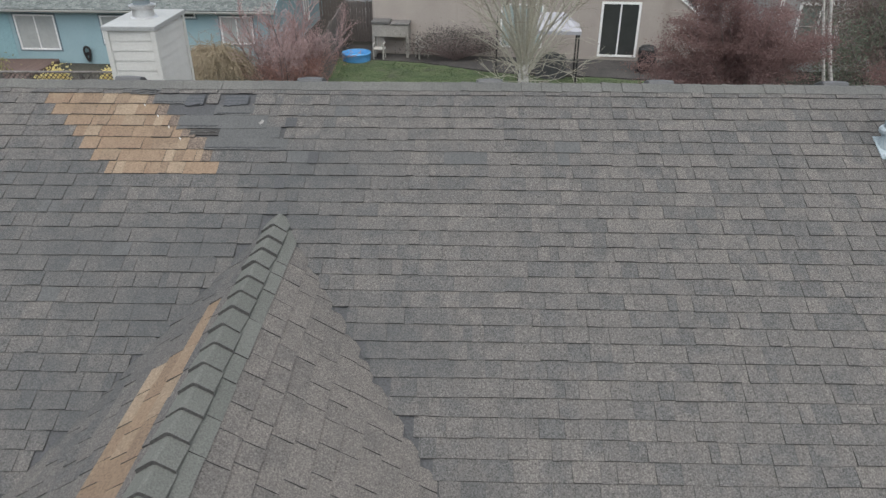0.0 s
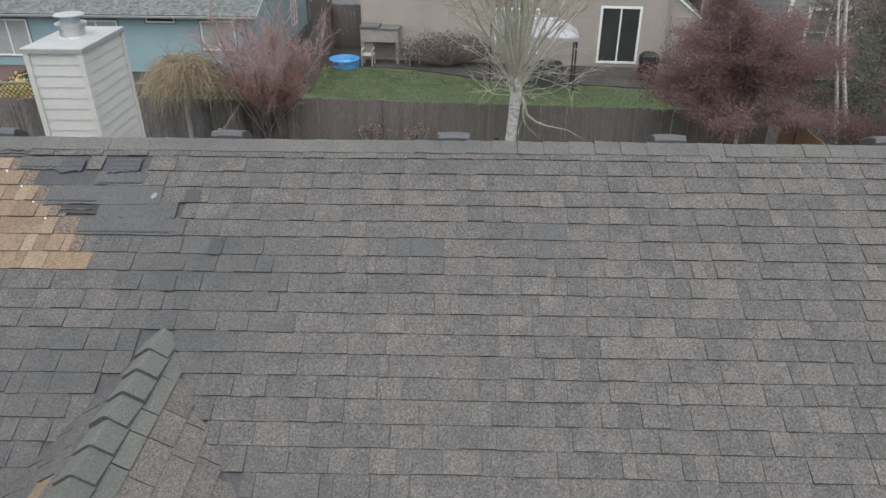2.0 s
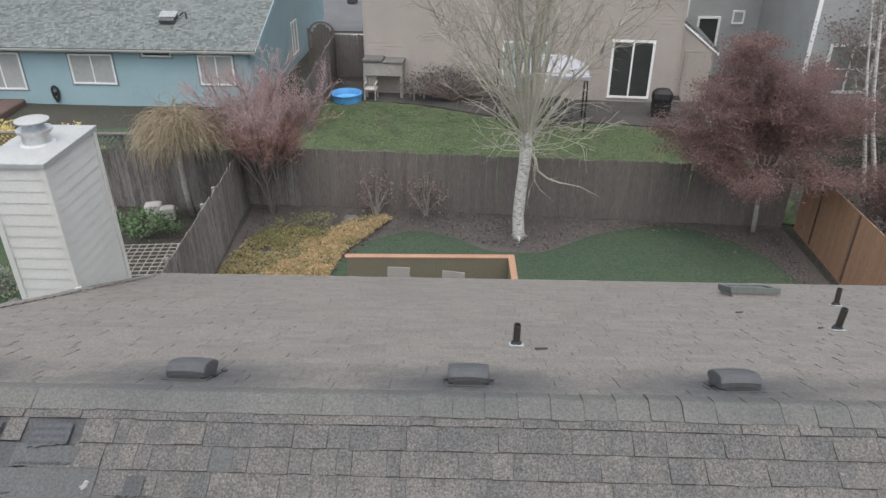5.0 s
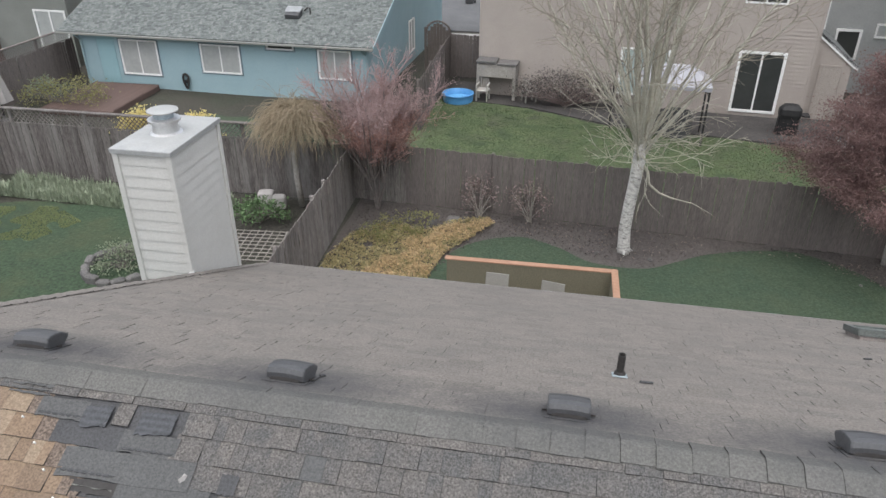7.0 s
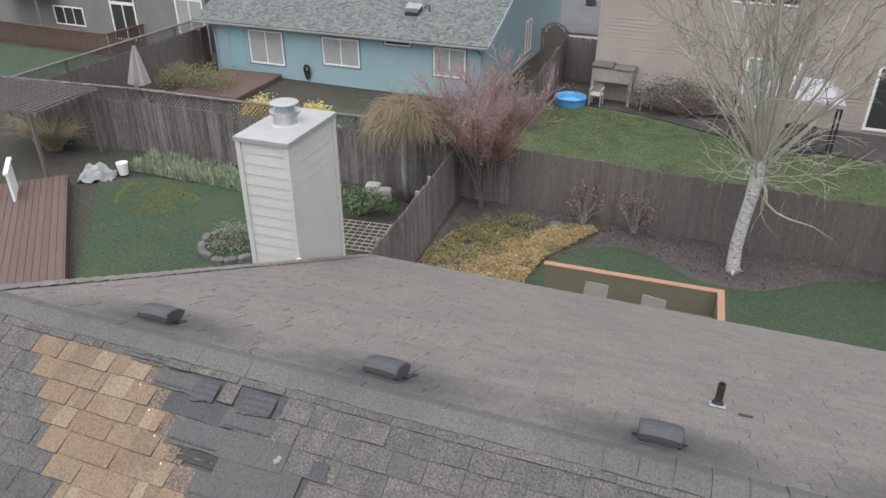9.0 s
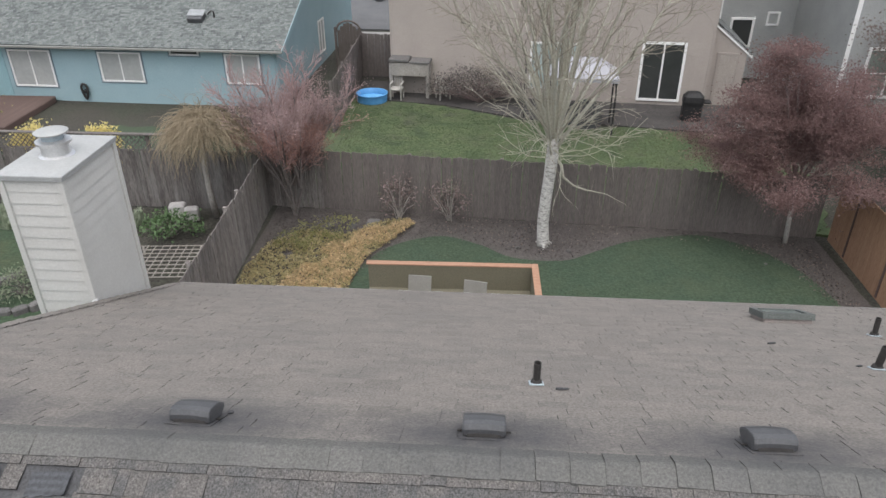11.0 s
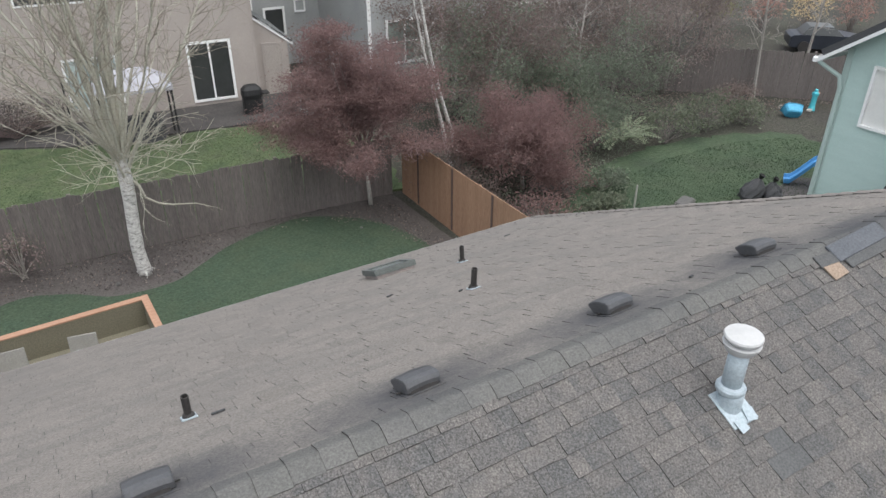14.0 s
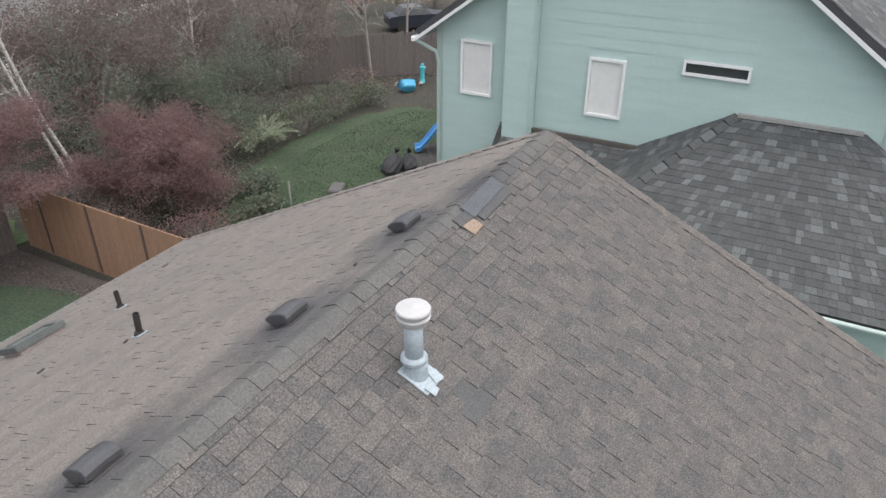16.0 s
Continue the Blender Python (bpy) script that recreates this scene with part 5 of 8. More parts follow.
roof_slab(bh, (bp(-L - 0.75, -0.35, 2.12), bp(0.33, -0.35, 2.12), bp(0.33, 6.5, 4.88), bp(-L - 0.75, 6.5, 4.88)), 0.10, SHINGLE_BLUE, 0.115, 5, label="grey-green shingle slope", widths=(0.06, 0.20))
roof_slab(bh, (bp(0.33, 13.35, 2.12), bp(-L - 0.75, 13.35, 2.12), bp(-L - 0.75, 6.5, 4.88), bp(0.33, 6.5, 4.88)), 0.10, SHINGLE_BLUE, 0.13, 6, widths=(0.08, 0.24))
part("gutter", Build(BM).soft_box(-L - 0.78, 0.36, -0.45, -0.34, 2.02, 2.10, 0.02), TAUPE_SIDING, bh, "dark grey painted gutter")
part("downpipe", Build().tube([bp(-L + 0.1, -0.40, 2.0), bp(-L + 0.1, -0.08, 1.75), bp(-L + 0.1, -0.06, 0.0)], 0.035, 6), BLUE_SIDING, bh)
part("downpipe", Build().tube([bp(-0.1, -0.40, 2.0), bp(-0.06, -0.08, 1.75), bp(-0.06, -0.06, 0.0)], 0.035, 6), BLUE_SIDING, bh)
part("rake_board", Build().add([bp(0.335, -0.36, 1.95), bp(0.335, 6.5, 4.72), bp(0.335, 6.5, 4.90), bp(0.335, -0.36, 2.14), bp(0.36, -0.36, 1.95), bp(0.36, 6.5, 4.72), bp(0.36, 6.5, 4.90), bp(0.36, -0.36, 2.14)],
                               [(0, 1, 2, 3), (7, 6, 5, 4), (0, 4, 5, 1), (3, 2, 6, 7), (0, 3, 7, 4), (1, 5, 6, 2)]), BLUE_SIDING, bh)
rv = BM @ pose(-3.42, 1.32, 2.81, math.degrees(math.atan(0.403)), 0, 0) @ Matrix.Diagonal((1.4, 1.4, 1.15, 1))
v = thing("roof_hatch_vent", "grey square vent with a dark side on the blue house roof", "roof vent", at=rv.translation)
part("box", Build(rv).soft_box(-0.20, 0.22, -0.17, 0.2, 0.0, 0.16, 0.02), BLACK_PLASTIC, v)
part("lid", Build(rv).soft_box(-0.22, 0.24, -0.05, 0.24, 0.165, 0.20, 0.02), TARP, v, "grey lid")
part("pipe", Build(rv).tube([(0.30, 0.12, 0.10), (0.40, 0.16, 0.20), (0.47, 0.16, 0.19), (0.48, 0.10, 0.0)], 0.022, 8), BLACK_PIPE, v)

# beige two-storey house
TM = pose(9.3, 30.0, 0, 0, 0, math.degrees(-0.11))
th = thing("beige_house", "two-storey beige house with lapped siding and a white sliding door", "house", at=(3, 35, 0))
twins = [(-2.85, -1.25, 0.13, 2.36), (-6.97, -5.2, 0.42, 2.2), (-7.9, -5.6, 4.0, 5.1), (-3.0, -1.6, 3.98, 5.1)]
part("wall", Build(TM).box(-12.4, -0.35, 0.004, 0.2, -0.1, 5.6), TAN_SIDING, th)
part("side_wall", Build(TM).box(-12.4, -12.2, 0.2, 9, -0.1, 5.6), TAN_SIDING, th)
part("side_wall", Build(TM).box(-0.55, -0.35, 0.2, 9, -0.1, 5.6), TAN_SIDING, th)
board_wall("siding", th, TM @ Matrix.Translation((-12.4, 0, 0)), 12.05, -0.1, 5.6, 0.14, TAN_SIDING, 0.021, [(a + 12.4, b + 12.4, c, d) for a, b, c, d in twins], single=False, label="lapped beige boards")
window(th, TM, *twins[0], 2, fill=DARK_GLASS, bar=0.09)
# the pale green reflection is put into the panes' base colour
window(th, TM, *twins[1], 2, fill=surface("pale_green_painted_reflection", [(0.30, 0.37, 0.36), (0.40, 0.45, 0.43)], stain=(2, 0.2), rough=0.15, bump=0), bar=0.07)
window(th, TM, *twins[2], 2, fill=DARK_GLASS)
window(th, TM, *twins[3], 2, fill=DARK_GLASS)
for x in (-12.42, -8.85, -0.42):
    part("corner_board", Build(TM).box(x, x + 0.1, -0.03, 0.0, -0.1, 5.6), TAN_SIDING, th)
tp = lambda x, y, z: TM @ Vector((x, y, z))
roof_slab(th, (tp(-12.9, -0.5, 5.55), tp(0.1, -0.5, 5.55), tp(0.1, 4.6, 7.9), tp(-12.9, 4.6, 7.9)), 0.12, SHINGLE_FAR, 0.3, 8)
roof_slab(th, (tp(0.1, 9.7, 5.55), tp(-12.9, 9.7, 5.55), tp(-12.9, 4.6, 7.9), tp(0.1, 4.6, 7.9)), 0.12, SHINGLE_FAR, 0.3, 9)
# lean-to wing at its end
wing = Build(TM)
wing.rings([[(x, y, z) for x, z in ((-0.34, -0.1), (0.95, -0.1), (0.95, 2.0), (-0.34, 3.0))] for y in (0.25, 5.0)])
part("wing_wall", wing, TAN_SIDING, th)
part("wing_rake", Build().add([tp(-0.34, 0.2, 2.95), tp(1.15, 0.2, 1.82), tp(1.15, 0.2, 1.98), tp(-0.34, 0.2, 3.12), tp(-0.34, 0.24, 2.95), tp(1.15, 0.24, 1.82), tp(1.15, 0.24, 1.98), tp(-0.34, 0.24, 3.12)],
                              [(0, 1, 2, 3), (7, 6, 5, 4), (0, 4, 5, 1), (3, 2, 6, 7), (0, 3, 7, 4), (1, 5, 6, 2)]), WHITE_TRIM, th, "white rake board")
roof_slab(th, (tp(1.15, 0.2, 1.99), tp(1.15, 5.2, 1.99), tp(-0.34, 5.2, 3.13), tp(-0.34, 0.2, 3.13)), 0.08, SHINGLE_FAR, 0.2, 10)

wd_ = part("wing_door", Build(TM).soft_box(0.0, 0.66, 0.215, 0.247, 0.0, 1.92, 0.01), surface("faded_tan_door_paint", [(0.33, 0.295, 0.265), (0.37, 0.33, 0.295)], rough=0.6, bump=0.05), th, "plain faded tan side door")
for x0_, x1_, z0_, z1_ in ((-0.07, -0.004, 0.0, 1.98), (0.664, 0.73, 0.0, 1.98), (-0.002, 0.662, 1.924, 1.98)):
    part("door_trim", Build(TM).box(x0_, x1_, 0.205, 0.248, z0_, z1_), TAN_SIDING, wd_)

# grey house beyond the maple
GM = pose(13.0, 28.5, 0, 0, 0, math.degrees(-0.05))
gh = thing("grey_house", "grey house with white corner trim behind the trees", "house", at=(15, 32, 0))
part("wall", Build(GM).box(0, 6.5, 0.004, 0.2, 0, 5.4), GREY_SIDING, gh)
part("side_wall", Build(GM).box(0, 0.2, 0.2, 8, 0, 5.4), GREY_SIDING, gh)
board_wall("siding", gh, GM, 6.5, 0, 5.4, 0.14, GREY_SIDING, 0.014, [(0.70, 2.36, 0.9, 2.66)], single=False)
# grey-green reflections are mottled into the panes' base colour
window(gh, GM, 0.70, 2.36, 0.9, 2.66, 2, fill=surface("grey_painted_reflection", [(0.17, 0.20, 0.18), (0.25, 0.28, 0.25)], stain=(1.5, 0.5), stain_colour=(0.12, 0.15, 0.13), rough=0.15, bump=0), bar=0.1, across=True)
part("corner_board", Build(GM).box(-0.05, 0.09, -0.03, 0.0, 0, 5.4), WHITE_TRIM, gh, "white corner board")
GM2 = pose(10.2, 34.0, 0, 0, 0, -3)
part("wall", Build(GM2).box(0, 4.0, 0.004, 0.2, 0, 5.4), GREY_SIDING, gh)
window(gh, GM2, 0.55, 1.5, 1.3, 2.5, 1, fill=DARK_GLASS, bar=0.09)
window(gh, GM2, 1.95, 2.45, 2.2, 2.75, 1, fill=BLIND, bar=0.07)
part("corner_board", Build(GM2).box(0.0, 0.12, -0.03, 0.0, 0, 5.4), WHITE_TRIM, gh, "white corner board")
gp = lambda x, y, z: GM @ Vector((x, y, z))
roof_slab(gh, (gp(-0.4, -0.4, 5.35), gp(6.9, -0.4, 5.35), gp(6.9, 4.2, 7.3), gp(-0.4, 4.2, 7.3)), 0.12, SHINGLE_FAR, 0.3, 12)
roof_slab(gh, (gp(6.9, 8.4, 5.35), gp(-0.4, 8.4, 5.35), gp(-0.4, 4.2, 7.3), gp(6.9, 4.2, 7.3)), 0.12, SHINGLE_FAR, 0.3, 13)

# grey house with a deck beyond the blue one
GL = pose(-28.0, 33.0, 0, 0, 0, -5)
gl = thing("far_grey_house", "greenish grey house with a tall glazed door above a reddish deck", "house", at=(-28, 36, 0))
part("wall", Build(GL).box(-8, 6.6, 0.004, 0.2, -0.1, 4.6), TAUPE_SIDING, gl)
part("side_wall", Build(GL).box(6.4, 6.6, 0.2, 7, -0.1, 4.6), TAUPE_SIDING, gl)
board_wall("siding", gl, GL @ Matrix.Translation((-8, 0, 0)), 14.6, -0.1, 4.6, 0.15, TAUPE_SIDING, 0.016, [(8.55, 10.2, 0.1, 2.32), (12.8, 14.45, 0.35, 2.4), (4.5, 6.6, 0.5, 1.45)], single=False)
window(gl, GL, 0.55, 2.2, 0.1, 1.90, 2, fill=DARK_GLASS, bar=0.08)
window(gl, GL, 0.55, 2.2, 1.905, 2.32, 1, fill=DARK_GLASS, bar=0.06)
window(gl, GL, 4.8, 6.45, 0.35, 2.4, 2, fill=BLIND, bar=0.08)
window(gl, GL, -3.5, -1.4, 0.5, 1.45, 3, fill=DARK_GLASS, bar=0.06)
glp = lambda x, y, z: GL @ Vector((x, y, z))
roof_slab(gl, (glp(-8.4, -0.5, 4.5), glp(6.9, -0.5, 4.5), glp(6.9, 4.0, 6.5), glp(-8.4, 4.0, 6.5)), 0.12, SHINGLE_FAR, 0.3, 14)
part("porch_roof", Build(GL).soft_box(-6.4, -2.9, -1.4, -0.02, 2.02, 2.14, 0.02), WHITE_SIDING, gl, "pale flat porch roof")
for x in (-6.3, -3.05):
    part("porch_post", Build(GL).box(x - 0.05, x + 0.05, -1.35, -1.25, 0.1, 2.02), TAUPE_SIDING, gl)
fd = thing("red_deck", "reddish wooden deck with a slatted rail at the grey house", "deck", at=(-28, 31.5, 0))
part("platform", Build(GL).box(-8, 2.6, -2.4, -0.05, -0.1, 0.10), DECK, fd)
part("top_rail", Build(GL).box(-8, 2.6, -2.47, -2.36, 0.95, 1.02), DECK, fd)
part("top_rail", Build(GL).box(2.52, 2.63, -2.35, -0.06, 0.95, 1.02), DECK, fd)
for i in range(70):
    part("baluster", Build(GL).box(-7.95 + i * 0.15, -7.86 + i * 0.15, -2.43, -2.40, 0.02, 0.95), DECK, fd)
for i in range(15):
    part("baluster", Build(GL).box(2.56, 2.59, -2.30 + i * 0.15, -2.21 + i * 0.15, 0.02, 0.95), DECK, fd)

# sage green two-storey house with its garage roof
TX = 13.0
GT = Matrix.Translation((TX, 10.06, 0)) @ Matrix.Rotation(math.radians(-90), 4, "Z")     # x runs south along the wall, -y faces the roof
sg = thing("sage_green_house", "two-storey sage green house with lapped siding and small white windows", "house", at=(16, 6, 0))
swins = [(0.51, 1.18, 4.33, 5.40), (3.08, 3.75, 4.30, 5.37), (4.71, 5.80, 5.275, 5.53)]
SW, SE, SP = 8.0, 5.60, 0.71
stop = lambda x: SE + SP * min(x, SW - x)
gb = Build(GT)
gb.rings([[(0, y, 0), (SW, y, 0), (SW, y, SE), (SW / 2, y, SE + SP * SW / 2), (0, y, SE)] for y in (0.004, 0.2)])
part("gable_wall", gb, TEAL_SIDING, sg)
part("north_wall", Build(GT).box(0, 0.2, 0.2, 9, 0, SE), TEAL_SIDING, sg)
part("south_wall", Build(GT).box(SW - 0.2, SW, 0.2, 9, 0, SE), TEAL_SIDING, sg)
bump = (1.55, 2.10, 0.32)
board_wall("siding", sg, GT, SW, 0, 8.4, 0.205, TEAL_SIDING, 0.008, swins + [(bump[0], bump[1], 0, 9)], top=stop)
for i, (a, b, c, d) in enumerate(swins):
    window(sg, GT, a, b, c, d, 1, fill=BLIND_WHITE if i < 2 else DARK_GLASS, depth=0.06, bar=0.045)
part("chase_core", Build(GT).box(bump[0] + 0.02, bump[1] - 0.02, -bump[2] + 0.02, 0.0, 0, 6.75), TEAL_SIDING, sg)
board_wall("siding", sg, GT @ pose(bump[0], -bump[2] + 0.02, 0), bump[1] - bump[0], 0, 7.0, 0.205, TEAL_SIDING, 0.008)
board_wall("siding", sg, GT @ pose(bump[1] - 0.02, -bump[2], 0, 0, 0, 90), bump[2], 0, 7.0, 0.205, TEAL_SIDING, 0.008)
part("corner_board", Build(GT).box(-0.02, 0.09, -0.03, 0.0, 0, SE), GREEN_TRIM, sg)
part("corner_board", Build(GT).box(SW - 0.09, SW + 0.02, -0.03, 0.0, 0, SE), GREEN_TRIM, sg)
gq = lambda x, y, z: GT @ Vector((x, y, z))
ov = 0.35
for sgn, x0, name in ((1, -ov, "roof"), (-1, SW + ov, "roof")):
    z0, xm, zm = SE - SP * ov, SW / 2, SE + SP * SW / 2
    cs = (gq(x0, 9.3, z0 + 0.17), gq(x0, -0.3, z0 + 0.17), gq(xm, -0.3, zm + 0.17), gq(xm, 9.3, zm + 0.17))
    roof_slab(sg, cs if sgn > 0 else (cs[1], cs[0], cs[3], cs[2]), 0.11, SHINGLE_DARK, 0.14, 15 + sgn, name=name)
    part("rake_board", Build().add([gq(x0, -0.34, z0 - 0.035), gq(xm, -0.34, zm - 0.035), gq(xm, -0.34, zm + 0.035), gq(x0, -0.34, z0 + 0.035), gq(x0, -0.31, z0 - 0.035), gq(xm, -0.31, zm - 0.035), gq(xm, -0.31, zm + 0.035), gq(x0, -0.31, z0 + 0.035)],
                                   [(0, 1, 2, 3), (7, 6, 5, 4), (0, 4, 5, 1), (3, 2, 6, 7), (0, 3, 7, 4), (1, 5, 6, 2)]), WHITE_TRIM, sg, "white rake board")
part("gutter", Build(GT).soft_box(-ov - 0.10, -ov - 0.01, -0.35, 9.3, SE - SP * ov - 0.04, SE - SP * ov + 0.06, 0.03), WHITE_TRIM, sg, "white gutter")
part("downpipe", Build().tube([gq(-ov - 0.05, -0.2, SE - 0.3), gq(-0.02, -0.08, SE - 0.5), gq(0.03, -0.06, SE - 0.7), gq(0.03, -0.06, 0.1)], 0.04, 8), GREEN_TRIM, sg)
part("lean_to_edge", Build().add([gq(1.46, -0.02, 2.6), gq(1.46, -0.30, 2.6), gq(1.53, -0.30, 3.30), gq(1.53, -0.02, 3.55), gq(1.30, -0.02, 2.6), gq(1.30, -0.30, 2.6)], [(0, 1, 2, 3), (0, 4, 5, 1), (4, 3, 2, 5), (0, 3, 4)]), GREY_SIDING, sg)

# garage roof before the sage green wall: a hip with its ridge against the wall
ga = thing("garage", "low garage wing with a mottled charcoal hip roof", "garage", at=(11.5, 3, 0))
EX, EZ = 10.5, 2.8
HN = Vector((TX - 0.02, 4.37, 4.72))
HS = Vector((TX - 0.02, 2.42, 4.72))
north_e = Vector((EX, 6.75, EZ))
roof_slab(ga, ((EX, 6.75, EZ), (EX, -0.4, EZ), HS, HN), 0.1, SHINGLE_DARK, 0.125, 41, label="charcoal shingle slope with scattered pale tabs", widths=(0.07, 0.20))
roof_slab(ga, ((TX - 0.02, 6.75, EZ + 0.6), (EX, 6.75, EZ), HN, HN + Vector((0, 0.02, 0))), 0.1, SHINGLE_DARK, 0.125, 42, widths=(0.07, 0.20))
roof_slab(ga, ((EX, -0.4, EZ), (TX - 0.02, -0.4, EZ), HS + Vector((0, -0.02, 0)), HS), 0.1, SHINGLE_DARK, 0.125, 43, widths=(0.07, 0.20))
roof_slab(ga, ((11.0, 8.5, 2.92), (11.0, 5.3, 2.92), (TX - 0.02, 5.3, 3.81), (TX - 0.02, 8.5, 3.81)), 0.08, SHINGLE_DARK, 0.125, 44, widths=(0.07, 0.20), label="low charcoal lean-to slope against the sage wall")
part("wall", Build().box(EX + 0.35, EX + 0.5, 0.0, 6.4, 0, EZ - 0.05), TEAL_SIDING, ga)
board_wall("siding", ga, Matrix.Translation((EX + 0.35, 6.4, 0)) @ Matrix.Rotation(math.radians(-90), 4, "Z"), 6.4, 0, EZ - 0.05, 0.205, TEAL_SIDING, 0.018)
part("gutter", Build().soft_box(EX - 0.085, EX - 0.005, -0.45, 6.8, EZ - 0.075, EZ - 0.03, 0.015), GREEN_TRIM, ga)
part("wall_flashing", Build().box(TX - 0.09, TX - 0.02, 5.5, 8.5, 3.80, 3.87), DARK_TRIM, ga, "brown flashing strip against the wall")
part("wall_flashing", Build().box(TX - 0.10, TX - 0.02, 2.44, 4.33, 4.70, 4.76), CONCRETE, ga, "pale metal flashing against the wall")
hip_d = (north_e - HN)
for i in range(16):
    p = HN + hip_d * (i / 16)
    ob = part("hip_cap", Build(look(p, p + hip_d) @ pose(0, 0, 0, 0, 0, 0)).add([(-0.13, -0.035, 0.0), (0, 0.03, 0), (0.13, -0.035, 0), (-0.13, -0.029, -0.22), (0, 0.036, -0.22), (0.13, -0.029, -0.22)],
                                                                             [(0, 1, 4, 3), (1, 2, 5, 4), (3, 4, 5)]), SHINGLE_DARK, ga)


# ---- trees and plants ----
def sway(p, d, length, n, rnd, bend, pull):
    """Points of a crooked shoot: pull adds to its direction at every step."""
    pts, d = [Vector(p)], Vector(d).normalized()
    for i in range(n):
        d = (d + Vector((rnd.uniform(-bend, bend), rnd.uniform(-bend, bend), rnd.uniform(-bend, bend))) + Vector(pull)).normalized()
        pts.append(pts[-1] + d * (length / n))
    return pts


def shoots(b, parent_pts, count, length, radius, rnd, start=0.25, angle=(25, 60), bend=0.15, pull=(0, 0, 0), n=4, sides=3, twist=None):
    """Side shoots off a limb; returns their points."""
    made = []
    for i in range(count):
        t = start + (1 - start) * (i + rnd.random()) / count
        f = t * (len(parent_pts) - 1)
        k = min(int(f), len(parent_pts) - 2)
        p = parent_pts[k].lerp(parent_pts[k + 1], f - k)
        axis = (parent_pts[k + 1] - parent_pts[k]).normalized()
        side = axis.orthogonal().normalized()
        side.rotate(Matrix.Rotation(rnd.uniform(0, 2 * math.pi), 3, axis))
        a = radians(rnd.uniform(*angle))
        d = axis * math.cos(a) + side * math.sin(a)
        ln = length * rnd.uniform(0.6, 1.15) * (1.15 - 0.6 * t)
        pts = sway(p, d, ln, n, rnd, bend, pull)
        b.tube(pts, [radius * (1 - 0.8 * j / n) for j in range(n + 1)], sides)
        made.append(pts)
    return made


def leaf_cloud(b, spots, per, reach, size, rnd, squash=0.7, droop=0.0):
    """Small folded leaves scattered round spots."""
    for s in spots:
        for _ in range(per):
            o = Vector((rnd.gauss(0, 1), rnd.gauss(0, 1), rnd.gauss(0, squash))) * reach
            p = Vector(s) + o
            a = Vector((rnd.gauss(0, 1), rnd.gauss(0, 1), rnd.gauss(0, 0.7) - droop)).normalized() * size * rnd.uniform(0.6, 1.3)
            c = a.cross(Vector((rnd.gauss(0, 1), rnd.gauss(0, 1), rnd.gauss(0, 1)))).normalized() * a.length * 0.55
            b.add([p - a, p + c * 0.9 + a * 0.1, p + a, p - c * 0.9 + a * 0.1], [(0, 1, 2), (0, 2, 3)])


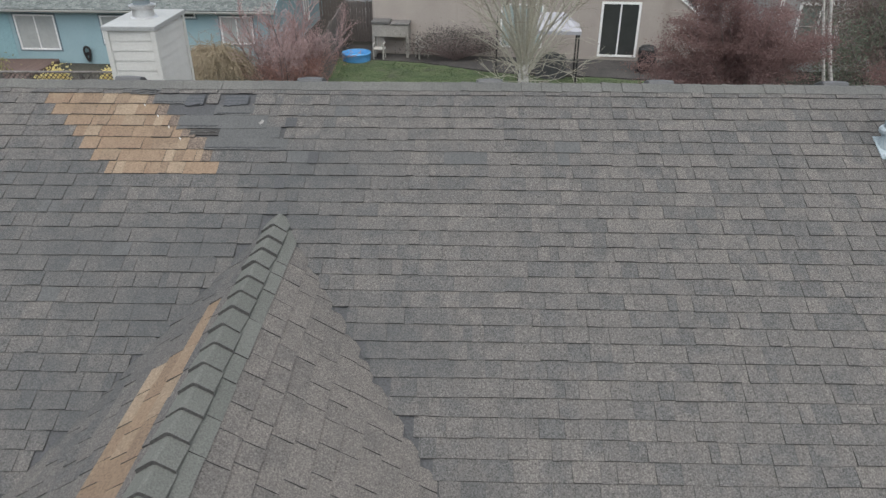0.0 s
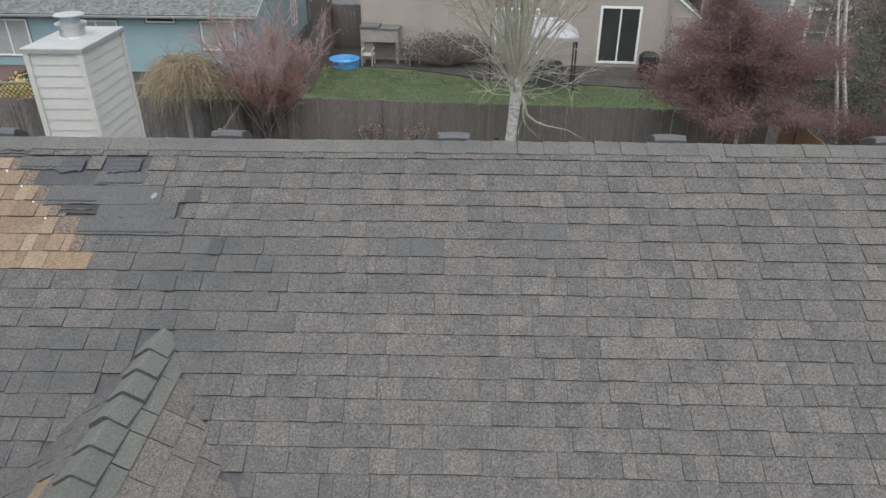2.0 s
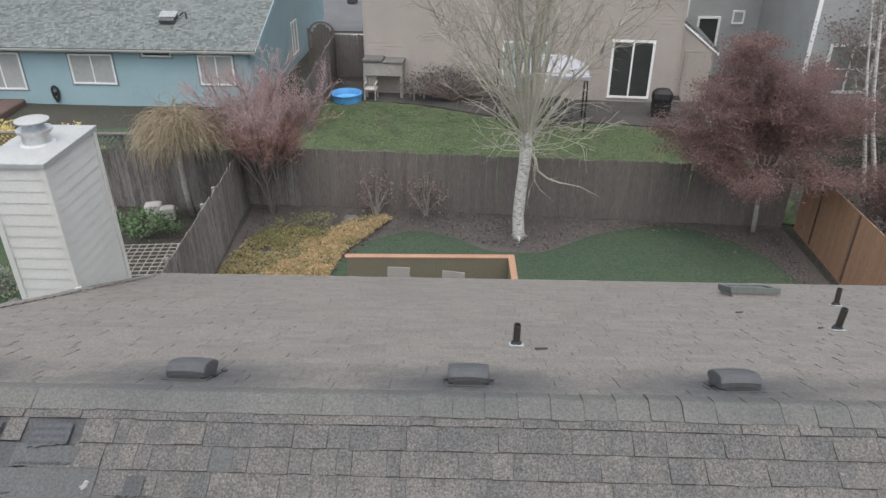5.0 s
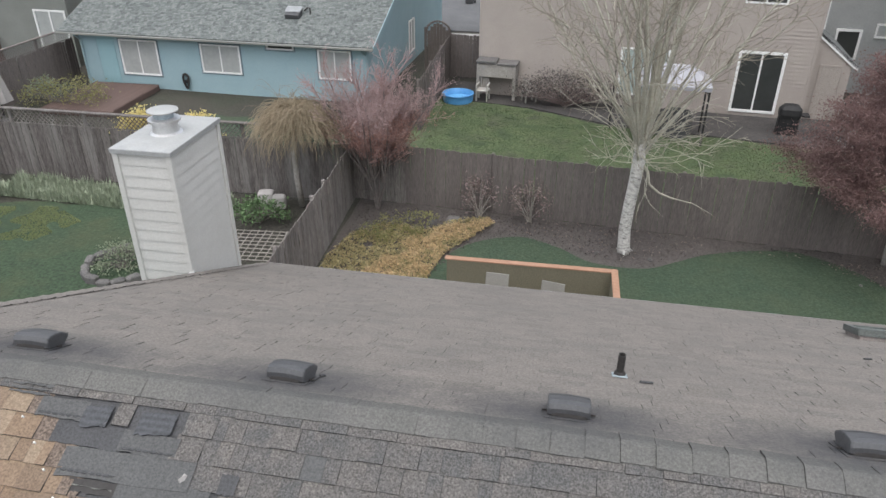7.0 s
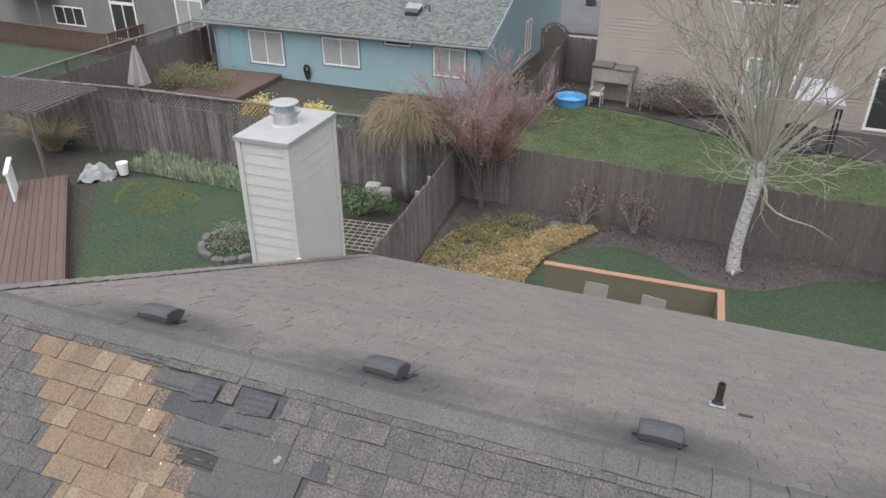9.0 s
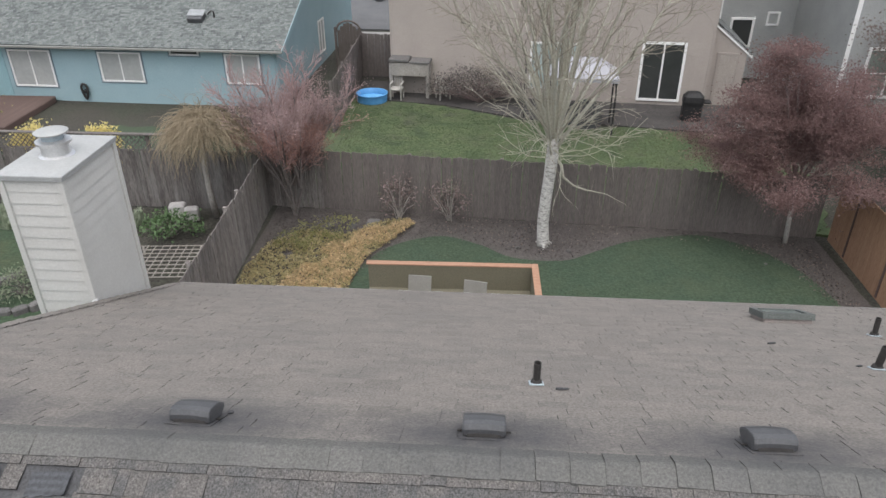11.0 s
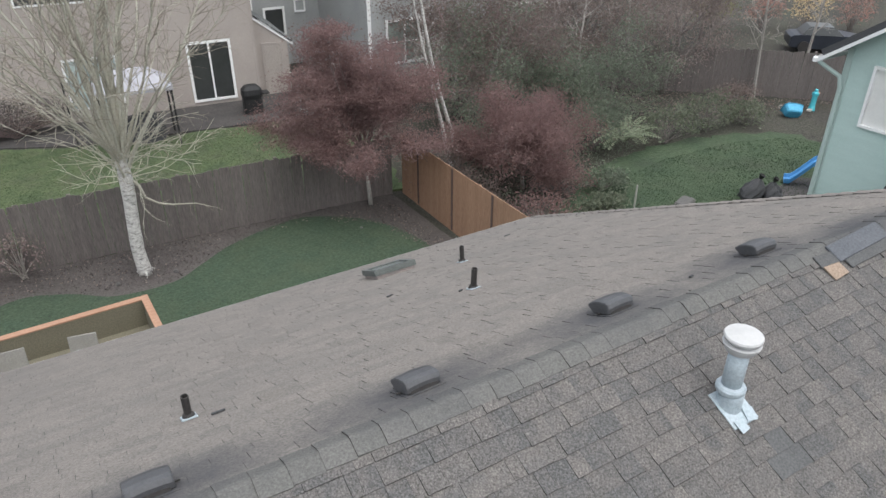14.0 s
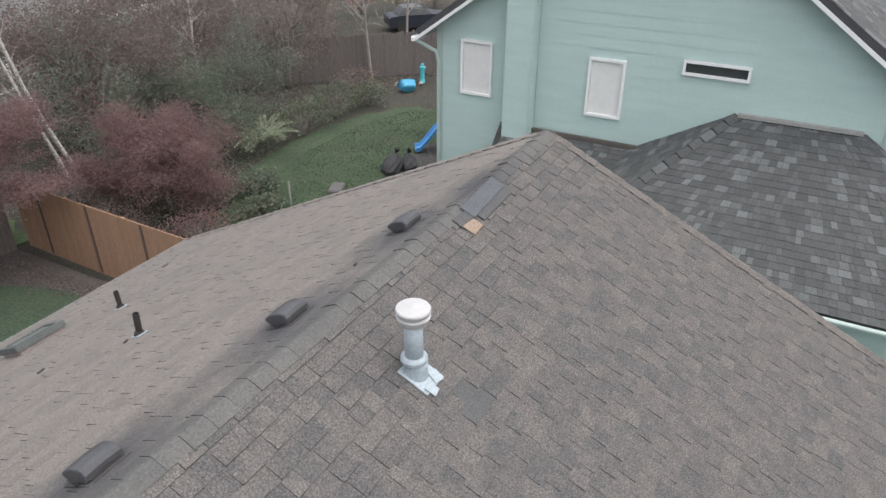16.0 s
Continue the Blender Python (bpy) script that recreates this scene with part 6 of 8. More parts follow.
# birch: white trunk, a vase of many rising limbs
def birch():
    rnd = random.Random(17)
    t = thing("birch_tree", "bare white-barked birch with a vase of rising tan limbs", "tree", at=(2.10, 18.95, 0))
    trunk = Build()
    tp_ = [Vector(p) for p in ((2.10, 18.95, -0.05), (2.08, 18.97, 0.12), (2.05, 18.99, 0.6), (2.08, 19.02, 1.2), (2.13, 19.05, 1.8), (2.16, 19.08, 2.3), (2.16, 19.1, 2.75), (2.17, 19.12, 3.35))]
    trunk.tube(tp_, [0.175, 0.155, 0.145, 0.14, 0.14, 0.15, 0.12, 0.07], 12, True)
    for a in range(3):
        d = Vector((math.cos(a * 2.1 + 0.4), math.sin(a * 2.1 + 0.4), 0))
        trunk.tube([Vector((2.10, 18.95, 0.08)) + d * 0.09, Vector((2.10, 18.95, 0.0)) + d * 0.2, Vector((2.10, 18.95, -0.05)) + d * 0.27], [0.05, 0.03, 0.012], 6)
    part("trunk", trunk, BARK_WHITE, t, "white bark with dark marks", smooth=True)
    limbs, twigs = Build(), Build()
    for i in range(30):
        az = i * 2.4 + rnd.uniform(-0.3, 0.3)
        tilt = radians((4, 9, 14, 18, 22, 27, 33, 40, 48, 57)[i % 10] + rnd.uniform(-3, 3))
        p = tp_[5].lerp(tp_[7], rnd.uniform(0.0, 1.0) * (1 - 0.6 * (i % 10) / 9)) + Vector((math.cos(az), math.sin(az), 0)) * 0.08
        d = Vector((math.cos(az) * math.sin(tilt * 0.8), math.sin(az) * math.sin(tilt * 0.8), math.cos(tilt * 0.8)))
        out = 0.04 * math.sin(tilt)
        pts = sway(p, d, 1.8, 4, rnd, 0.07, (math.cos(az) * out, math.sin(az) * out, 0.01))
        pts += sway(pts[-1], pts[-1] - pts[-2], rnd.uniform(2.6, 4.4), 7, rnd, 0.13, (math.cos(az) * 0.02, math.sin(az) * 0.02, 0.04))[1:]
        r = (0.062, 0.055, 0.05, 0.042, 0.046, 0.036, 0.030, 0.026, 0.022, 0.018)[i % 10] * rnd.uniform(0.8, 1.15)
        limbs.tube(pts, [r * (1 - 0.85 * j / 11) + 0.004 for j in range(12)], 6)
        forks = shoots(limbs, pts, 2, 2.2, 0.016, rnd, 0.15, (18, 42), 0.2, (0, 0, 0.05), 7, 4)
        for f_ in forks:
            shoots(twigs, f_, 5, 0.9, 0.009, rnd, 0.2, (20, 55), 0.2, (0, 0, 0.03), 4, 3)
        for s in shoots(twigs, pts, 8, 1.5, 0.012, rnd, 0.32, (22, 58), 0.18, (0, 0, 0.03), 6, 4):
            for q in shoots(twigs, s, 4, 0.6, 0.007, rnd, 0.2, (25, 60), 0.25, (0, 0, 0.01), 4, 3):
                shoots(twigs, q, 1, 0.22, 0.005, rnd, 0.3, (25, 60), 0.2, (0, 0, 0), 2, 3)
    for i in range(40):
        az = i * 2.4 + rnd.uniform(-0.3, 0.3)
        p = tp_[5].lerp(tp_[7], rnd.random() * 0.8) + Vector((math.cos(az), math.sin(az), 0)) * 0.1
        pts = sway(p, (math.cos(az), math.sin(az), rnd.uniform(0.0, 1.1)), rnd.uniform(0.7, 2.6), 8, rnd, 0.3, (0, 0, rnd.uniform(-0.07, 0.05)))
        limbs.tube(pts, [0.012 * (1 - 0.6 * j / 8) for j in range(9)], 4)
        for s in shoots(limbs, pts, 4, 0.9, 0.009, rnd, 0.3, (25, 70), 0.26, (0, 0, -0.02), 5, 3):
            shoots(twigs, s, 2, 0.35, 0.006, rnd, 0.2, (25, 70), 0.2, (0, 0, -0.03), 3, 3)
    low = [Vector(p) for p in ((2.2, 19.05, 2.35), (2.38, 19.0, 2.12), (2.45, 18.98, 1.82), (2.70, 18.96, 1.62), (2.98, 18.95, 1.52), (3.5, 18.94, 1.42), (4.0, 18.95, 1.15))]
    limbs.tube(low, [0.045, 0.038, 0.032, 0.028, 0.022, 0.012, 0.006], 6)
    shoots(twigs, low, 7, 0.5, 0.008, rnd, 0.5, (30, 80), 0.2, (0, 0, -0.08), 4, 3)
    part("branchwork", limbs, TWIG_TAN, t, smooth=True, kind="stuff")
    part("twig_mass", twigs, TWIG_BROWN, t, kind="stuff")


birch()


def plum():
    rnd = random.Random(23)
    base = Vector((-4.45, 20.3, 0))
    t = thing("plum_tree", "small budding plum with pink twigs and russet leaves below", "tree", at=base)
    limbs, twigs, up_ends, low_ends = Build(), Build(), [], []
    forks = [base + Vector(p) for p in ((-0.24, 0.0, 0.75), (0.05, 0.10, 0.85), (0.26, -0.05, 0.80), (-0.05, -0.12, 0.9))]
    for q in forks:
        limbs.tube([base + Vector((0, 0, -0.05)), base + (q - base) * 0.22, base + (q - base) * 0.62 + Vector((0, 0, 0.03)), q], [0.06, 0.048, 0.032, 0.026], 6)
    for i in range(28):
        az = i * 2.4 + rnd.uniform(-0.3, 0.3)
        tilt = radians(rnd.uniform(4, 46))
        d = (math.cos(az) * math.sin(tilt) + 0.05, math.sin(az) * math.sin(tilt) * 0.8, math.cos(tilt))
        pts = sway(forks[i % 4].lerp(base + Vector((0, 0, 0.8)), 0.4 * rnd.random()), d, rnd.uniform(2.0, 3.3), 7, rnd, 0.12, (0, 0, 0.09))
        limbs.tube(pts, [0.024 * (1 - 0.85 * j / 7) + 0.004 for j in range(8)], 5)
        for s in shoots(twigs, pts, 17, 1.0, 0.013, rnd, 0.25, (18, 52), 0.07, (0, 0, 0.08), 4, 3):
            (up_ends if s[-1].z > 2.7 else low_ends).append(s)
            for q in shoots(twigs, s, 5, 0.48, 0.009, rnd, 0.2, (18, 48), 0.08, (0, 0, 0.08), 3, 3):
                (up_ends if q[-1].z > 2.7 else low_ends).append(q)
    part("branchwork", limbs, BARK_DARK, t, kind="stuff")
    part("twig_mass", twigs, TWIG_RED, t, kind="stuff")
    buds, leaves = Build(), Build()
    for s in up_ends:
        leaf_cloud(buds, s[1:], 4, 0.03, 0.017, rnd, 1.0)
    leaf_cloud(buds, [rnd.choice(up_ends)[-1] for _ in range(60)], 10, 0.10, 0.02, rnd, 1.0)
    for s in low_ends:
        leaf_cloud(leaves, s[1:], 4, 0.06, 0.026, rnd, 1.0)
    part("blossom", buds, LEAF_PINK, t, kind="stuff")
    part("foliage", leaves, LEAF_RED, t, kind="stuff")


plum()


def weeping():
    rnd = random.Random(29)
    base = Vector((-6.55, 20.1, 0))
    t = thing("weeping_tree", "small weeping tree with a mop of golden-tan hanging twigs", "tree", at=base)
    top_ = base + Vector((0.15, -0.3, 2.35))
    part("trunk", Build().tube([base, base + Vector((-0.05, -0.05, 0.8)), base + Vector((0.0, -0.2, 1.6)), top_], [0.10, 0.085, 0.08, 0.07], 8, True), BARK_PALE, t, smooth=True)
    limbs, twigs = Build(), Build()
    for i in range(34):
        az = i * 2.4 + rnd.uniform(-0.3, 0.3)
        reach = rnd.uniform(0.3, 0.74)
        d = Vector((math.cos(az), math.sin(az), 0))
        arch = smooth_line([top_, top_ + d * reach * 0.4 + Vector((0, 0, 0.40 + 0.25 * rnd.random())), top_ + d * reach * 0.85 + Vector((0, 0, 0.38)), top_ + d * (reach + 0.12) + Vector((0, 0, 0.05))], 4)
        arch = [Vector(p) for p in arch]
        limbs.tube(arch, [0.022 * (1 - 0.6 * j / (len(arch) - 1)) for j in range(len(arch))], 4)
        for k in range(58):
            f = rnd.uniform(0.1, 1) * (len(arch) - 1)
            j = min(int(f), len(arch) - 2)
            p = arch[j].lerp(arch[j + 1], f - j) + Vector((rnd.uniform(-0.08, 0.08), rnd.uniform(-0.08, 0.08), 0.02))
            o = Vector((d.x + rnd.uniform(-0.7, 0.7), d.y + rnd.uniform(-0.7, 0.7), 0.7))
            pts = sway(p, o, rnd.uniform(0.4, 1.25), 6, rnd, 0.42, (0, 0, -0.46))
            twigs.tube(pts, [0.008 * (1 - 0.75 * q / 6) for q in range(7)], 3)
    part("branchwork", limbs, TWIG_GOLD, t, kind="stuff")
    part("hanging_mop", twigs, TWIG_GOLD, t, kind="stuff")


weeping()


def leafy_tree(name, label, base, height, spread_, leaf, seed, limbs_n=9, trunk_h=0.9, trunk_r=0.07, bark=BARK_PALE, leaf_size=0.05, per=16, reach=0.20, flat_top=0.6, subs=7, twig=TWIG_RED, stems=1, lean=0.0, tilts=(15, 72), lowest=0.0, rise=0.0, depth=1.0, tuft=None, category="tree"):
    """A tree whose crown is clumps of small leaves on real limbs."""
    rnd = random.Random(seed)
    base = Vector(base)
    t = thing(name, label, category, at=base)
    tr, twigs, ends = Build(), Build(), []
    for s in range(stems):
        foot = base + Vector((rnd.uniform(-0.12, 0.12), rnd.uniform(-0.1, 0.1), -0.05)) * (stems > 1)
        tip = foot + Vector((lean + rnd.uniform(-0.12, 0.12), rnd.uniform(-0.1, 0.1), trunk_h))
        tr.tube([foot, foot.lerp(tip, 0.5) + Vector((rnd.uniform(-0.05, 0.05), 0.03, 0)), tip], [trunk_r * 1.2, trunk_r, trunk_r * 0.9], 8, True)
        for i in range(limbs_n):
            az = i * 2.4 + rnd.uniform(-0.4, 0.4)
            tilt = radians(rnd.uniform(*tilts))
            ln = (height - trunk_h) * (math.cos(tilt) + 0.15) + spread_ * math.sin(tilt)
            ln *= rnd.uniform(0.75, 1.0) * 0.85
            d = (math.cos(az) * math.sin(tilt), math.sin(az) * math.sin(tilt) * depth, math.cos(tilt))
            pts = sway(tip, d, ln, 6, rnd, 0.12, (0, 0, 0.02))
            twigs.tube(pts, [trunk_r * 0.5 * (1 - 0.85 * j / 6) + 0.004 for j in range(7)], 5)
            for q in shoots(twigs, pts, subs, ln * 0.42, 0.012, rnd, 0.3, (30, 75), 0.2, (0, 0, 0.0), 4, 3):
                ends += q[1:]
            ends += pts[3:]
    if tuft:
        for k in range(3):
            pts = sway(tip, Vector(tuft) - tip + Vector((0.35 * (k - 1), 0, 0.1 * k)), (Vector(tuft) - tip).length, 7, rnd, 0.05, (0, 0, 0))
            twigs.tube(pts, [trunk_r * 0.5 * (1 - 0.85 * j / 7) + 0.004 for j in range(8)], 5)
            for q in shoots(twigs, pts, 7, 0.55, 0.010, rnd, 0.78, (40, 80), 0.2, (0, 0, 0.0), 4, 3):
                ends += q[2:]
    part("trunk", tr, bark, t, smooth=True)
    part("branchwork", twigs, twig, t, kind="stuff")
    b = Build()
    keep = [e for e in ends if noise.noise(e * 1.3 + Vector((seed, 0, 0))) > -0.28 and e.z > lowest + rise * max(0, e.x - base.x) + 0.5 * noise.noise(e * 0.9)]
    leaf_cloud(b, keep, per, reach, leaf_size, rnd, flat_top)
    part("foliage", b, leaf, t, kind="stuff")
    return t


leafy_tree("maple_tree", "dense dark maroon Japanese maple over the mulch bed", (8.15, 19.30, 0), 3.5, 2.75, LEAF_MAROON, 41, limbs_n=22, trunk_h=1.5, trunk_r=0.055, bark=BARK_SILVER, leaf_size=0.028, per=130, reach=0.20, subs=11, lean=0.02, lowest=1.85, rise=0.38, depth=0.65, tuft=(7.2, 19.5, 4.75), tilts=(12, 84), twig=TWIG_DARK, flat_top=0.3)
leafy_tree("maple_tree", "dark red maple behind the orange cedar fence", (12.35, 17.9, 0), 2.75, 1.5, LEAF_MAROON, 43, limbs_n=14, trunk_h=0.45, trunk_r=0.06, leaf_size=0.028, per=130, reach=0.22, subs=9, twig=TWIG_DARK)
leafy_tree("maple_tree", "dark reddish tree in the overgrown corner", (15.3, 24.2, 0), 4.6, 1.9, LEAF_UMBER, 47, limbs_n=14, trunk_h=1.0, leaf_size=0.04, per=32, reach=0.26, subs=9)
EVERGREEN, WITHERED, REDDISH = "dark evergreen tree in the scrub", "withered brown tree in the scrub", "bare umber-brown twiggy tree in the scrub"
for i, (x, y, h, s, mat, lab) in enumerate((
        (13.7, 22.0, 4.4, 1.35, LEAF_GREEN, EVERGREEN), (17.4, 24.6, 5.0, 2.0, LEAF_UMBER, REDDISH), (16.0, 20.4, 2.5, 1.2, LEAF_GREEN, EVERGREEN),
        (18.3, 20.8, 3.4, 1.5, LEAF_GREEN, EVERGREEN), (14.6, 25.8, 5.4, 2.0, LEAF_UMBER, REDDISH), (20.4, 24.6, 5.2, 2.2, LEAF_UMBER, REDDISH), (15.0, 22.6, 4.8, 1.9, LEAF_UMBER, REDDISH),
        (22.6, 22.0, 3.8, 1.8, LEAF_BROWN, WITHERED), (23.6, 28.0, 5.4, 2.6, LEAF_UMBER, REDDISH), (27.6, 25.6, 4.4, 2.2, LEAF_BROWN, WITHERED), (31.0, 27.2, 4.5, 2.6, LEAF_UMBER, REDDISH),
        (17.5, 29.0, 5.8, 2.6, LEAF_UMBER, REDDISH), (26.0, 31.5, 5.5, 3.0, LEAF_BROWN, WITHERED), (20.6, 30.5, 5.8, 2.6, LEAF_UMBER, REDDISH))):
    leafy_tree("scrub_tree", lab, (x, y, 0), h, s, mat, 60 + i, limbs_n=13, trunk_h=0.5 if h < 3.7 else 0.9, trunk_r=0.08, bark=BARK_DARK, leaf_size=0.045, per=12 if mat is LEAF_BROWN else 24, reach=0.28, subs=8, twig=BARK_DARK)


def shrub(name, label, at, radii, leaf, seed, n=60, per=14, size=0.05, reach=0.10, stems=True, twig=BARK_DARK, category="shrub", group=""):
    rnd = random.Random(seed)
    c = Vector(at)
    t = thing(name, label, category, at=c, group=group)
    spots, st = [], Build()
    for i in range(n):
        u, az = rnd.uniform(-0.2, 1), rnd.uniform(0, 6.28)
        k = math.sqrt(max(0, 1 - u * u)) * rnd.uniform(0.55, 1.02)
        p = c + Vector((math.cos(az) * k * radii[0], math.sin(az) * k * radii[1], max(0.04, (0.45 + 0.55 * u) * radii[2] * rnd.uniform(0.8, 1.05))))
        spots.append(p)
        if stems and i % 2 == 0:
            pts = [c + Vector((rnd.uniform(-0.08, 0.08), rnd.uniform(-0.08, 0.08), 0)), c.lerp(p, 0.5) + Vector((0, 0, 0.06)), p]
            st.tube(pts, [0.012, 0.009, 0.004], 3)
    if stems:
        part("stem_mass", st, twig, t, kind="stuff")
    b = Build()
    leaf_cloud(b, spots, per, reach, size, rnd, 0.8)
    part("foliage", b, leaf, t, kind="stuff")
    return t


for i, (x, y, rx_, ry_, rz_, mat, lab) in enumerate((
        (18.6, 18.2, 1.3, 0.8, 1.2, LEAF_HEDGE, "grey-green laurel bush beside the long grass"), (20.6, 18.3, 1.4, 0.8, 1.3, LEAF_HEDGE, "grey-green laurel bush beside the long grass"),
        (22.3, 18.0, 1.0, 0.7, 0.7, LEAF_HEDGE, "grey-green laurel bush beside the long grass"), (14.4, 18.9, 1.1, 0.9, 1.3, LEAF_GREEN, "dark green bush in the overgrown corner"),
        (16.0, 18.9, 1.0, 0.8, 1.5, LEAF_GREEN, "dark green bush in the overgrown corner"), (13.2, 15.5, 0.9, 0.35, 0.45, LEAF_HEDGE, "low grey-green bush at the lawn's edge"),
        (14.3, 16.6, 0.8, 0.6, 0.5, LEAF_GREEN, "low dark green bush at the lawn's edge"), (24.0, 19.6, 1.2, 0.7, 0.6, LEAF_BROWN, "low withered bush before the fence"), (12.5, 20.4, 1.2, 0.9, 1.2, LEAF_GREEN, "dark green bush in the overgrown corner"))):
    shrub("bush", lab, (x, y, 0), (rx_, ry_, rz_), mat, 80 + i, n=70, per=12, size=0.06, reach=0.14, group="bushes round the east lawn")

for i, (x, y, rx_, ry_, rz_, mat, lab) in enumerate((
        (10.2, 17.4, 0.9, 1.0, 1.1, LEAF_UMBER, "bare brown brush behind the cedar fence"), (11.0, 15.6, 1.0, 0.9, 0.9, LEAF_MAROON, "dark red brush behind the cedar fence"), (12.9, 16.9, 1.0, 0.8, 0.9, LEAF_MAROON, "dark red brush behind the cedar fence"),
        (10.4, 19.2, 1.0, 0.9, 1.3, LEAF_UMBER, "bare brown brush behind the cedar fence"), (13.4, 19.2, 1.2, 0.9, 1.5, LEAF_UMBER, "bare brown brush behind the cedar fence"), (11.6, 14.2, 0.9, 0.7, 0.6, LEAF_UMBER, "bare brown brush behind the cedar fence"))):
    shrub("brush", lab, (x, y, 0), (rx_, ry_, rz_), mat, 120 + i, n=110, per=16, size=0.036, reach=0.16, group="brush behind the cedar fence")

rnd = random.Random(5)
fr_t = thing("frond_shrub", "pale arching frond shrub in the overgrown corner", "shrub", at=(16.7, 18.3, 0))
fb = Build()
for i in range(17):
    az = i * 2.4
    pts = sway((16.7, 18.3, 0.4), (math.cos(az), math.sin(az) * 0.8, 1.0), rnd.uniform(1.0, 1.6), 7, rnd, 0.06, (0, 0, -0.16))
    fb.tube(pts, [0.014 * (1 - 0.7 * j / 7) for j in range(8)], 3)
    for j in range(2, 8):
        d = (pts[j] - pts[j - 1]).normalized()
        s = d.cross(Vector((0, 0, 1))).normalized()
        for sg_ in (-1, 1):
            for e in (0, 0.5):
                p = pts[j].lerp(pts[j - 1], e)
                fb.add([p, p + s * sg_ * 0.13 + d * 0.06 - Vector((0, 0, 0.03)), p + s * sg_ * 0.08 + d * 0.12], [(0, 1, 2)])
part("frond_mass", fb, LEAF_LIGHT, fr_t, kind="stuff")

# thin second birch with a leaning white stem, and pale bare trees far off
rnd = random.Random(77)
b2t = thing("young_birch", "slender leaning white birch behind the cedar fence", "tree", at=(11.6, 20.5, 0))
stem = Build()
for ln_ in ([(11.58, 20.5, -0.05), (11.48, 20.5, 0.12), (11.32, 20.5, 1.0), (11.14, 20.5, 1.68), (10.83, 20.5, 2.81), (10.55, 20.5, 3.95), (10.2, 20.5, 5.6)],
            [(11.78, 20.45, -0.05), (11.70, 20.45, 0.6), (11.47, 20.45, 1.3), (11.14, 20.45, 2.3), (10.84, 20.45, 3.4), (10.48, 20.45, 5.2)]):
    stem.tube(ln_, [0.085, 0.075, 0.065, 0.055, 0.045, 0.032, 0.015][:len(ln_)], 8)
part("stem", stem, BARK_WHITE, b2t, smooth=True)
tw = Build()
for ln_ in ([Vector((10.83, 20.5, 2.81)), Vector((10.55, 20.5, 3.95)), Vector((10.2, 20.5, 5.6))], [Vector((11.14, 20.45, 2.3)), Vector((10.84, 20.45, 3.4)), Vector((10.48, 20.45, 5.2))]):
    for s in shoots(tw, ln_, 16, 1.1, 0.012, rnd, 0.0, (30, 75), 0.2, (0, 0, 0.02), 5, 3):
        shoots(tw, s, 4, 0.4, 0.005, rnd, 0.2, (30, 70), 0.2, (0, 0, 0), 3, 3)
part("twig_mass", tw, BARK_PALE, b2t, kind="stuff")
for i, (x, y, h) in enumerate(((25.2, 19.7, 5.5), (24.2, 25.4, 4.5), (18.9, 23.0, 4.5), (29.5, 20.5, 5.0))):
    rnd = random.Random(90 + i)
    bt = thing("bare_tree", "thin bare pale-barked tree in the scrub", "tree", at=(x, y, 0), group="bare trees")
    tr, tw = Build(), Build()
    pts = sway((x, y, -0.05), (rnd.uniform(-0.1, 0.1), 0, 1), h, 8, rnd, 0.08, (0, 0, 0.02))
    tr.tube(pts, [0.07 * (1 - 0.85 * j / 8) + 0.004 for j in range(9)], 6)
    for s in shoots(tw, pts, 14, 1.5, 0.02, rnd, 0.3, (30, 75), 0.16, (0, 0, 0.02), 5, 4):
        for q in shoots(tw, s, 5, 0.7, 0.010, rnd, 0.2, (30, 70), 0.2, (0, 0, 0), 4, 3):
            shoots(tw, q, 3, 0.3, 0.006, rnd, 0.2, (30, 70), 0.2, (0, 0, 0), 3, 3)
    part("trunk", tr, BARK_PALE, bt)
    part("twig_mass", tw, BARK_PALE, bt, kind="stuff")

# shrubs in the yards
shrub("withered_shrub", "withered brownish shrub before the dark fence", (-1.65, 20.25, 0), (0.5, 0.3, 1.3), LEAF_ROSE, 101, 40, 16, 0.034, 0.11, twig=BARK_PALE, group="shrubs before the fence")
shrub("withered_shrub", "withered pale shrub before the dark fence", (-0.3, 20.15, 0), (0.6, 0.3, 1.05), LEAF_ROSE, 102, 44, 16, 0.034, 0.11, twig=BARK_PALE, group="shrubs before the fence")
shrub("green_bush", "fresh green bush beside the board fence", (-7.35, 18.95, 0), (0.8, 0.55, 0.6), surface("fresh_green_leaf", [(0.07, 0.12, 0.05), (0.11, 0.17, 0.08)], rough=0.75, bump=0, pieces=0.7), 103, 70, 14, 0.05, 0.10)
shrub("olive_bush", "sprawling olive bush before the blue house", (-18.3, 27.0, 0), (1.9, 1.2, 1.0), LEAF_OLIVE, 104, 120, 12, 0.05, 0.14)
shrub("olive_bush", "pale withered bush at the far fence", (-19.35, 27.4, 0), (0.85, 0.7, 0.9), LEAF_LIGHT, 105, 50, 12, 0.05, 0.12)
shrub("yellow_bush", "bright yellow flowering bush behind the lattice", (-12.1, 21.7, 0), (0.75, 0.45, 1.95), LEAF_BRIGHT, 106, 150, 20, 0.055, 0.11, group="yellow bushes")
shrub("yellow_bush", "bright yellow flowering bush behind the lattice", (-10.1, 21.6, 0), (0.7, 0.45, 1.92), LEAF_BRIGHT, 107, 150, 20, 0.055, 0.11, group="yellow bushes")
shrub("rockery_bush", "grey-brown tuft of perennials in a stone ring", (-9.6, 16.2, 0), (0.6, 0.6, 0.55), LEAF_LIGHT, 108, 60, 12, 0.04, 0.10)
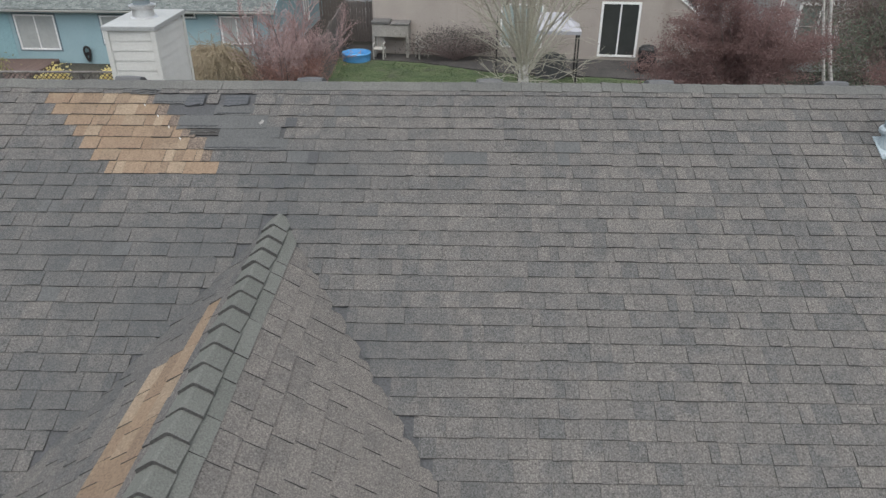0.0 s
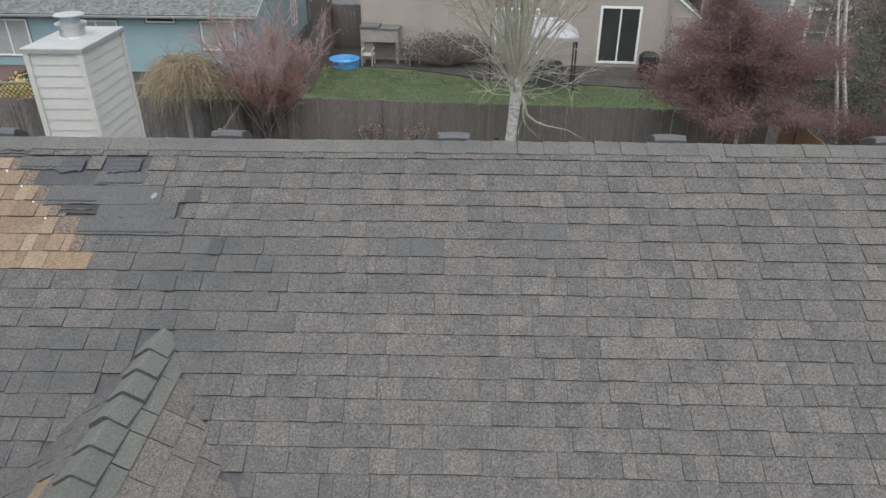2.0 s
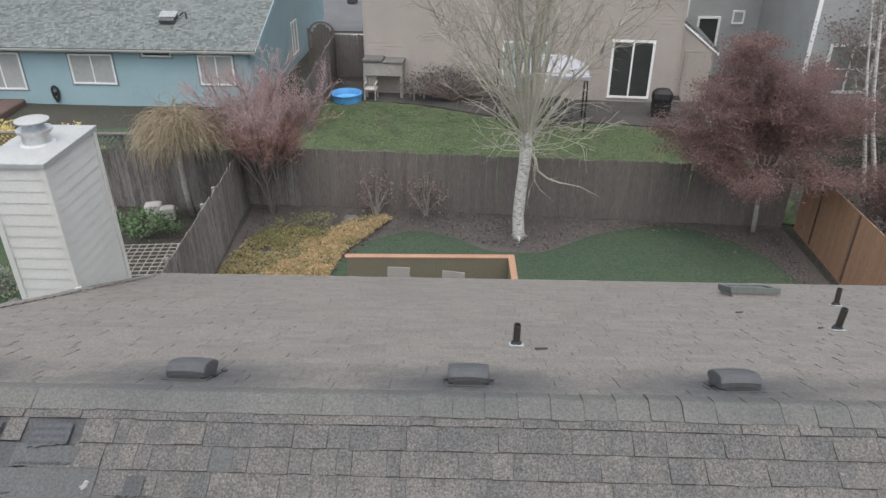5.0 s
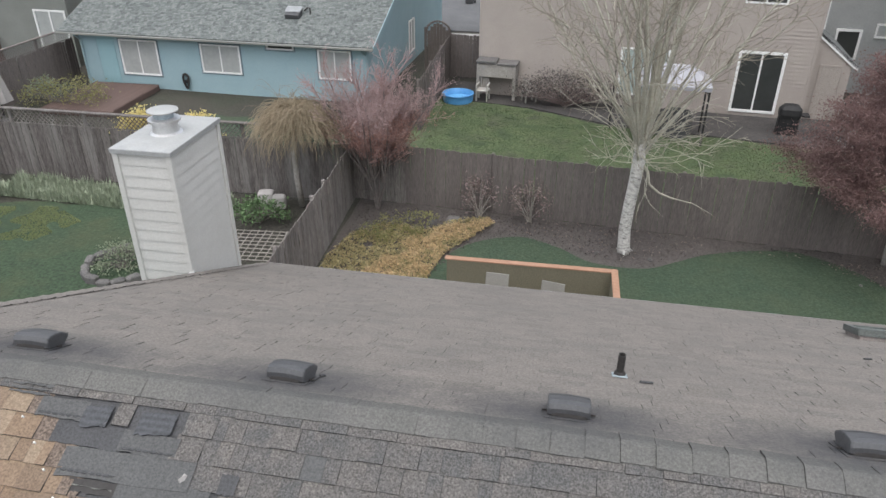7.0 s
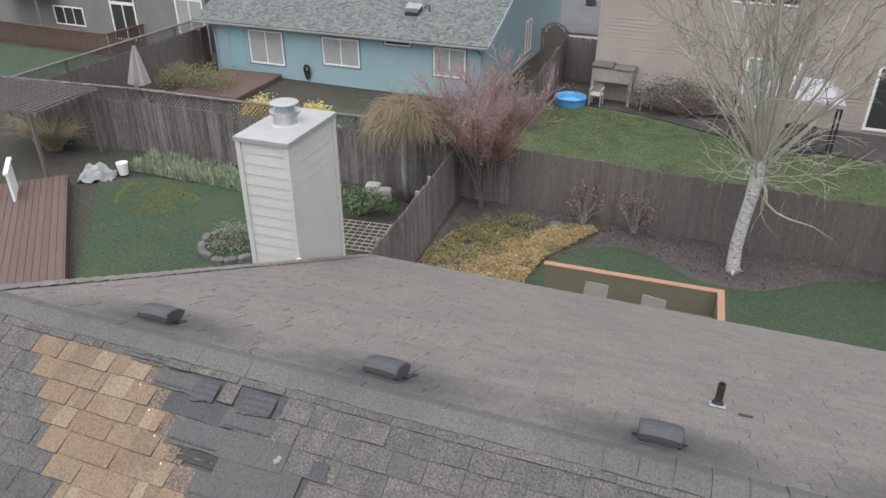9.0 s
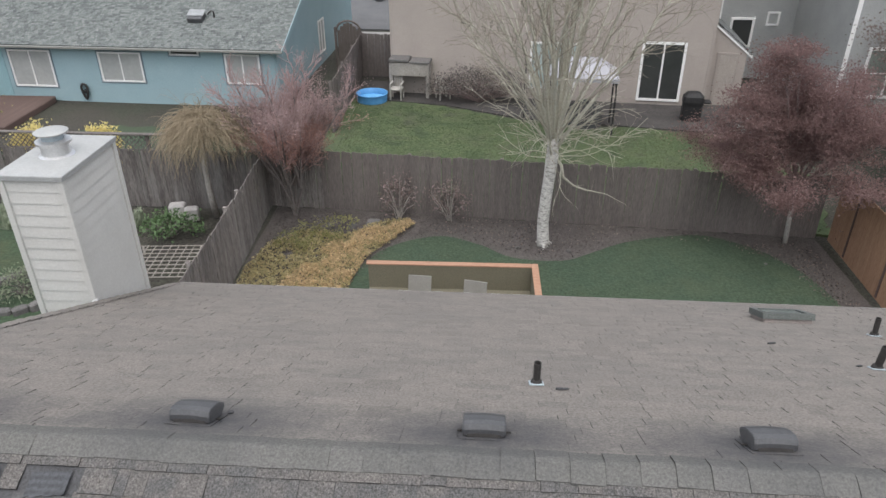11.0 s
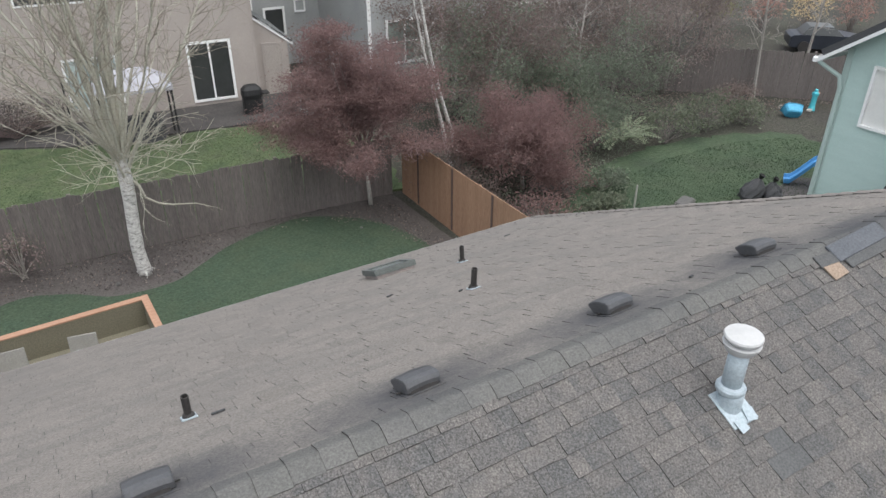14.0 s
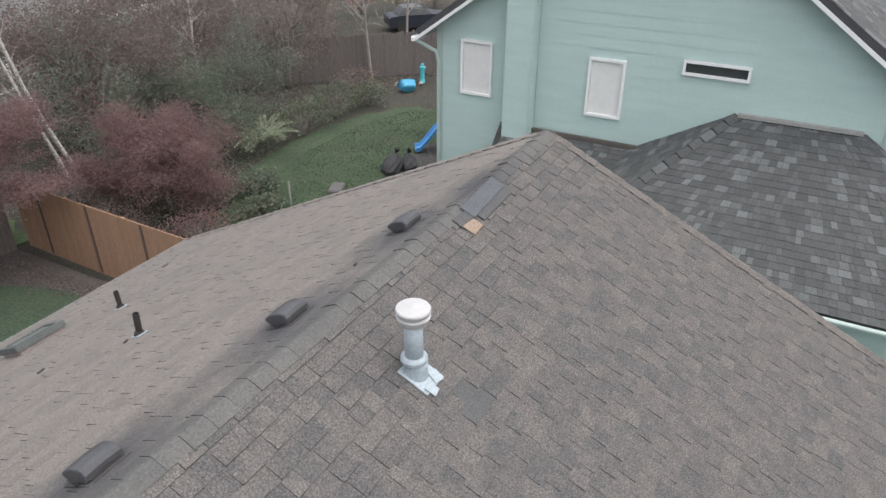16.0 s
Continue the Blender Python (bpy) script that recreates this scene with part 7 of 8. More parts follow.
shrub("dark_bush", "dark evergreen bush against the beige house", (0.45, 30.2, 0), (2.3, 0.6, 1.3), BARK_CHIP, 109, 330, 16, 0.034, 0.16, twig=TWIG_DARK)

LEAF_VARIEGATED = surface("pale_variegated_leaf", [(0.36, 0.36, 0.32), (0.50, 0.48, 0.44), (0.30, 0.33, 0.28)], grain=(8, 0.3), stain=(0.9, 0.2), rough=0.7, bump=0, pieces=0.7)
shrub("variegated_shrub", "tall pale variegated shrub behind the maroon maple", (9.5, 25.0, 0), (0.95, 0.6, 2.95), LEAF_VARIEGATED, 110, 90, 12, 0.045, 0.13, twig=BARK_PALE)
STRAW_DRY = surface("dry_straw", [(0.27, 0.235, 0.16), (0.36, 0.315, 0.225), (0.22, 0.19, 0.135)], grain=(20, 0.3), stain=(3, 0.3), rough=0.9, bump=0, pieces=0.7, spec=0.1)
rnd = random.Random(64)
sh = thing("straw_heap", "drooping clump of dry straw-coloured grass under the pergola", "grass clump", at=(-18.9, 19.9, 0))
sb_ = Build()
for i in range(520):
    az, r_ = rnd.uniform(0, 6.28), rnd.uniform(0.0, 0.28)
    pts = sway((-18.9 + r_ * math.cos(az), 19.9 + 0.6 * r_ * math.sin(az), 0.0), (math.cos(az) * 0.5, math.sin(az) * 0.4, 1.3), rnd.uniform(1.0, 1.75), 6, rnd, 0.10, (math.cos(az) * 0.05, math.sin(az) * 0.04, -0.17))
    sb_.tube(pts, [0.011 * (1 - 0.75 * j / 6) for j in range(7)], 3)
part("blades", sb_, STRAW_DRY, sh, kind="stuff")
wb = thing("wheelie_bin", "dark wheelie bin with a green lid at the kerb", "bin", at=(-5.9, 50.3, 0))
wbm = pose(-5.9, 50.3, 0, 0, 0, -8)
part("body", Build(wbm).rings([[(-a, -b_, z), (a, -b_, z), (a, b_, z), (-a, b_, z)] for a, b_, z in ((0.23, 0.26, 0.05), (0.29, 0.34, 0.92), (0.31, 0.36, 0.95))]), BLACK_PLASTIC, wb)
part("lid", Build(wbm).soft_box(-0.32, 0.32, -0.38, 0.36, 0.955, 1.05, 0.04), surface("green_bin_plastic", [(0.05, 0.16, 0.08), (0.07, 0.20, 0.10)], rough=0.5, bump=0), wb, "green lid")
for a in (-0.25, 0.25):
    part("wheel", Build(wbm @ pose(a, 0.27, 0.1, 0, 90, 0)).turned([(0.10, -0.03), (0.10, 0.03)], 12), BLACK_PIPE, wb)

# stones round the bush and in the beds
for i in range(16):
    a = i / 16 * 6.28
    whole("ring_stone", Build(pose(-9.6 + 0.85 * math.cos(a), 16.2 + 0.8 * math.sin(a), -0.02, 0, 0, math.degrees(a) + 90 + (i * 37) % 23)).soft_box(-0.16, 0.16, -0.09, 0.09, 0, 0.15 + 0.03 * (i % 3), 0.04), STONE, "rough grey edging stone round the rockery bush", "stone", "stones round the bush")
for x, y, w in ((-2.83, 19.7, 0.28), (-2.3, 19.85, 0.5), (-3.4, 19.75, 0.18), (1.45, 18.75, 0.12), (2.7, 18.62, 0.14), (7.3, 18.2, 0.1)):
    whole("flat_stone", Build(pose(x, y, 0, 0, 0, x * 40)).soft_box(-w / 2, w / 2, -w * 0.35, w * 0.35, -0.03, 0.05, 0.03), STONE, "pale flat stone lying on the mulch", "stone", "stones in the bed")


def inside(x, y, poly):
    hit = False
    for (x0, y0), (x1, y1) in zip(poly, poly[1:] + poly[:1]):
        if (y0 > y) != (y1 > y) and x < (x1 - x0) * (y - y0) / (y1 - y0) + x0:
            hit = not hit
    return hit


def cover(name, label, poly, n, height, size, material, seed, category, upright=False, clump=2.5, low=-1.0):
    """Many small leaves or blades over an area of ground."""
    rnd = random.Random(seed)
    xs_, ys_ = [p[0] for p in poly], [p[1] for p in poly]
    b, made, tries = Build(), 0, 0
    while made < n and tries < n * 8:
        tries += 1
        x, y = rnd.uniform(min(xs_), max(xs_)), rnd.uniform(min(ys_), max(ys_))
        k = noise.noise(Vector((x * clump, y * clump, seed)))
        if k < low or not inside(x, y, poly):
            continue
        h = height * (0.55 + 0.6 * (k + 0.5)) * rnd.uniform(0.5, 1.1)
        if upright:
            a, l = rnd.uniform(0, 6.28), rnd.uniform(0.1, 0.5) * h
            p, t_ = Vector((x, y, -0.02)), Vector((x + math.cos(a) * l, y + math.sin(a) * l, max(0.02, h)))
            w = Vector((-math.sin(a), math.cos(a), 0)) * size
            b.add([p - w, p + w, p.lerp(t_, 0.6) + w * 0.7 + Vector((0, 0, h * 0.1)), p.lerp(t_, 0.6) - w * 0.7 + Vector((0, 0, h * 0.1)), t_], [(0, 1, 2, 3), (3, 2, 4)])
        else:
            leaf_cloud(b, [(x, y, max(0.02, h))], 1, 0.02, size, rnd)
        made += 1
    return whole(name, b, material, label, category, kind="stuff")


YELLOW = [(-4.95, 15.2), (-5.0, 17.4), (-4.7, 18.6), (-4.1, 19.2), (-3.5, 19.35), (-2.9, 19.1), (-2.3, 19.7), (-1.5, 20.1), (-1.2, 19.8), (-1.65, 19.0), (-2.15, 18.2), (-2.4, 17.2), (-2.45, 15.2)]
whole("ground_cover_bed", flat(wavy(YELLOW, 0.05), 0.0, -0.1), MULCH, "dark mulch under the yellow ground cover", "garden bed", kind="structure")
cover("ground_cover", "yellow-green ground cover leaves in the corner bed", YELLOW, 13500, 0.13, 0.036, LEAF_YELLOW, 201, "ground cover", clump=1.8, low=-0.42)
cover("ground_cover", "dry orange-tan ground cover beside the lawn", [(-4.2, 15.2), (-3.85, 17.0), (-3.35, 18.4), (-2.6, 19.2), (-1.5, 20.1), (-1.2, 19.8), (-1.65, 19.0), (-2.15, 18.2), (-2.4, 17.2), (-2.45, 15.2)], 7500, 0.17, 0.036, LEAF_ORANGE, 211, "ground cover", clump=2.2, low=-0.3)
cover("ground_cover", "yellow-green sprigs at the back of the bed", [(-4.6, 18.3), (-4.2, 19.4), (-3.2, 20.0), (-2.6, 19.8), (-3.0, 18.6), (-3.8, 18.0)], 1100, 0.32, 0.036, LEAF_OLIVE, 202, "ground cover", low=-0.05, clump=3.5)
cover("grass", "uneven tufts of the lush back lawn", [(-4.2, 21.0), (9.3, 19.9), (10.2, 23.5), (8.4, 26.8), (2.0, 28.0), (-0.8, 29.3), (-4.2, 30.3)], 36000, 0.04, 0.009, BLADE, 203, "grass", True, 1.6)
cover("grass", "long tufts of grass beside the sage green house", [(11.0, 12.5), (18.5, 12.6), (23.0, 15.0), (22.6, 16.2), (20.5, 17.0), (17.5, 17.2), (15.0, 16.8), (12.5, 15.6)], 18000, 0.04, 0.010, BLADE_DARK, 204, "grass", True, 1.2)
cover("lawn_grass", "short dark blades of the front lawn", [(-2.4, 13.5)] + [(x, y) for x, y in BED_EDGE], 26000, 0.035, 0.010, BLADE_DARK, 231, "grass", True, 1.3)
cover("bark_chips", "dark bark chips over the mulch bed", [(-4.9, 14.0), (-4.9, 20.6), (-3.8, 20.6), (8.7, 19.5), (8.7, 14.0), (8.2, 16.0), (7.9, 18.1), (6.3, 19.55), (4.1, 19.1), (2.5, 18.15), (0.5, 18.85), (-0.5, 19.25), (-1.6, 18.75), (-2.4, 16.9), (-2.5, 14.0)], 9000, 0.02, 0.028, BARK_CHIP, 232, "mulch", clump=3.0)
cover("fallen_leaves", "pale fallen leaves scattered on the mulch", [(5.0, 19.3), (8.7, 19.2), (8.8, 14.5), (8.4, 14.5), (7.8, 18.0), (6.3, 19.4)], 420, 0.03, 0.03, LEAF_BROWN, 205, "leaves", clump=2.0)
cover("fallen_leaves", "pale fallen leaves scattered on the mulch", [(-1.2, 19.6), (0.5, 19.2), (2.0, 18.4), (4.2, 19.4), (4.0, 20.0), (0, 20.3)], 380, 0.03, 0.028, LEAF_BROWN, 206, "leaves", clump=2.0)
cover("bulb_leaves", "dense grey-green bulb leaves in a long bed", [(-15.4, 19.3), (-8.4, 18.95), (-8.4, 19.9), (-15.4, 20.35)], 8000, 0.36, 0.016, LEAF_BULB, 207, "plants", True, 2.0)
cover("worn_grass", "pale yellowish worn patch of the west lawn", [(-15.0, 18.6), (-13.2, 18.9), (-12.0, 18.2), (-12.6, 17.0), (-14.0, 16.8)], 5200, 0.03, 0.02, STRAW, 221, "grass", True, 1.4, low=-0.12)
cover("meadow_scrub", "rank weeds along the overgrown corner", [(9.6, 13.0), (12.0, 15.8), (14.5, 17.4), (18.0, 18.2), (22.5, 17.8), (24.0, 20.0), (18, 22.5), (10.0, 20.0)], 9000, 0.28, 0.03, LEAF_GREEN, 208, "weeds", low=-0.15, clump=0.9)
cover("leaf_litter", "brown leaf litter under the scrub trees", [(12.5, 21.0), (18, 19.5), (27.0, 17.5), (27.5, 21.0), (20.0, 27.5), (12.5, 26.0)], 5000, 0.06, 0.05, LEAF_BROWN, 209, "leaves", clump=0.8)

# ---- loose things in the yards ----
pool = thing("paddling_pool", "round blue plastic paddling pool on the back lawn", "pool", at=(-3.7, 30.2, 0))
part("wall", Build(Matrix.Translation((-3.7, 30.2, 0))).turned([(0.58, 0.0), (0.60, 0.12), (0.59, 0.26), (0.62, 0.29), (0.62, 0.32), (0.57, 0.32), (0.56, 0.05)], 28, caps=False), BLUE_PLASTIC, pool, smooth=True)
part("floor", Build(Matrix.Translation((-3.7, 30.2, 0))).turned([(0.57, 0.01), (0.57, 0.10)], 28), surface("pale_blue_water", [(0.12, 0.38, 0.68), (0.18, 0.45, 0.74)], rough=0.1, bump=0), pool, "pale blue pool floor")


def plastic_chair(x, y, rz):
    m = pose(x, y, 0, 0, 0, rz)
    c = thing("plastic_chair", "off-white moulded plastic garden chair", "chair", at=(x, y, 0))
    part("seat", Build(m).soft_box(-0.24, 0.24, -0.24, 0.22, 0.40, 0.44, 0.02), WHITE_PLASTIC, c)
    bk_ = m @ pose(0, 0.21, 0.42, -12, 0, 0)
    fr_ = Build(bk_)
    fr_.tube([bk_.inverted() @ (bk_ @ Vector(p)) for p in ((-0.22, 0, 0), (-0.23, 0, 0.3), (-0.12, 0, 0.46), (0.12, 0, 0.46), (0.23, 0, 0.3), (0.22, 0, 0))], 0.022, 6)
    fr_.v = [bk_ @ v_ for v_ in fr_.v]
    part("backrest", fr_, WHITE_PLASTIC, c)
    for i in range(4):
        part("back_slat", Build(bk_).box(-0.15 + i * 0.09, -0.11 + i * 0.09, -0.01, 0.01, 0, 0.44), WHITE_PLASTIC, c)
    for a in (-0.21, 0.21):
        part("armrest", Build(m).soft_box(a - 0.03, a + 0.03, -0.22, 0.24, 0.62, 0.65, 0.01), WHITE_PLASTIC, c)
        for e in (-0.21, 0.2):
            part("leg", Build(m).box(a - 0.025, a + 0.025, e - 0.025, e + 0.025, 0, 0.62 if e < 0 else 0.42), WHITE_PLASTIC, c)


plastic_chair(-2.75, 30.45, -8)
plastic_chair(-0.95, 30.55, 24)
sb = thing("storage_cabinet", "tall beige plastic potting cabinet with grey lids", "cabinet", at=(-2.2, 30.9, 0))
part("body", Build(pose(-2.25, 30.9, 0, 0, 0, -6)).soft_box(-0.78, 0.78, -0.3, 0.3, 0.86, 1.36, 0.03), CABINET, sb)
for x in (-0.40, 0.42):
    part("lid", Build(pose(-2.25, 30.9, 0, 0, 0, -6)).soft_box(x - 0.40, x + 0.40, -0.34, 0.34, 1.365 if x > 0 else 1.40, 1.44 if x > 0 else 1.50, 0.03), STONE, sb, "grey lid")
for x in (-0.72, 0.72):
    for y in (-0.25, 0.25):
        part("leg", Build(pose(-2.25, 30.9, 0, 0, 0, -6)).box(x - 0.06, x + 0.06, y - 0.04, y + 0.04, 0, 0.86), CABINET, sb)
cp = thing("canopy", "small pale canvas canopy on black posts by the beige house", "canopy", at=(4.05, 27.5, 0))
cmx = pose(3.98, 27.5, 0, 0, 0, -6)
part("canvas_roof", Build(cmx).rings([[(-1.15, -0.75, 1.83), (1.15, -0.75, 1.83), (1.15, 0.75, 1.83), (-1.15, 0.75, 1.83)], [(-1.15, -0.75, 1.95), (1.15, -0.75, 1.95), (1.15, 0.75, 1.95), (-1.15, 0.75, 1.95)], [(-0.62, -0.10, 2.46), (0.50, -0.10, 2.46), (0.50, 0.10, 2.46), (-0.62, 0.10, 2.46)]]), CANOPY_CLOTH, cp, "pale faded canvas roof")
for x in (-1.08, 1.08):
    for y in (-0.68, 0.68):
        part("post", Build(cmx).box(x - 0.03, x + 0.03, y - 0.03, y + 0.03, 0, 1.83), BLACK_METAL, cp)
    part("valance", Build(cmx).box(x - 0.02, x + 0.02, -0.7, 0.7, 1.6, 1.82), BLACK_METAL, cp)
gp = thing("garden_pole", "slim black metal pole beside the canopy", "pole", at=(2.05, 28.0, 0))
part("shaft", Build(Matrix.Translation((2.05, 28.0, 0))).turned([(0.03, 0), (0.026, 2.2)], 10), BLACK_METAL, gp)
part("hook", Build().tube([Vector((2.05, 28.0, 2.18)), Vector((2.09, 28.0, 2.34)), Vector((2.2, 28.0, 2.36)), Vector((2.26, 28.0, 2.25))], [0.014, 0.013, 0.012, 0.01], 6), BLACK_METAL, gp)
tarp = thing("covered_furniture", "patio furniture under a dark creased cover below the canopy", "furniture cover", at=(4.2, 27.7, 0))
rnd = random.Random(55)
part("cover", Build(pose(4.2, 27.75, 0, 0, 0, -6)).rings([[(sx * math.cos(k * 0.524) * (1 + 0.08 * rnd.uniform(-1, 1)), sy * math.sin(k * 0.524) * (1 + 0.08 * rnd.uniform(-1, 1)), z + 0.04 * rnd.uniform(-1, 1) * (z > 0)) for k in range(12)]
                                                     for sx, sy, z in ((0.62, 0.5, 0), (0.6, 0.47, 0.4), (0.56, 0.44, 0.72), (0.42, 0.34, 0.84), (0.12, 0.1, 0.92))]), FELT, tarp)
bq = thing("barbecue", "black barbecue under a slumped cover by the sliding door", "barbecue", at=(8.1, 28.5, 0))
qm = pose(8.1, 28.5, 0, 0, 0, -6)
part("cover", Build(qm).rings([[(sx * math.copysign(abs(math.cos(k * 0.3927)) ** 0.6, math.cos(k * 0.3927)), sy * math.copysign(abs(math.sin(k * 0.3927)) ** 0.6, math.sin(k * 0.3927)), z) for k in range(16)]
                               for sx, sy, z in ((0.36, 0.30, 0.02), (0.35, 0.28, 0.55), (0.38, 0.30, 0.70), (0.36, 0.27, 0.88), (0.24, 0.18, 1.0), (0.08, 0.06, 1.04))]), BLACK_METAL, bq)
part("side_shelf", Build(qm).soft_box(0.37, 0.62, -0.2, 0.2, 0.66, 0.71, 0.01), BLACK_METAL, bq)

hr = thing("hose_bundle", "black garden hose hung on the blue wall", "hose", at=(-14.5, 29.7, 0))
hm = BM @ pose(-7.75, -0.1, 0.30, 90, 0, 0)
part("coil", Build(hm).rings([[((0.11 + 0.05 * math.cos(b_)) * math.cos(a_) + 0.03 * math.sin(2 * a_), (0.29 + 0.05 * math.cos(b_)) * math.sin(a_), 0.05 * math.sin(b_)) for b_ in (0, 1.05, 2.1, 3.14, 4.2, 5.25)] for a_ in [k * 6.2832 / 20 for k in range(21)]], caps=False), BLACK_PIPE, hr)
part("reel", Build(hm).turned([(0.07, -0.06), (0.07, 0.06)], 14), BLACK_METAL, hr)
bd = thing("brown_deck", "low red-brown deck at the blue house's back door", "deck", at=(-17.2, 28, 0))
for i in range(20):
    part("deck_board", Build().box(-18.9 + i * 0.142, -18.766 + i * 0.142, 26.2, 29.7, 0.10, 0.16), DECK, bd)
part("skirt", Build().box(-18.9, -16.06, 26.14, 26.19, -0.05, 0.15), DECK, bd)
part("skirt", Build().box(-16.05, -16.0, 26.14, 29.6, -0.05, 0.15), DECK, bd)
um = thing("closed_parasol", "closed pale grey canvas parasol hanging in folds round its pole", "parasol", at=(-19.5, 25.0, 0))
upm = pose(-19.5, 25.0, 0, 0, 3, 0)
part("pole", Build(upm).turned([(0.025, 0), (0.025, 2.26), (0.04, 2.28), (0.0, 2.33)], 8), BLACK_METAL, um)
part("base", Build(Matrix.Translation((-19.5, 25.0, 0))).turned([(0.26, 0), (0.26, 0.05), (0.05, 0.10), (0.05, 0.22)], 16), STONE, um)
part("canopy", Build(upm).rings([[((0.44 if k % 2 else 0.19) * s * math.cos(k * 0.4488), (0.44 if k % 2 else 0.19) * s * math.sin(k * 0.4488), z + (0.10 if k % 4 == 1 else 0) * (z < 1)) for k in range(14)] for s, z in ((1.0, 0.68), (0.78, 1.15), (0.42, 1.75), (0.22, 2.05), (0.07, 2.22))]), CANVAS, um, smooth=False)
wd = thing("west_deck", "red-brown deck corner with a white rail", "deck", at=(-15, 15.5, 0))
wm = pose(-12.95, 14.2, 0, 0, 0, 132.8)
for i in range(12):
    part("deck_board", Build(wm).box(-2.0, 5.05, 0.05 + i * 0.16, 0.20 + i * 0.16, 0.24, 0.29), DECK, wd)
part("skirt", Build(wm).box(-2.0, 5.05, 0.0, 0.045, -0.05, 0.28), DECK, wd)
for i in range(9):
    part("baluster", Build(wm).box(3.6 + i * 0.12, 3.66 + i * 0.12, 1.25, 1.31, 0.29, 1.1), WHITE_TRIM, wd)
part("rail", Build(wm).box(3.5, 4.75, 1.22, 1.34, 1.1, 1.16), WHITE_TRIM, wd)
tv = thing("tarpaulin_heap", "crumpled pale grey tarpaulin heaped on the soil", "tarpaulin", at=(-15.9, 18.6, 0))
tb, TN = Build(pose(-15.95, 18.55, 0, 0, 0, 25)), 14
tb.add([((i / TN - 0.5) * 1.05 + 0.05 * noise.noise(Vector((i, j, 3.3))), (j / TN - 0.5) * 0.72 + 0.05 * noise.noise(Vector((i, j, 7.7))),
         max(-0.02, 0.42 * max(0, 1 - ((i / TN - 0.5) / 0.5) ** 2) * max(0, 1 - ((j / TN - 0.5) / 0.5) ** 2) + 0.20 * noise.noise(Vector((i * 0.45, j * 0.45, 1.5)))))
        for j in range(TN + 1) for i in range(TN + 1)],
       [(j * (TN + 1) + i, j * (TN + 1) + i + 1, (j + 1) * (TN + 1) + i + 1, (j + 1) * (TN + 1) + i) for j in range(TN) for i in range(TN)])
part("tarpaulin", tb, TARP, tv)
whole("bucket", Build(Matrix.Translation((-15.35, 19.0, 0))).turned([(0.13, 0), (0.17, 0.36), (0.18, 0.38), (0.15, 0.38), (0.13, 0.1)], 18), WHITE_TRIM, "white plastic bucket beside the tarpaulin", "bucket")
pg = thing("pergola", "weathered low pergola with a lattice top", "pergola", at=(-19, 18.8, 0))
for x, y in ((-17.3, 18.0), (-17.2, 20.2), (-20.2, 18.4), (-20.0, 20.2)):
    part("post", Build().box(x - 0.05, x + 0.05, y - 0.05, y + 0.05, 0, 2.05), FENCE, pg)
for i in range(13):
    part("slat", Build().box(-20.5, -16.9, 17.9 + i * 0.2, 17.95 + i * 0.2, 2.05, 2.10), FENCE, pg)
for i in range(18):
    part("cross_slat", Build().box(-20.5 + i * 0.2, -20.45 + i * 0.2, 17.85, 20.4, 2.105, 2.14), FENCE, pg)
tl = thing("wire_trellis", "pale wire trellis panel lying on the ground", "trellis", at=(-6.9, 17.7, 0))
for i in range(9):
    part("wire", Build(pose(-6.95, 17.45, 0.16, 0, 0, 4)).box(-0.75, 0.75, -0.72 + i * 0.18 - 0.007, -0.72 + i * 0.18 + 0.007, 0, 0.02), BARK_PALE, tl)
    part("cross_wire", Build(pose(-6.95, 17.45, 0.16, 0, 0, 4)).box(-0.75 + i * 0.187 - 0.007, -0.75 + i * 0.187 + 0.007, -0.72, 0.72, 0.021, 0.04), BARK_PALE, tl)
for a in (-0.7, 0.7):
    for e in (-0.7, 0.7):
        part("foot", Build(pose(-6.95, 17.45, 0, 0, 0, 4)).box(a - 0.02, a + 0.02, e - 0.02, e + 0.02, -0.06, 0.16), BARK_PALE, tl)
for x, y, w in ((-7.6, 20.15, 0.22), (-7.15, 19.95, 0.18)):
    whole("planter_tub", Build(pose(x, y, 0, 0, 0, 12)).soft_box(-w, w, -w * 0.7, w * 0.7, -0.02, 0.34, 0.04), CANVAS, "old off-white planter tub on the soil", "planter", "tubs under the weeping tree")
for x, y, h in ((14.05, 15.2, 0.75),):
    whole("marker_stake", Build(Matrix.Translation((x, y, -0.05))).turned([(0.025, 0), (0.025, h), (0.012, h + 0.03)], 8), WHITE_PLASTIC, "thin white marker stake at the lawn's edge", "stake")

# play things in the east yard
sl = thing("toy_slide", "small blue plastic slide with grey steps", "slide", at=(19.3, 13.8, 0))
sm = pose(19.05, 14.12, 0, 0, 0, -55)
path_ = [(0, 0.10), (0.15, 0.12), (0.35, 0.34), (0.65, 0.72), (0.8, 0.82), (1.1, 0.82)]
part("chute", Build(sm).rings([[(x, -0.22, z + 0.10), (x, -0.19, z + 0.10), (x, -0.17, z), (x, 0.17, z), (x, 0.19, z + 0.10), (x, 0.22, z + 0.10), (x, 0.2, z - 0.04), (x, -0.2, z - 0.04)] for x, z in path_]), BLUE_PLASTIC, sl, "blue plastic chute")
for a in (-0.2, 0.2):
    part("rail", Build(sm).rings([[(x, a - 0.03, z), (x, a + 0.03, z), (x, a + 0.03, z + 0.06), (x, a - 0.03, z + 0.06)] for x, z in ((0.75, 0.8), (0.8, 1.1), (1.0, 1.2), (1.2, 0.95), (1.4, 0.0))]), WHITE_PLASTIC, sl)
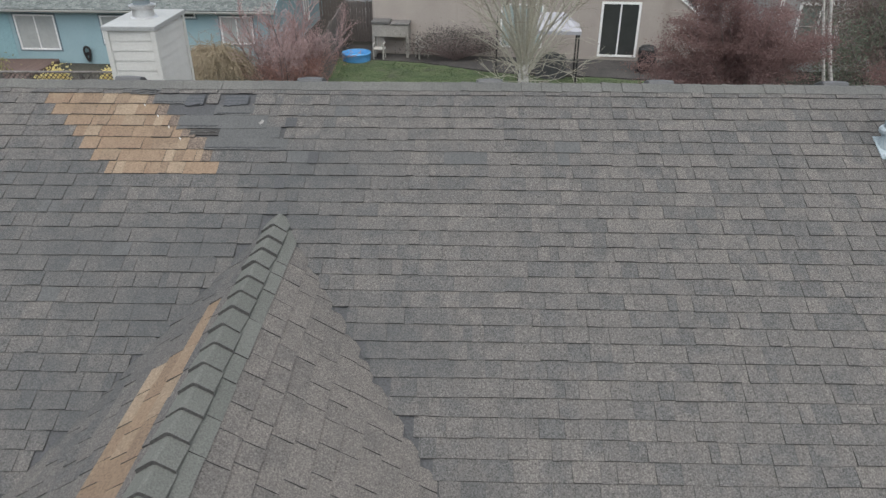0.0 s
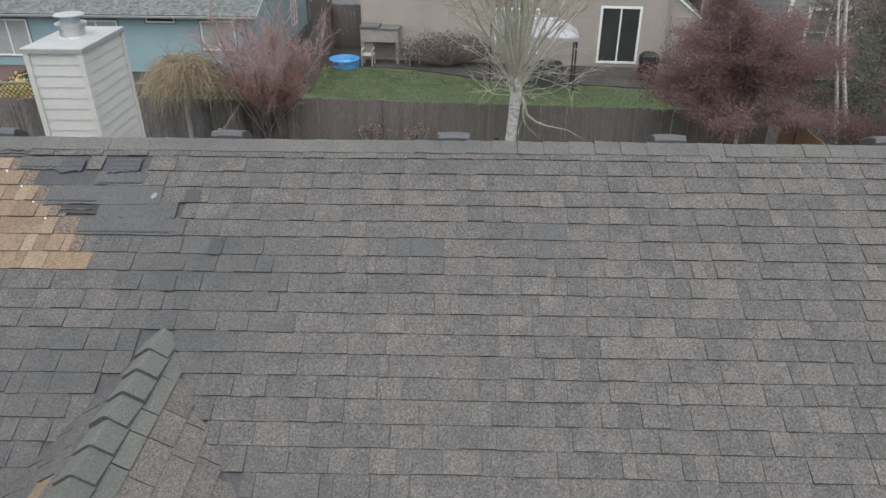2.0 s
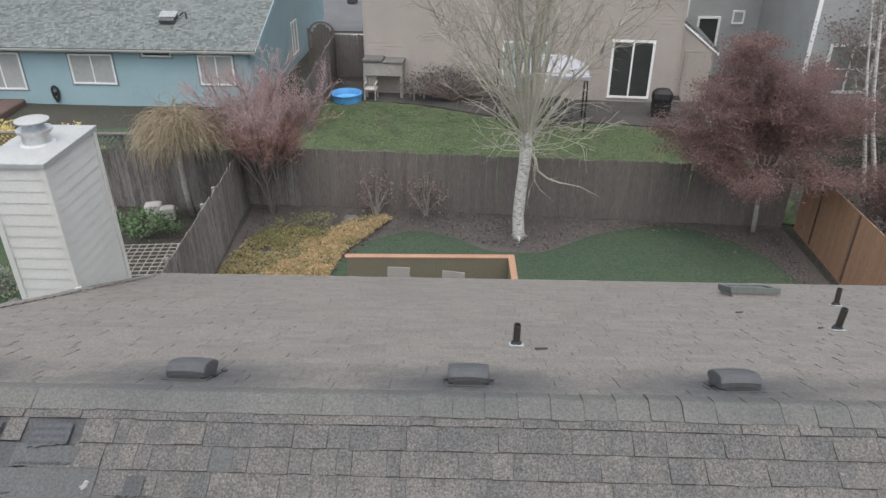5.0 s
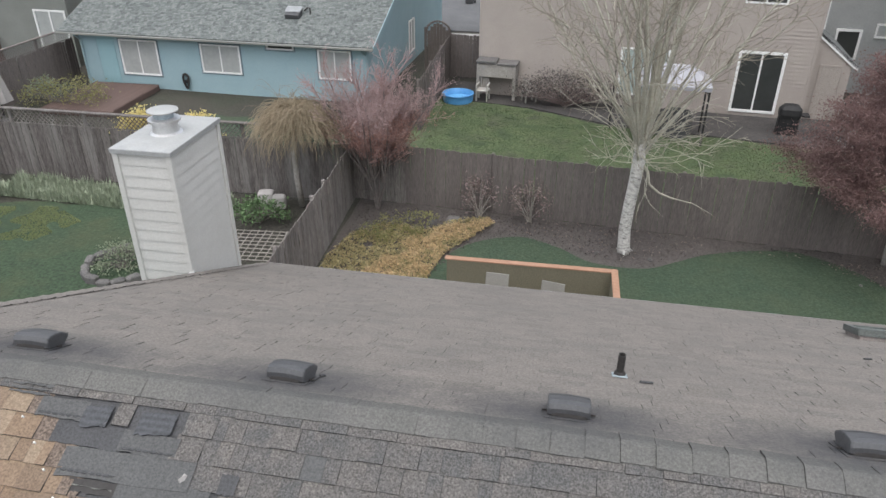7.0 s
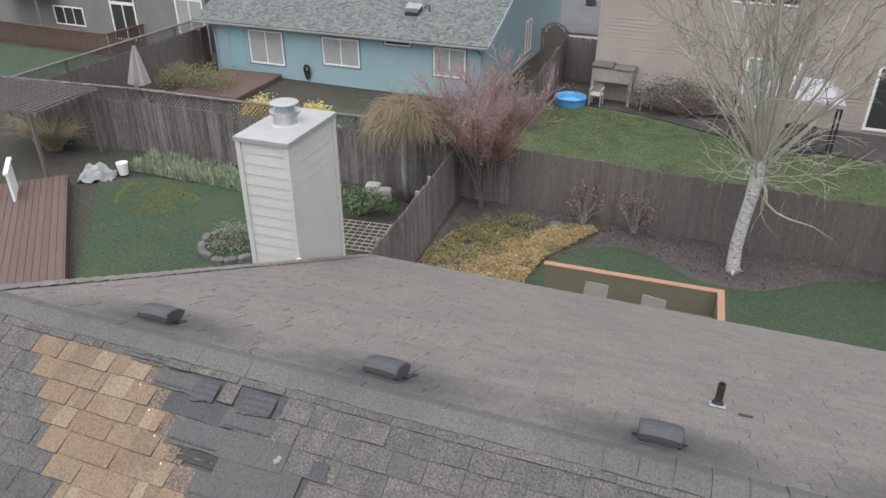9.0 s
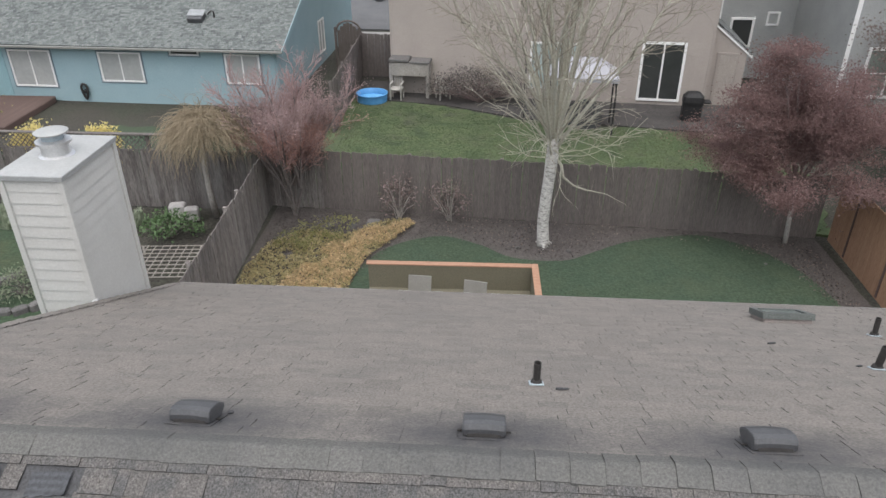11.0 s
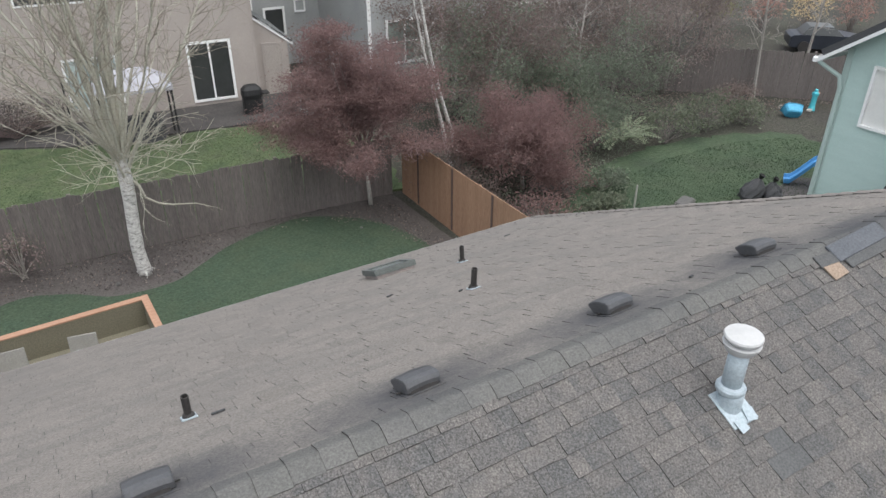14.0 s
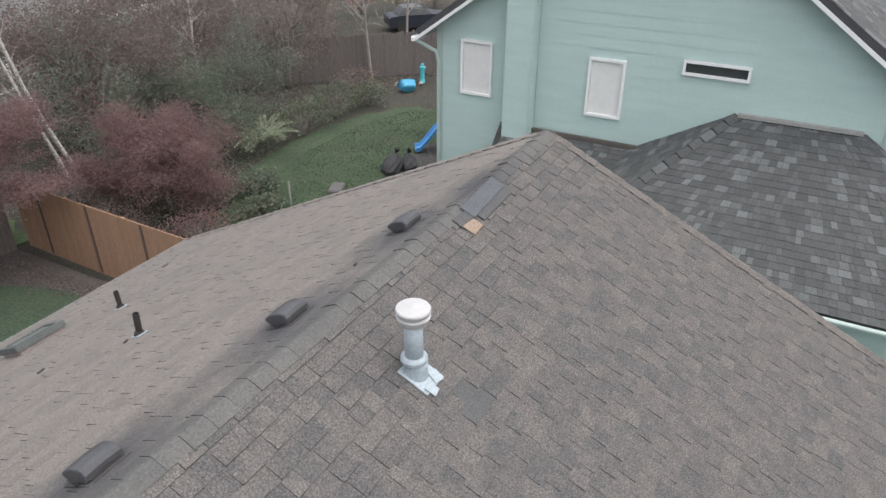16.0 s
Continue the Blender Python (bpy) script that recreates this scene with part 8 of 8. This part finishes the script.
for i in range(3):
    part("step", Build(sm).box(1.12 + i * 0.1, 1.24 + i * 0.1, -0.18, 0.18, 0.52 - i * 0.2, 0.56 - i * 0.2), WHITE_PLASTIC, sl)
AZURE = surface("azure_plastic", [(0.06, 0.29, 0.47), (0.085, 0.36, 0.54)], grain=(15, 0.2), stain=(5, 0.4), stain_colour=(0.12, 0.36, 0.48), rough=0.5, bump=0.05)
ty = thing("play_tub", "blue plastic play tub tipped over in the yard", "toy", at=(24.55, 17.5, 0))
ym = pose(24.5, 17.55, 0.15, 0, 0, -32) @ Matrix.Scale(0.82, 4) @ pose(0, 0, 0, -58, 8, 0)
tub = [(0.30, 0.20, -0.16), (0.36, 0.25, -0.12), (0.44, 0.31, 0.20), (0.47, 0.34, 0.21), (0.46, 0.33, 0.23), (0.41, 0.28, 0.21), (0.32, 0.21, -0.10)]
part("shell", Build(ym).rings([[(a * math.copysign(abs(math.cos(k * 0.3927)) ** 0.6, math.cos(k * 0.3927)), c * math.copysign(abs(math.sin(k * 0.3927)) ** 0.6, math.sin(k * 0.3927)), z) for k in range(16)] for a, c, z in tub]), AZURE, ty)
part("handle", Build(ym).tube([(-0.47, -0.1, 0.2), (-0.60, -0.08, 0.22), (-0.60, 0.08, 0.22), (-0.47, 0.1, 0.2)], 0.022, 8), WHITE_PLASTIC, ty, "pale handle")
# black panel added inside the tub to make its inside dark
part("lining", Build(ym).soft_box(-0.30, 0.30, -0.19, 0.19, -0.09, -0.06, 0.01), BLACK_METAL, ty)
ty2 = thing("toy_post", "turquoise plastic play post with a pale arm", "toy", at=(25.75, 17.6, 0))
pm = pose(25.75, 17.6, 0, 0, 6, 15)
TURQUOISE = surface("turquoise_plastic", [(0.06, 0.36, 0.42), (0.08, 0.42, 0.48)], stain=(6, 0.3), rough=0.5, bump=0)
part("post", Build(pm).turned([(0.13, -0.03), (0.12, 0.08), (0.10, 0.14), (0.10, 0.52), (0.13, 0.54), (0.13, 0.62), (0.07, 0.66), (0.07, 0.74), (0.04, 0.76)], 12), TURQUOISE, ty2)
part("arm", Build(pm @ pose(0.1, 0, 0.42, 0, -18, 0)).soft_box(0.0, 0.36, -0.05, 0.05, 0, 0.09, 0.02), CEDAR_TRIM, ty2)
part("foot", Build(pm).soft_box(-0.36, 0.22, -0.07, 0.07, -0.03, 0.05, 0.02), WHITE_PLASTIC, ty2)


def sack(x, y, seed, r, h, lean):
    """A knotted plastic sack with sharp folds."""
    bag = thing("rubbish_bag", "slumped black plastic sack with sharp folds on the paving", "bag", at=(x, y, 0), group="sacks on the paving")
    rs = random.Random(seed)
    folds = [rs.uniform(0.78, 1.18) for _ in range(15)]
    rows_ = [[(lean[0] * f + r * w * folds[k] * math.cos(k * 0.4189), lean[1] * f + r * 0.85 * w * folds[(k + q) % 15] * math.sin(k * 0.4189), h * f + 0.05 * folds[(k * 3 + q) % 15] * (0 < f < 1) - 0.02) for k in range(15)]
             for q, (w, f) in enumerate(((0.95, 0.0), (1.08, 0.18), (1.0, 0.36), (0.78, 0.56), (0.46, 0.76), (0.16, 0.9), (0.09, 0.94)))]
    part("sack_body", Build(Matrix.Translation((x, y, 0))).rings(rows_), FELT, bag, smooth=False)
    part("knot", Build(pose(x + lean[0] * 0.94, y + lean[1] * 0.94, h * 0.9, 20, 12, 0)).turned([(0.035, 0), (0.03, 0.04), (0.07, 0.10), (0.09, 0.17), (0.05, 0.13)], 7), BLACK_METAL, bag, smooth=False)


sack(17.35, 13.98, 5, 0.36, 0.62, (0.10, -0.10))
sack(17.78, 13.62, 8, 0.30, 0.50, (0.05, 0.06))
whole("side_path", flat([(17.0, 12.3), (20.6, 12.4), (20.6, 13.5), (19.6, 14.15), (18.2, 13.9), (17.2, 14.2), (16.9, 13.4)], 0.006, -0.1), PAVING, "dark damp paving beside the sage-green house", "paving", kind="structure")
# added wedge stands in for the shadow of the lean-to roof's end
part("flashing", Build().add([(12.975, 8.83, 3.30), (12.975, 8.60, 3.30), (12.975, 8.60, 3.80), (12.975, 8.645, 3.885), (12.955, 8.83, 3.30), (12.955, 8.60, 3.30), (12.955, 8.60, 3.80), (12.955, 8.645, 3.885)],
                             [(0, 1, 2, 3), (7, 6, 5, 4), (0, 4, 5, 1), (1, 5, 6, 2), (2, 6, 7, 3), (3, 7, 4, 0)]), STONE, sg, "grey wedge standing in for the shadow at the lean-to end")
AUTUMN = "tangled russet and orange bush beyond the far fence"
for i, (x, y, h, mat) in enumerate(((35.6, 27.0, 2.0, LEAF_RED), (37.4, 25.6, 2.1, LEAF_ORANGE), (39.2, 24.2, 2.0, LEAF_RED), (33.6, 28.6, 1.8, LEAF_OLIVE))):
    shrub("autumn_bush", AUTUMN if mat is not LEAF_OLIVE else "tangled olive bush beyond the far fence", (x, y, 0), (1.4, 0.9, h), mat, 140 + i, n=80, per=12, size=0.06, reach=0.16, group="bushes beyond the fence")
whole("stone_slab", Build(pose(15.5, 14.7, 0, 0, 0, 20)).soft_box(-0.32, 0.32, -0.2, 0.2, -0.03, 0.10, 0.04), STONE, "pale flat slab at the lawn's edge", "stone")
cr = thing("parked_car", "dark blue car parked behind the fence", "car", at=(34.25, 22.6, 0))
km = pose(34.25, 22.6, 0, 0, 0, -45) @ Matrix.Scale(0.8, 4)
part("body", Build(km).rings([[(x, -0.85, z), (x, 0.85, z), (x, 0.85, h_), (x, -0.85, h_)] for x, z, h_ in ((-2.1, 0.35, 0.85), (-1.9, 0.25, 0.95), (-1.2, 0.22, 1.0), (1.0, 0.22, 1.0), (2.0, 0.25, 0.85), (2.15, 0.35, 0.7))]), surface("dark_blue_car_paint", [(0.022, 0.026, 0.034), (0.030, 0.034, 0.044)], rough=0.35, bump=0, spec=0.4), cr)
part("cabin", Build(km).rings([[(-1.5, -0.8, 1.0), (0.8, -0.8, 1.0), (0.8, 0.8, 1.0), (-1.5, 0.8, 1.0)], [(-1.1, -0.65, 1.45), (0.2, -0.65, 1.45), (0.2, 0.65, 1.45), (-1.1, 0.65, 1.45)]]), DARK_GLASS, cr)
for a in (-1.3, 1.35):
    for e in (-0.86, 0.86):
        part("wheel", Build(km @ pose(a, e, 0.32, 90, 0, 0)).turned([(0.32, -0.1), (0.32, 0.1)], 18), BLACK_PIPE, cr)
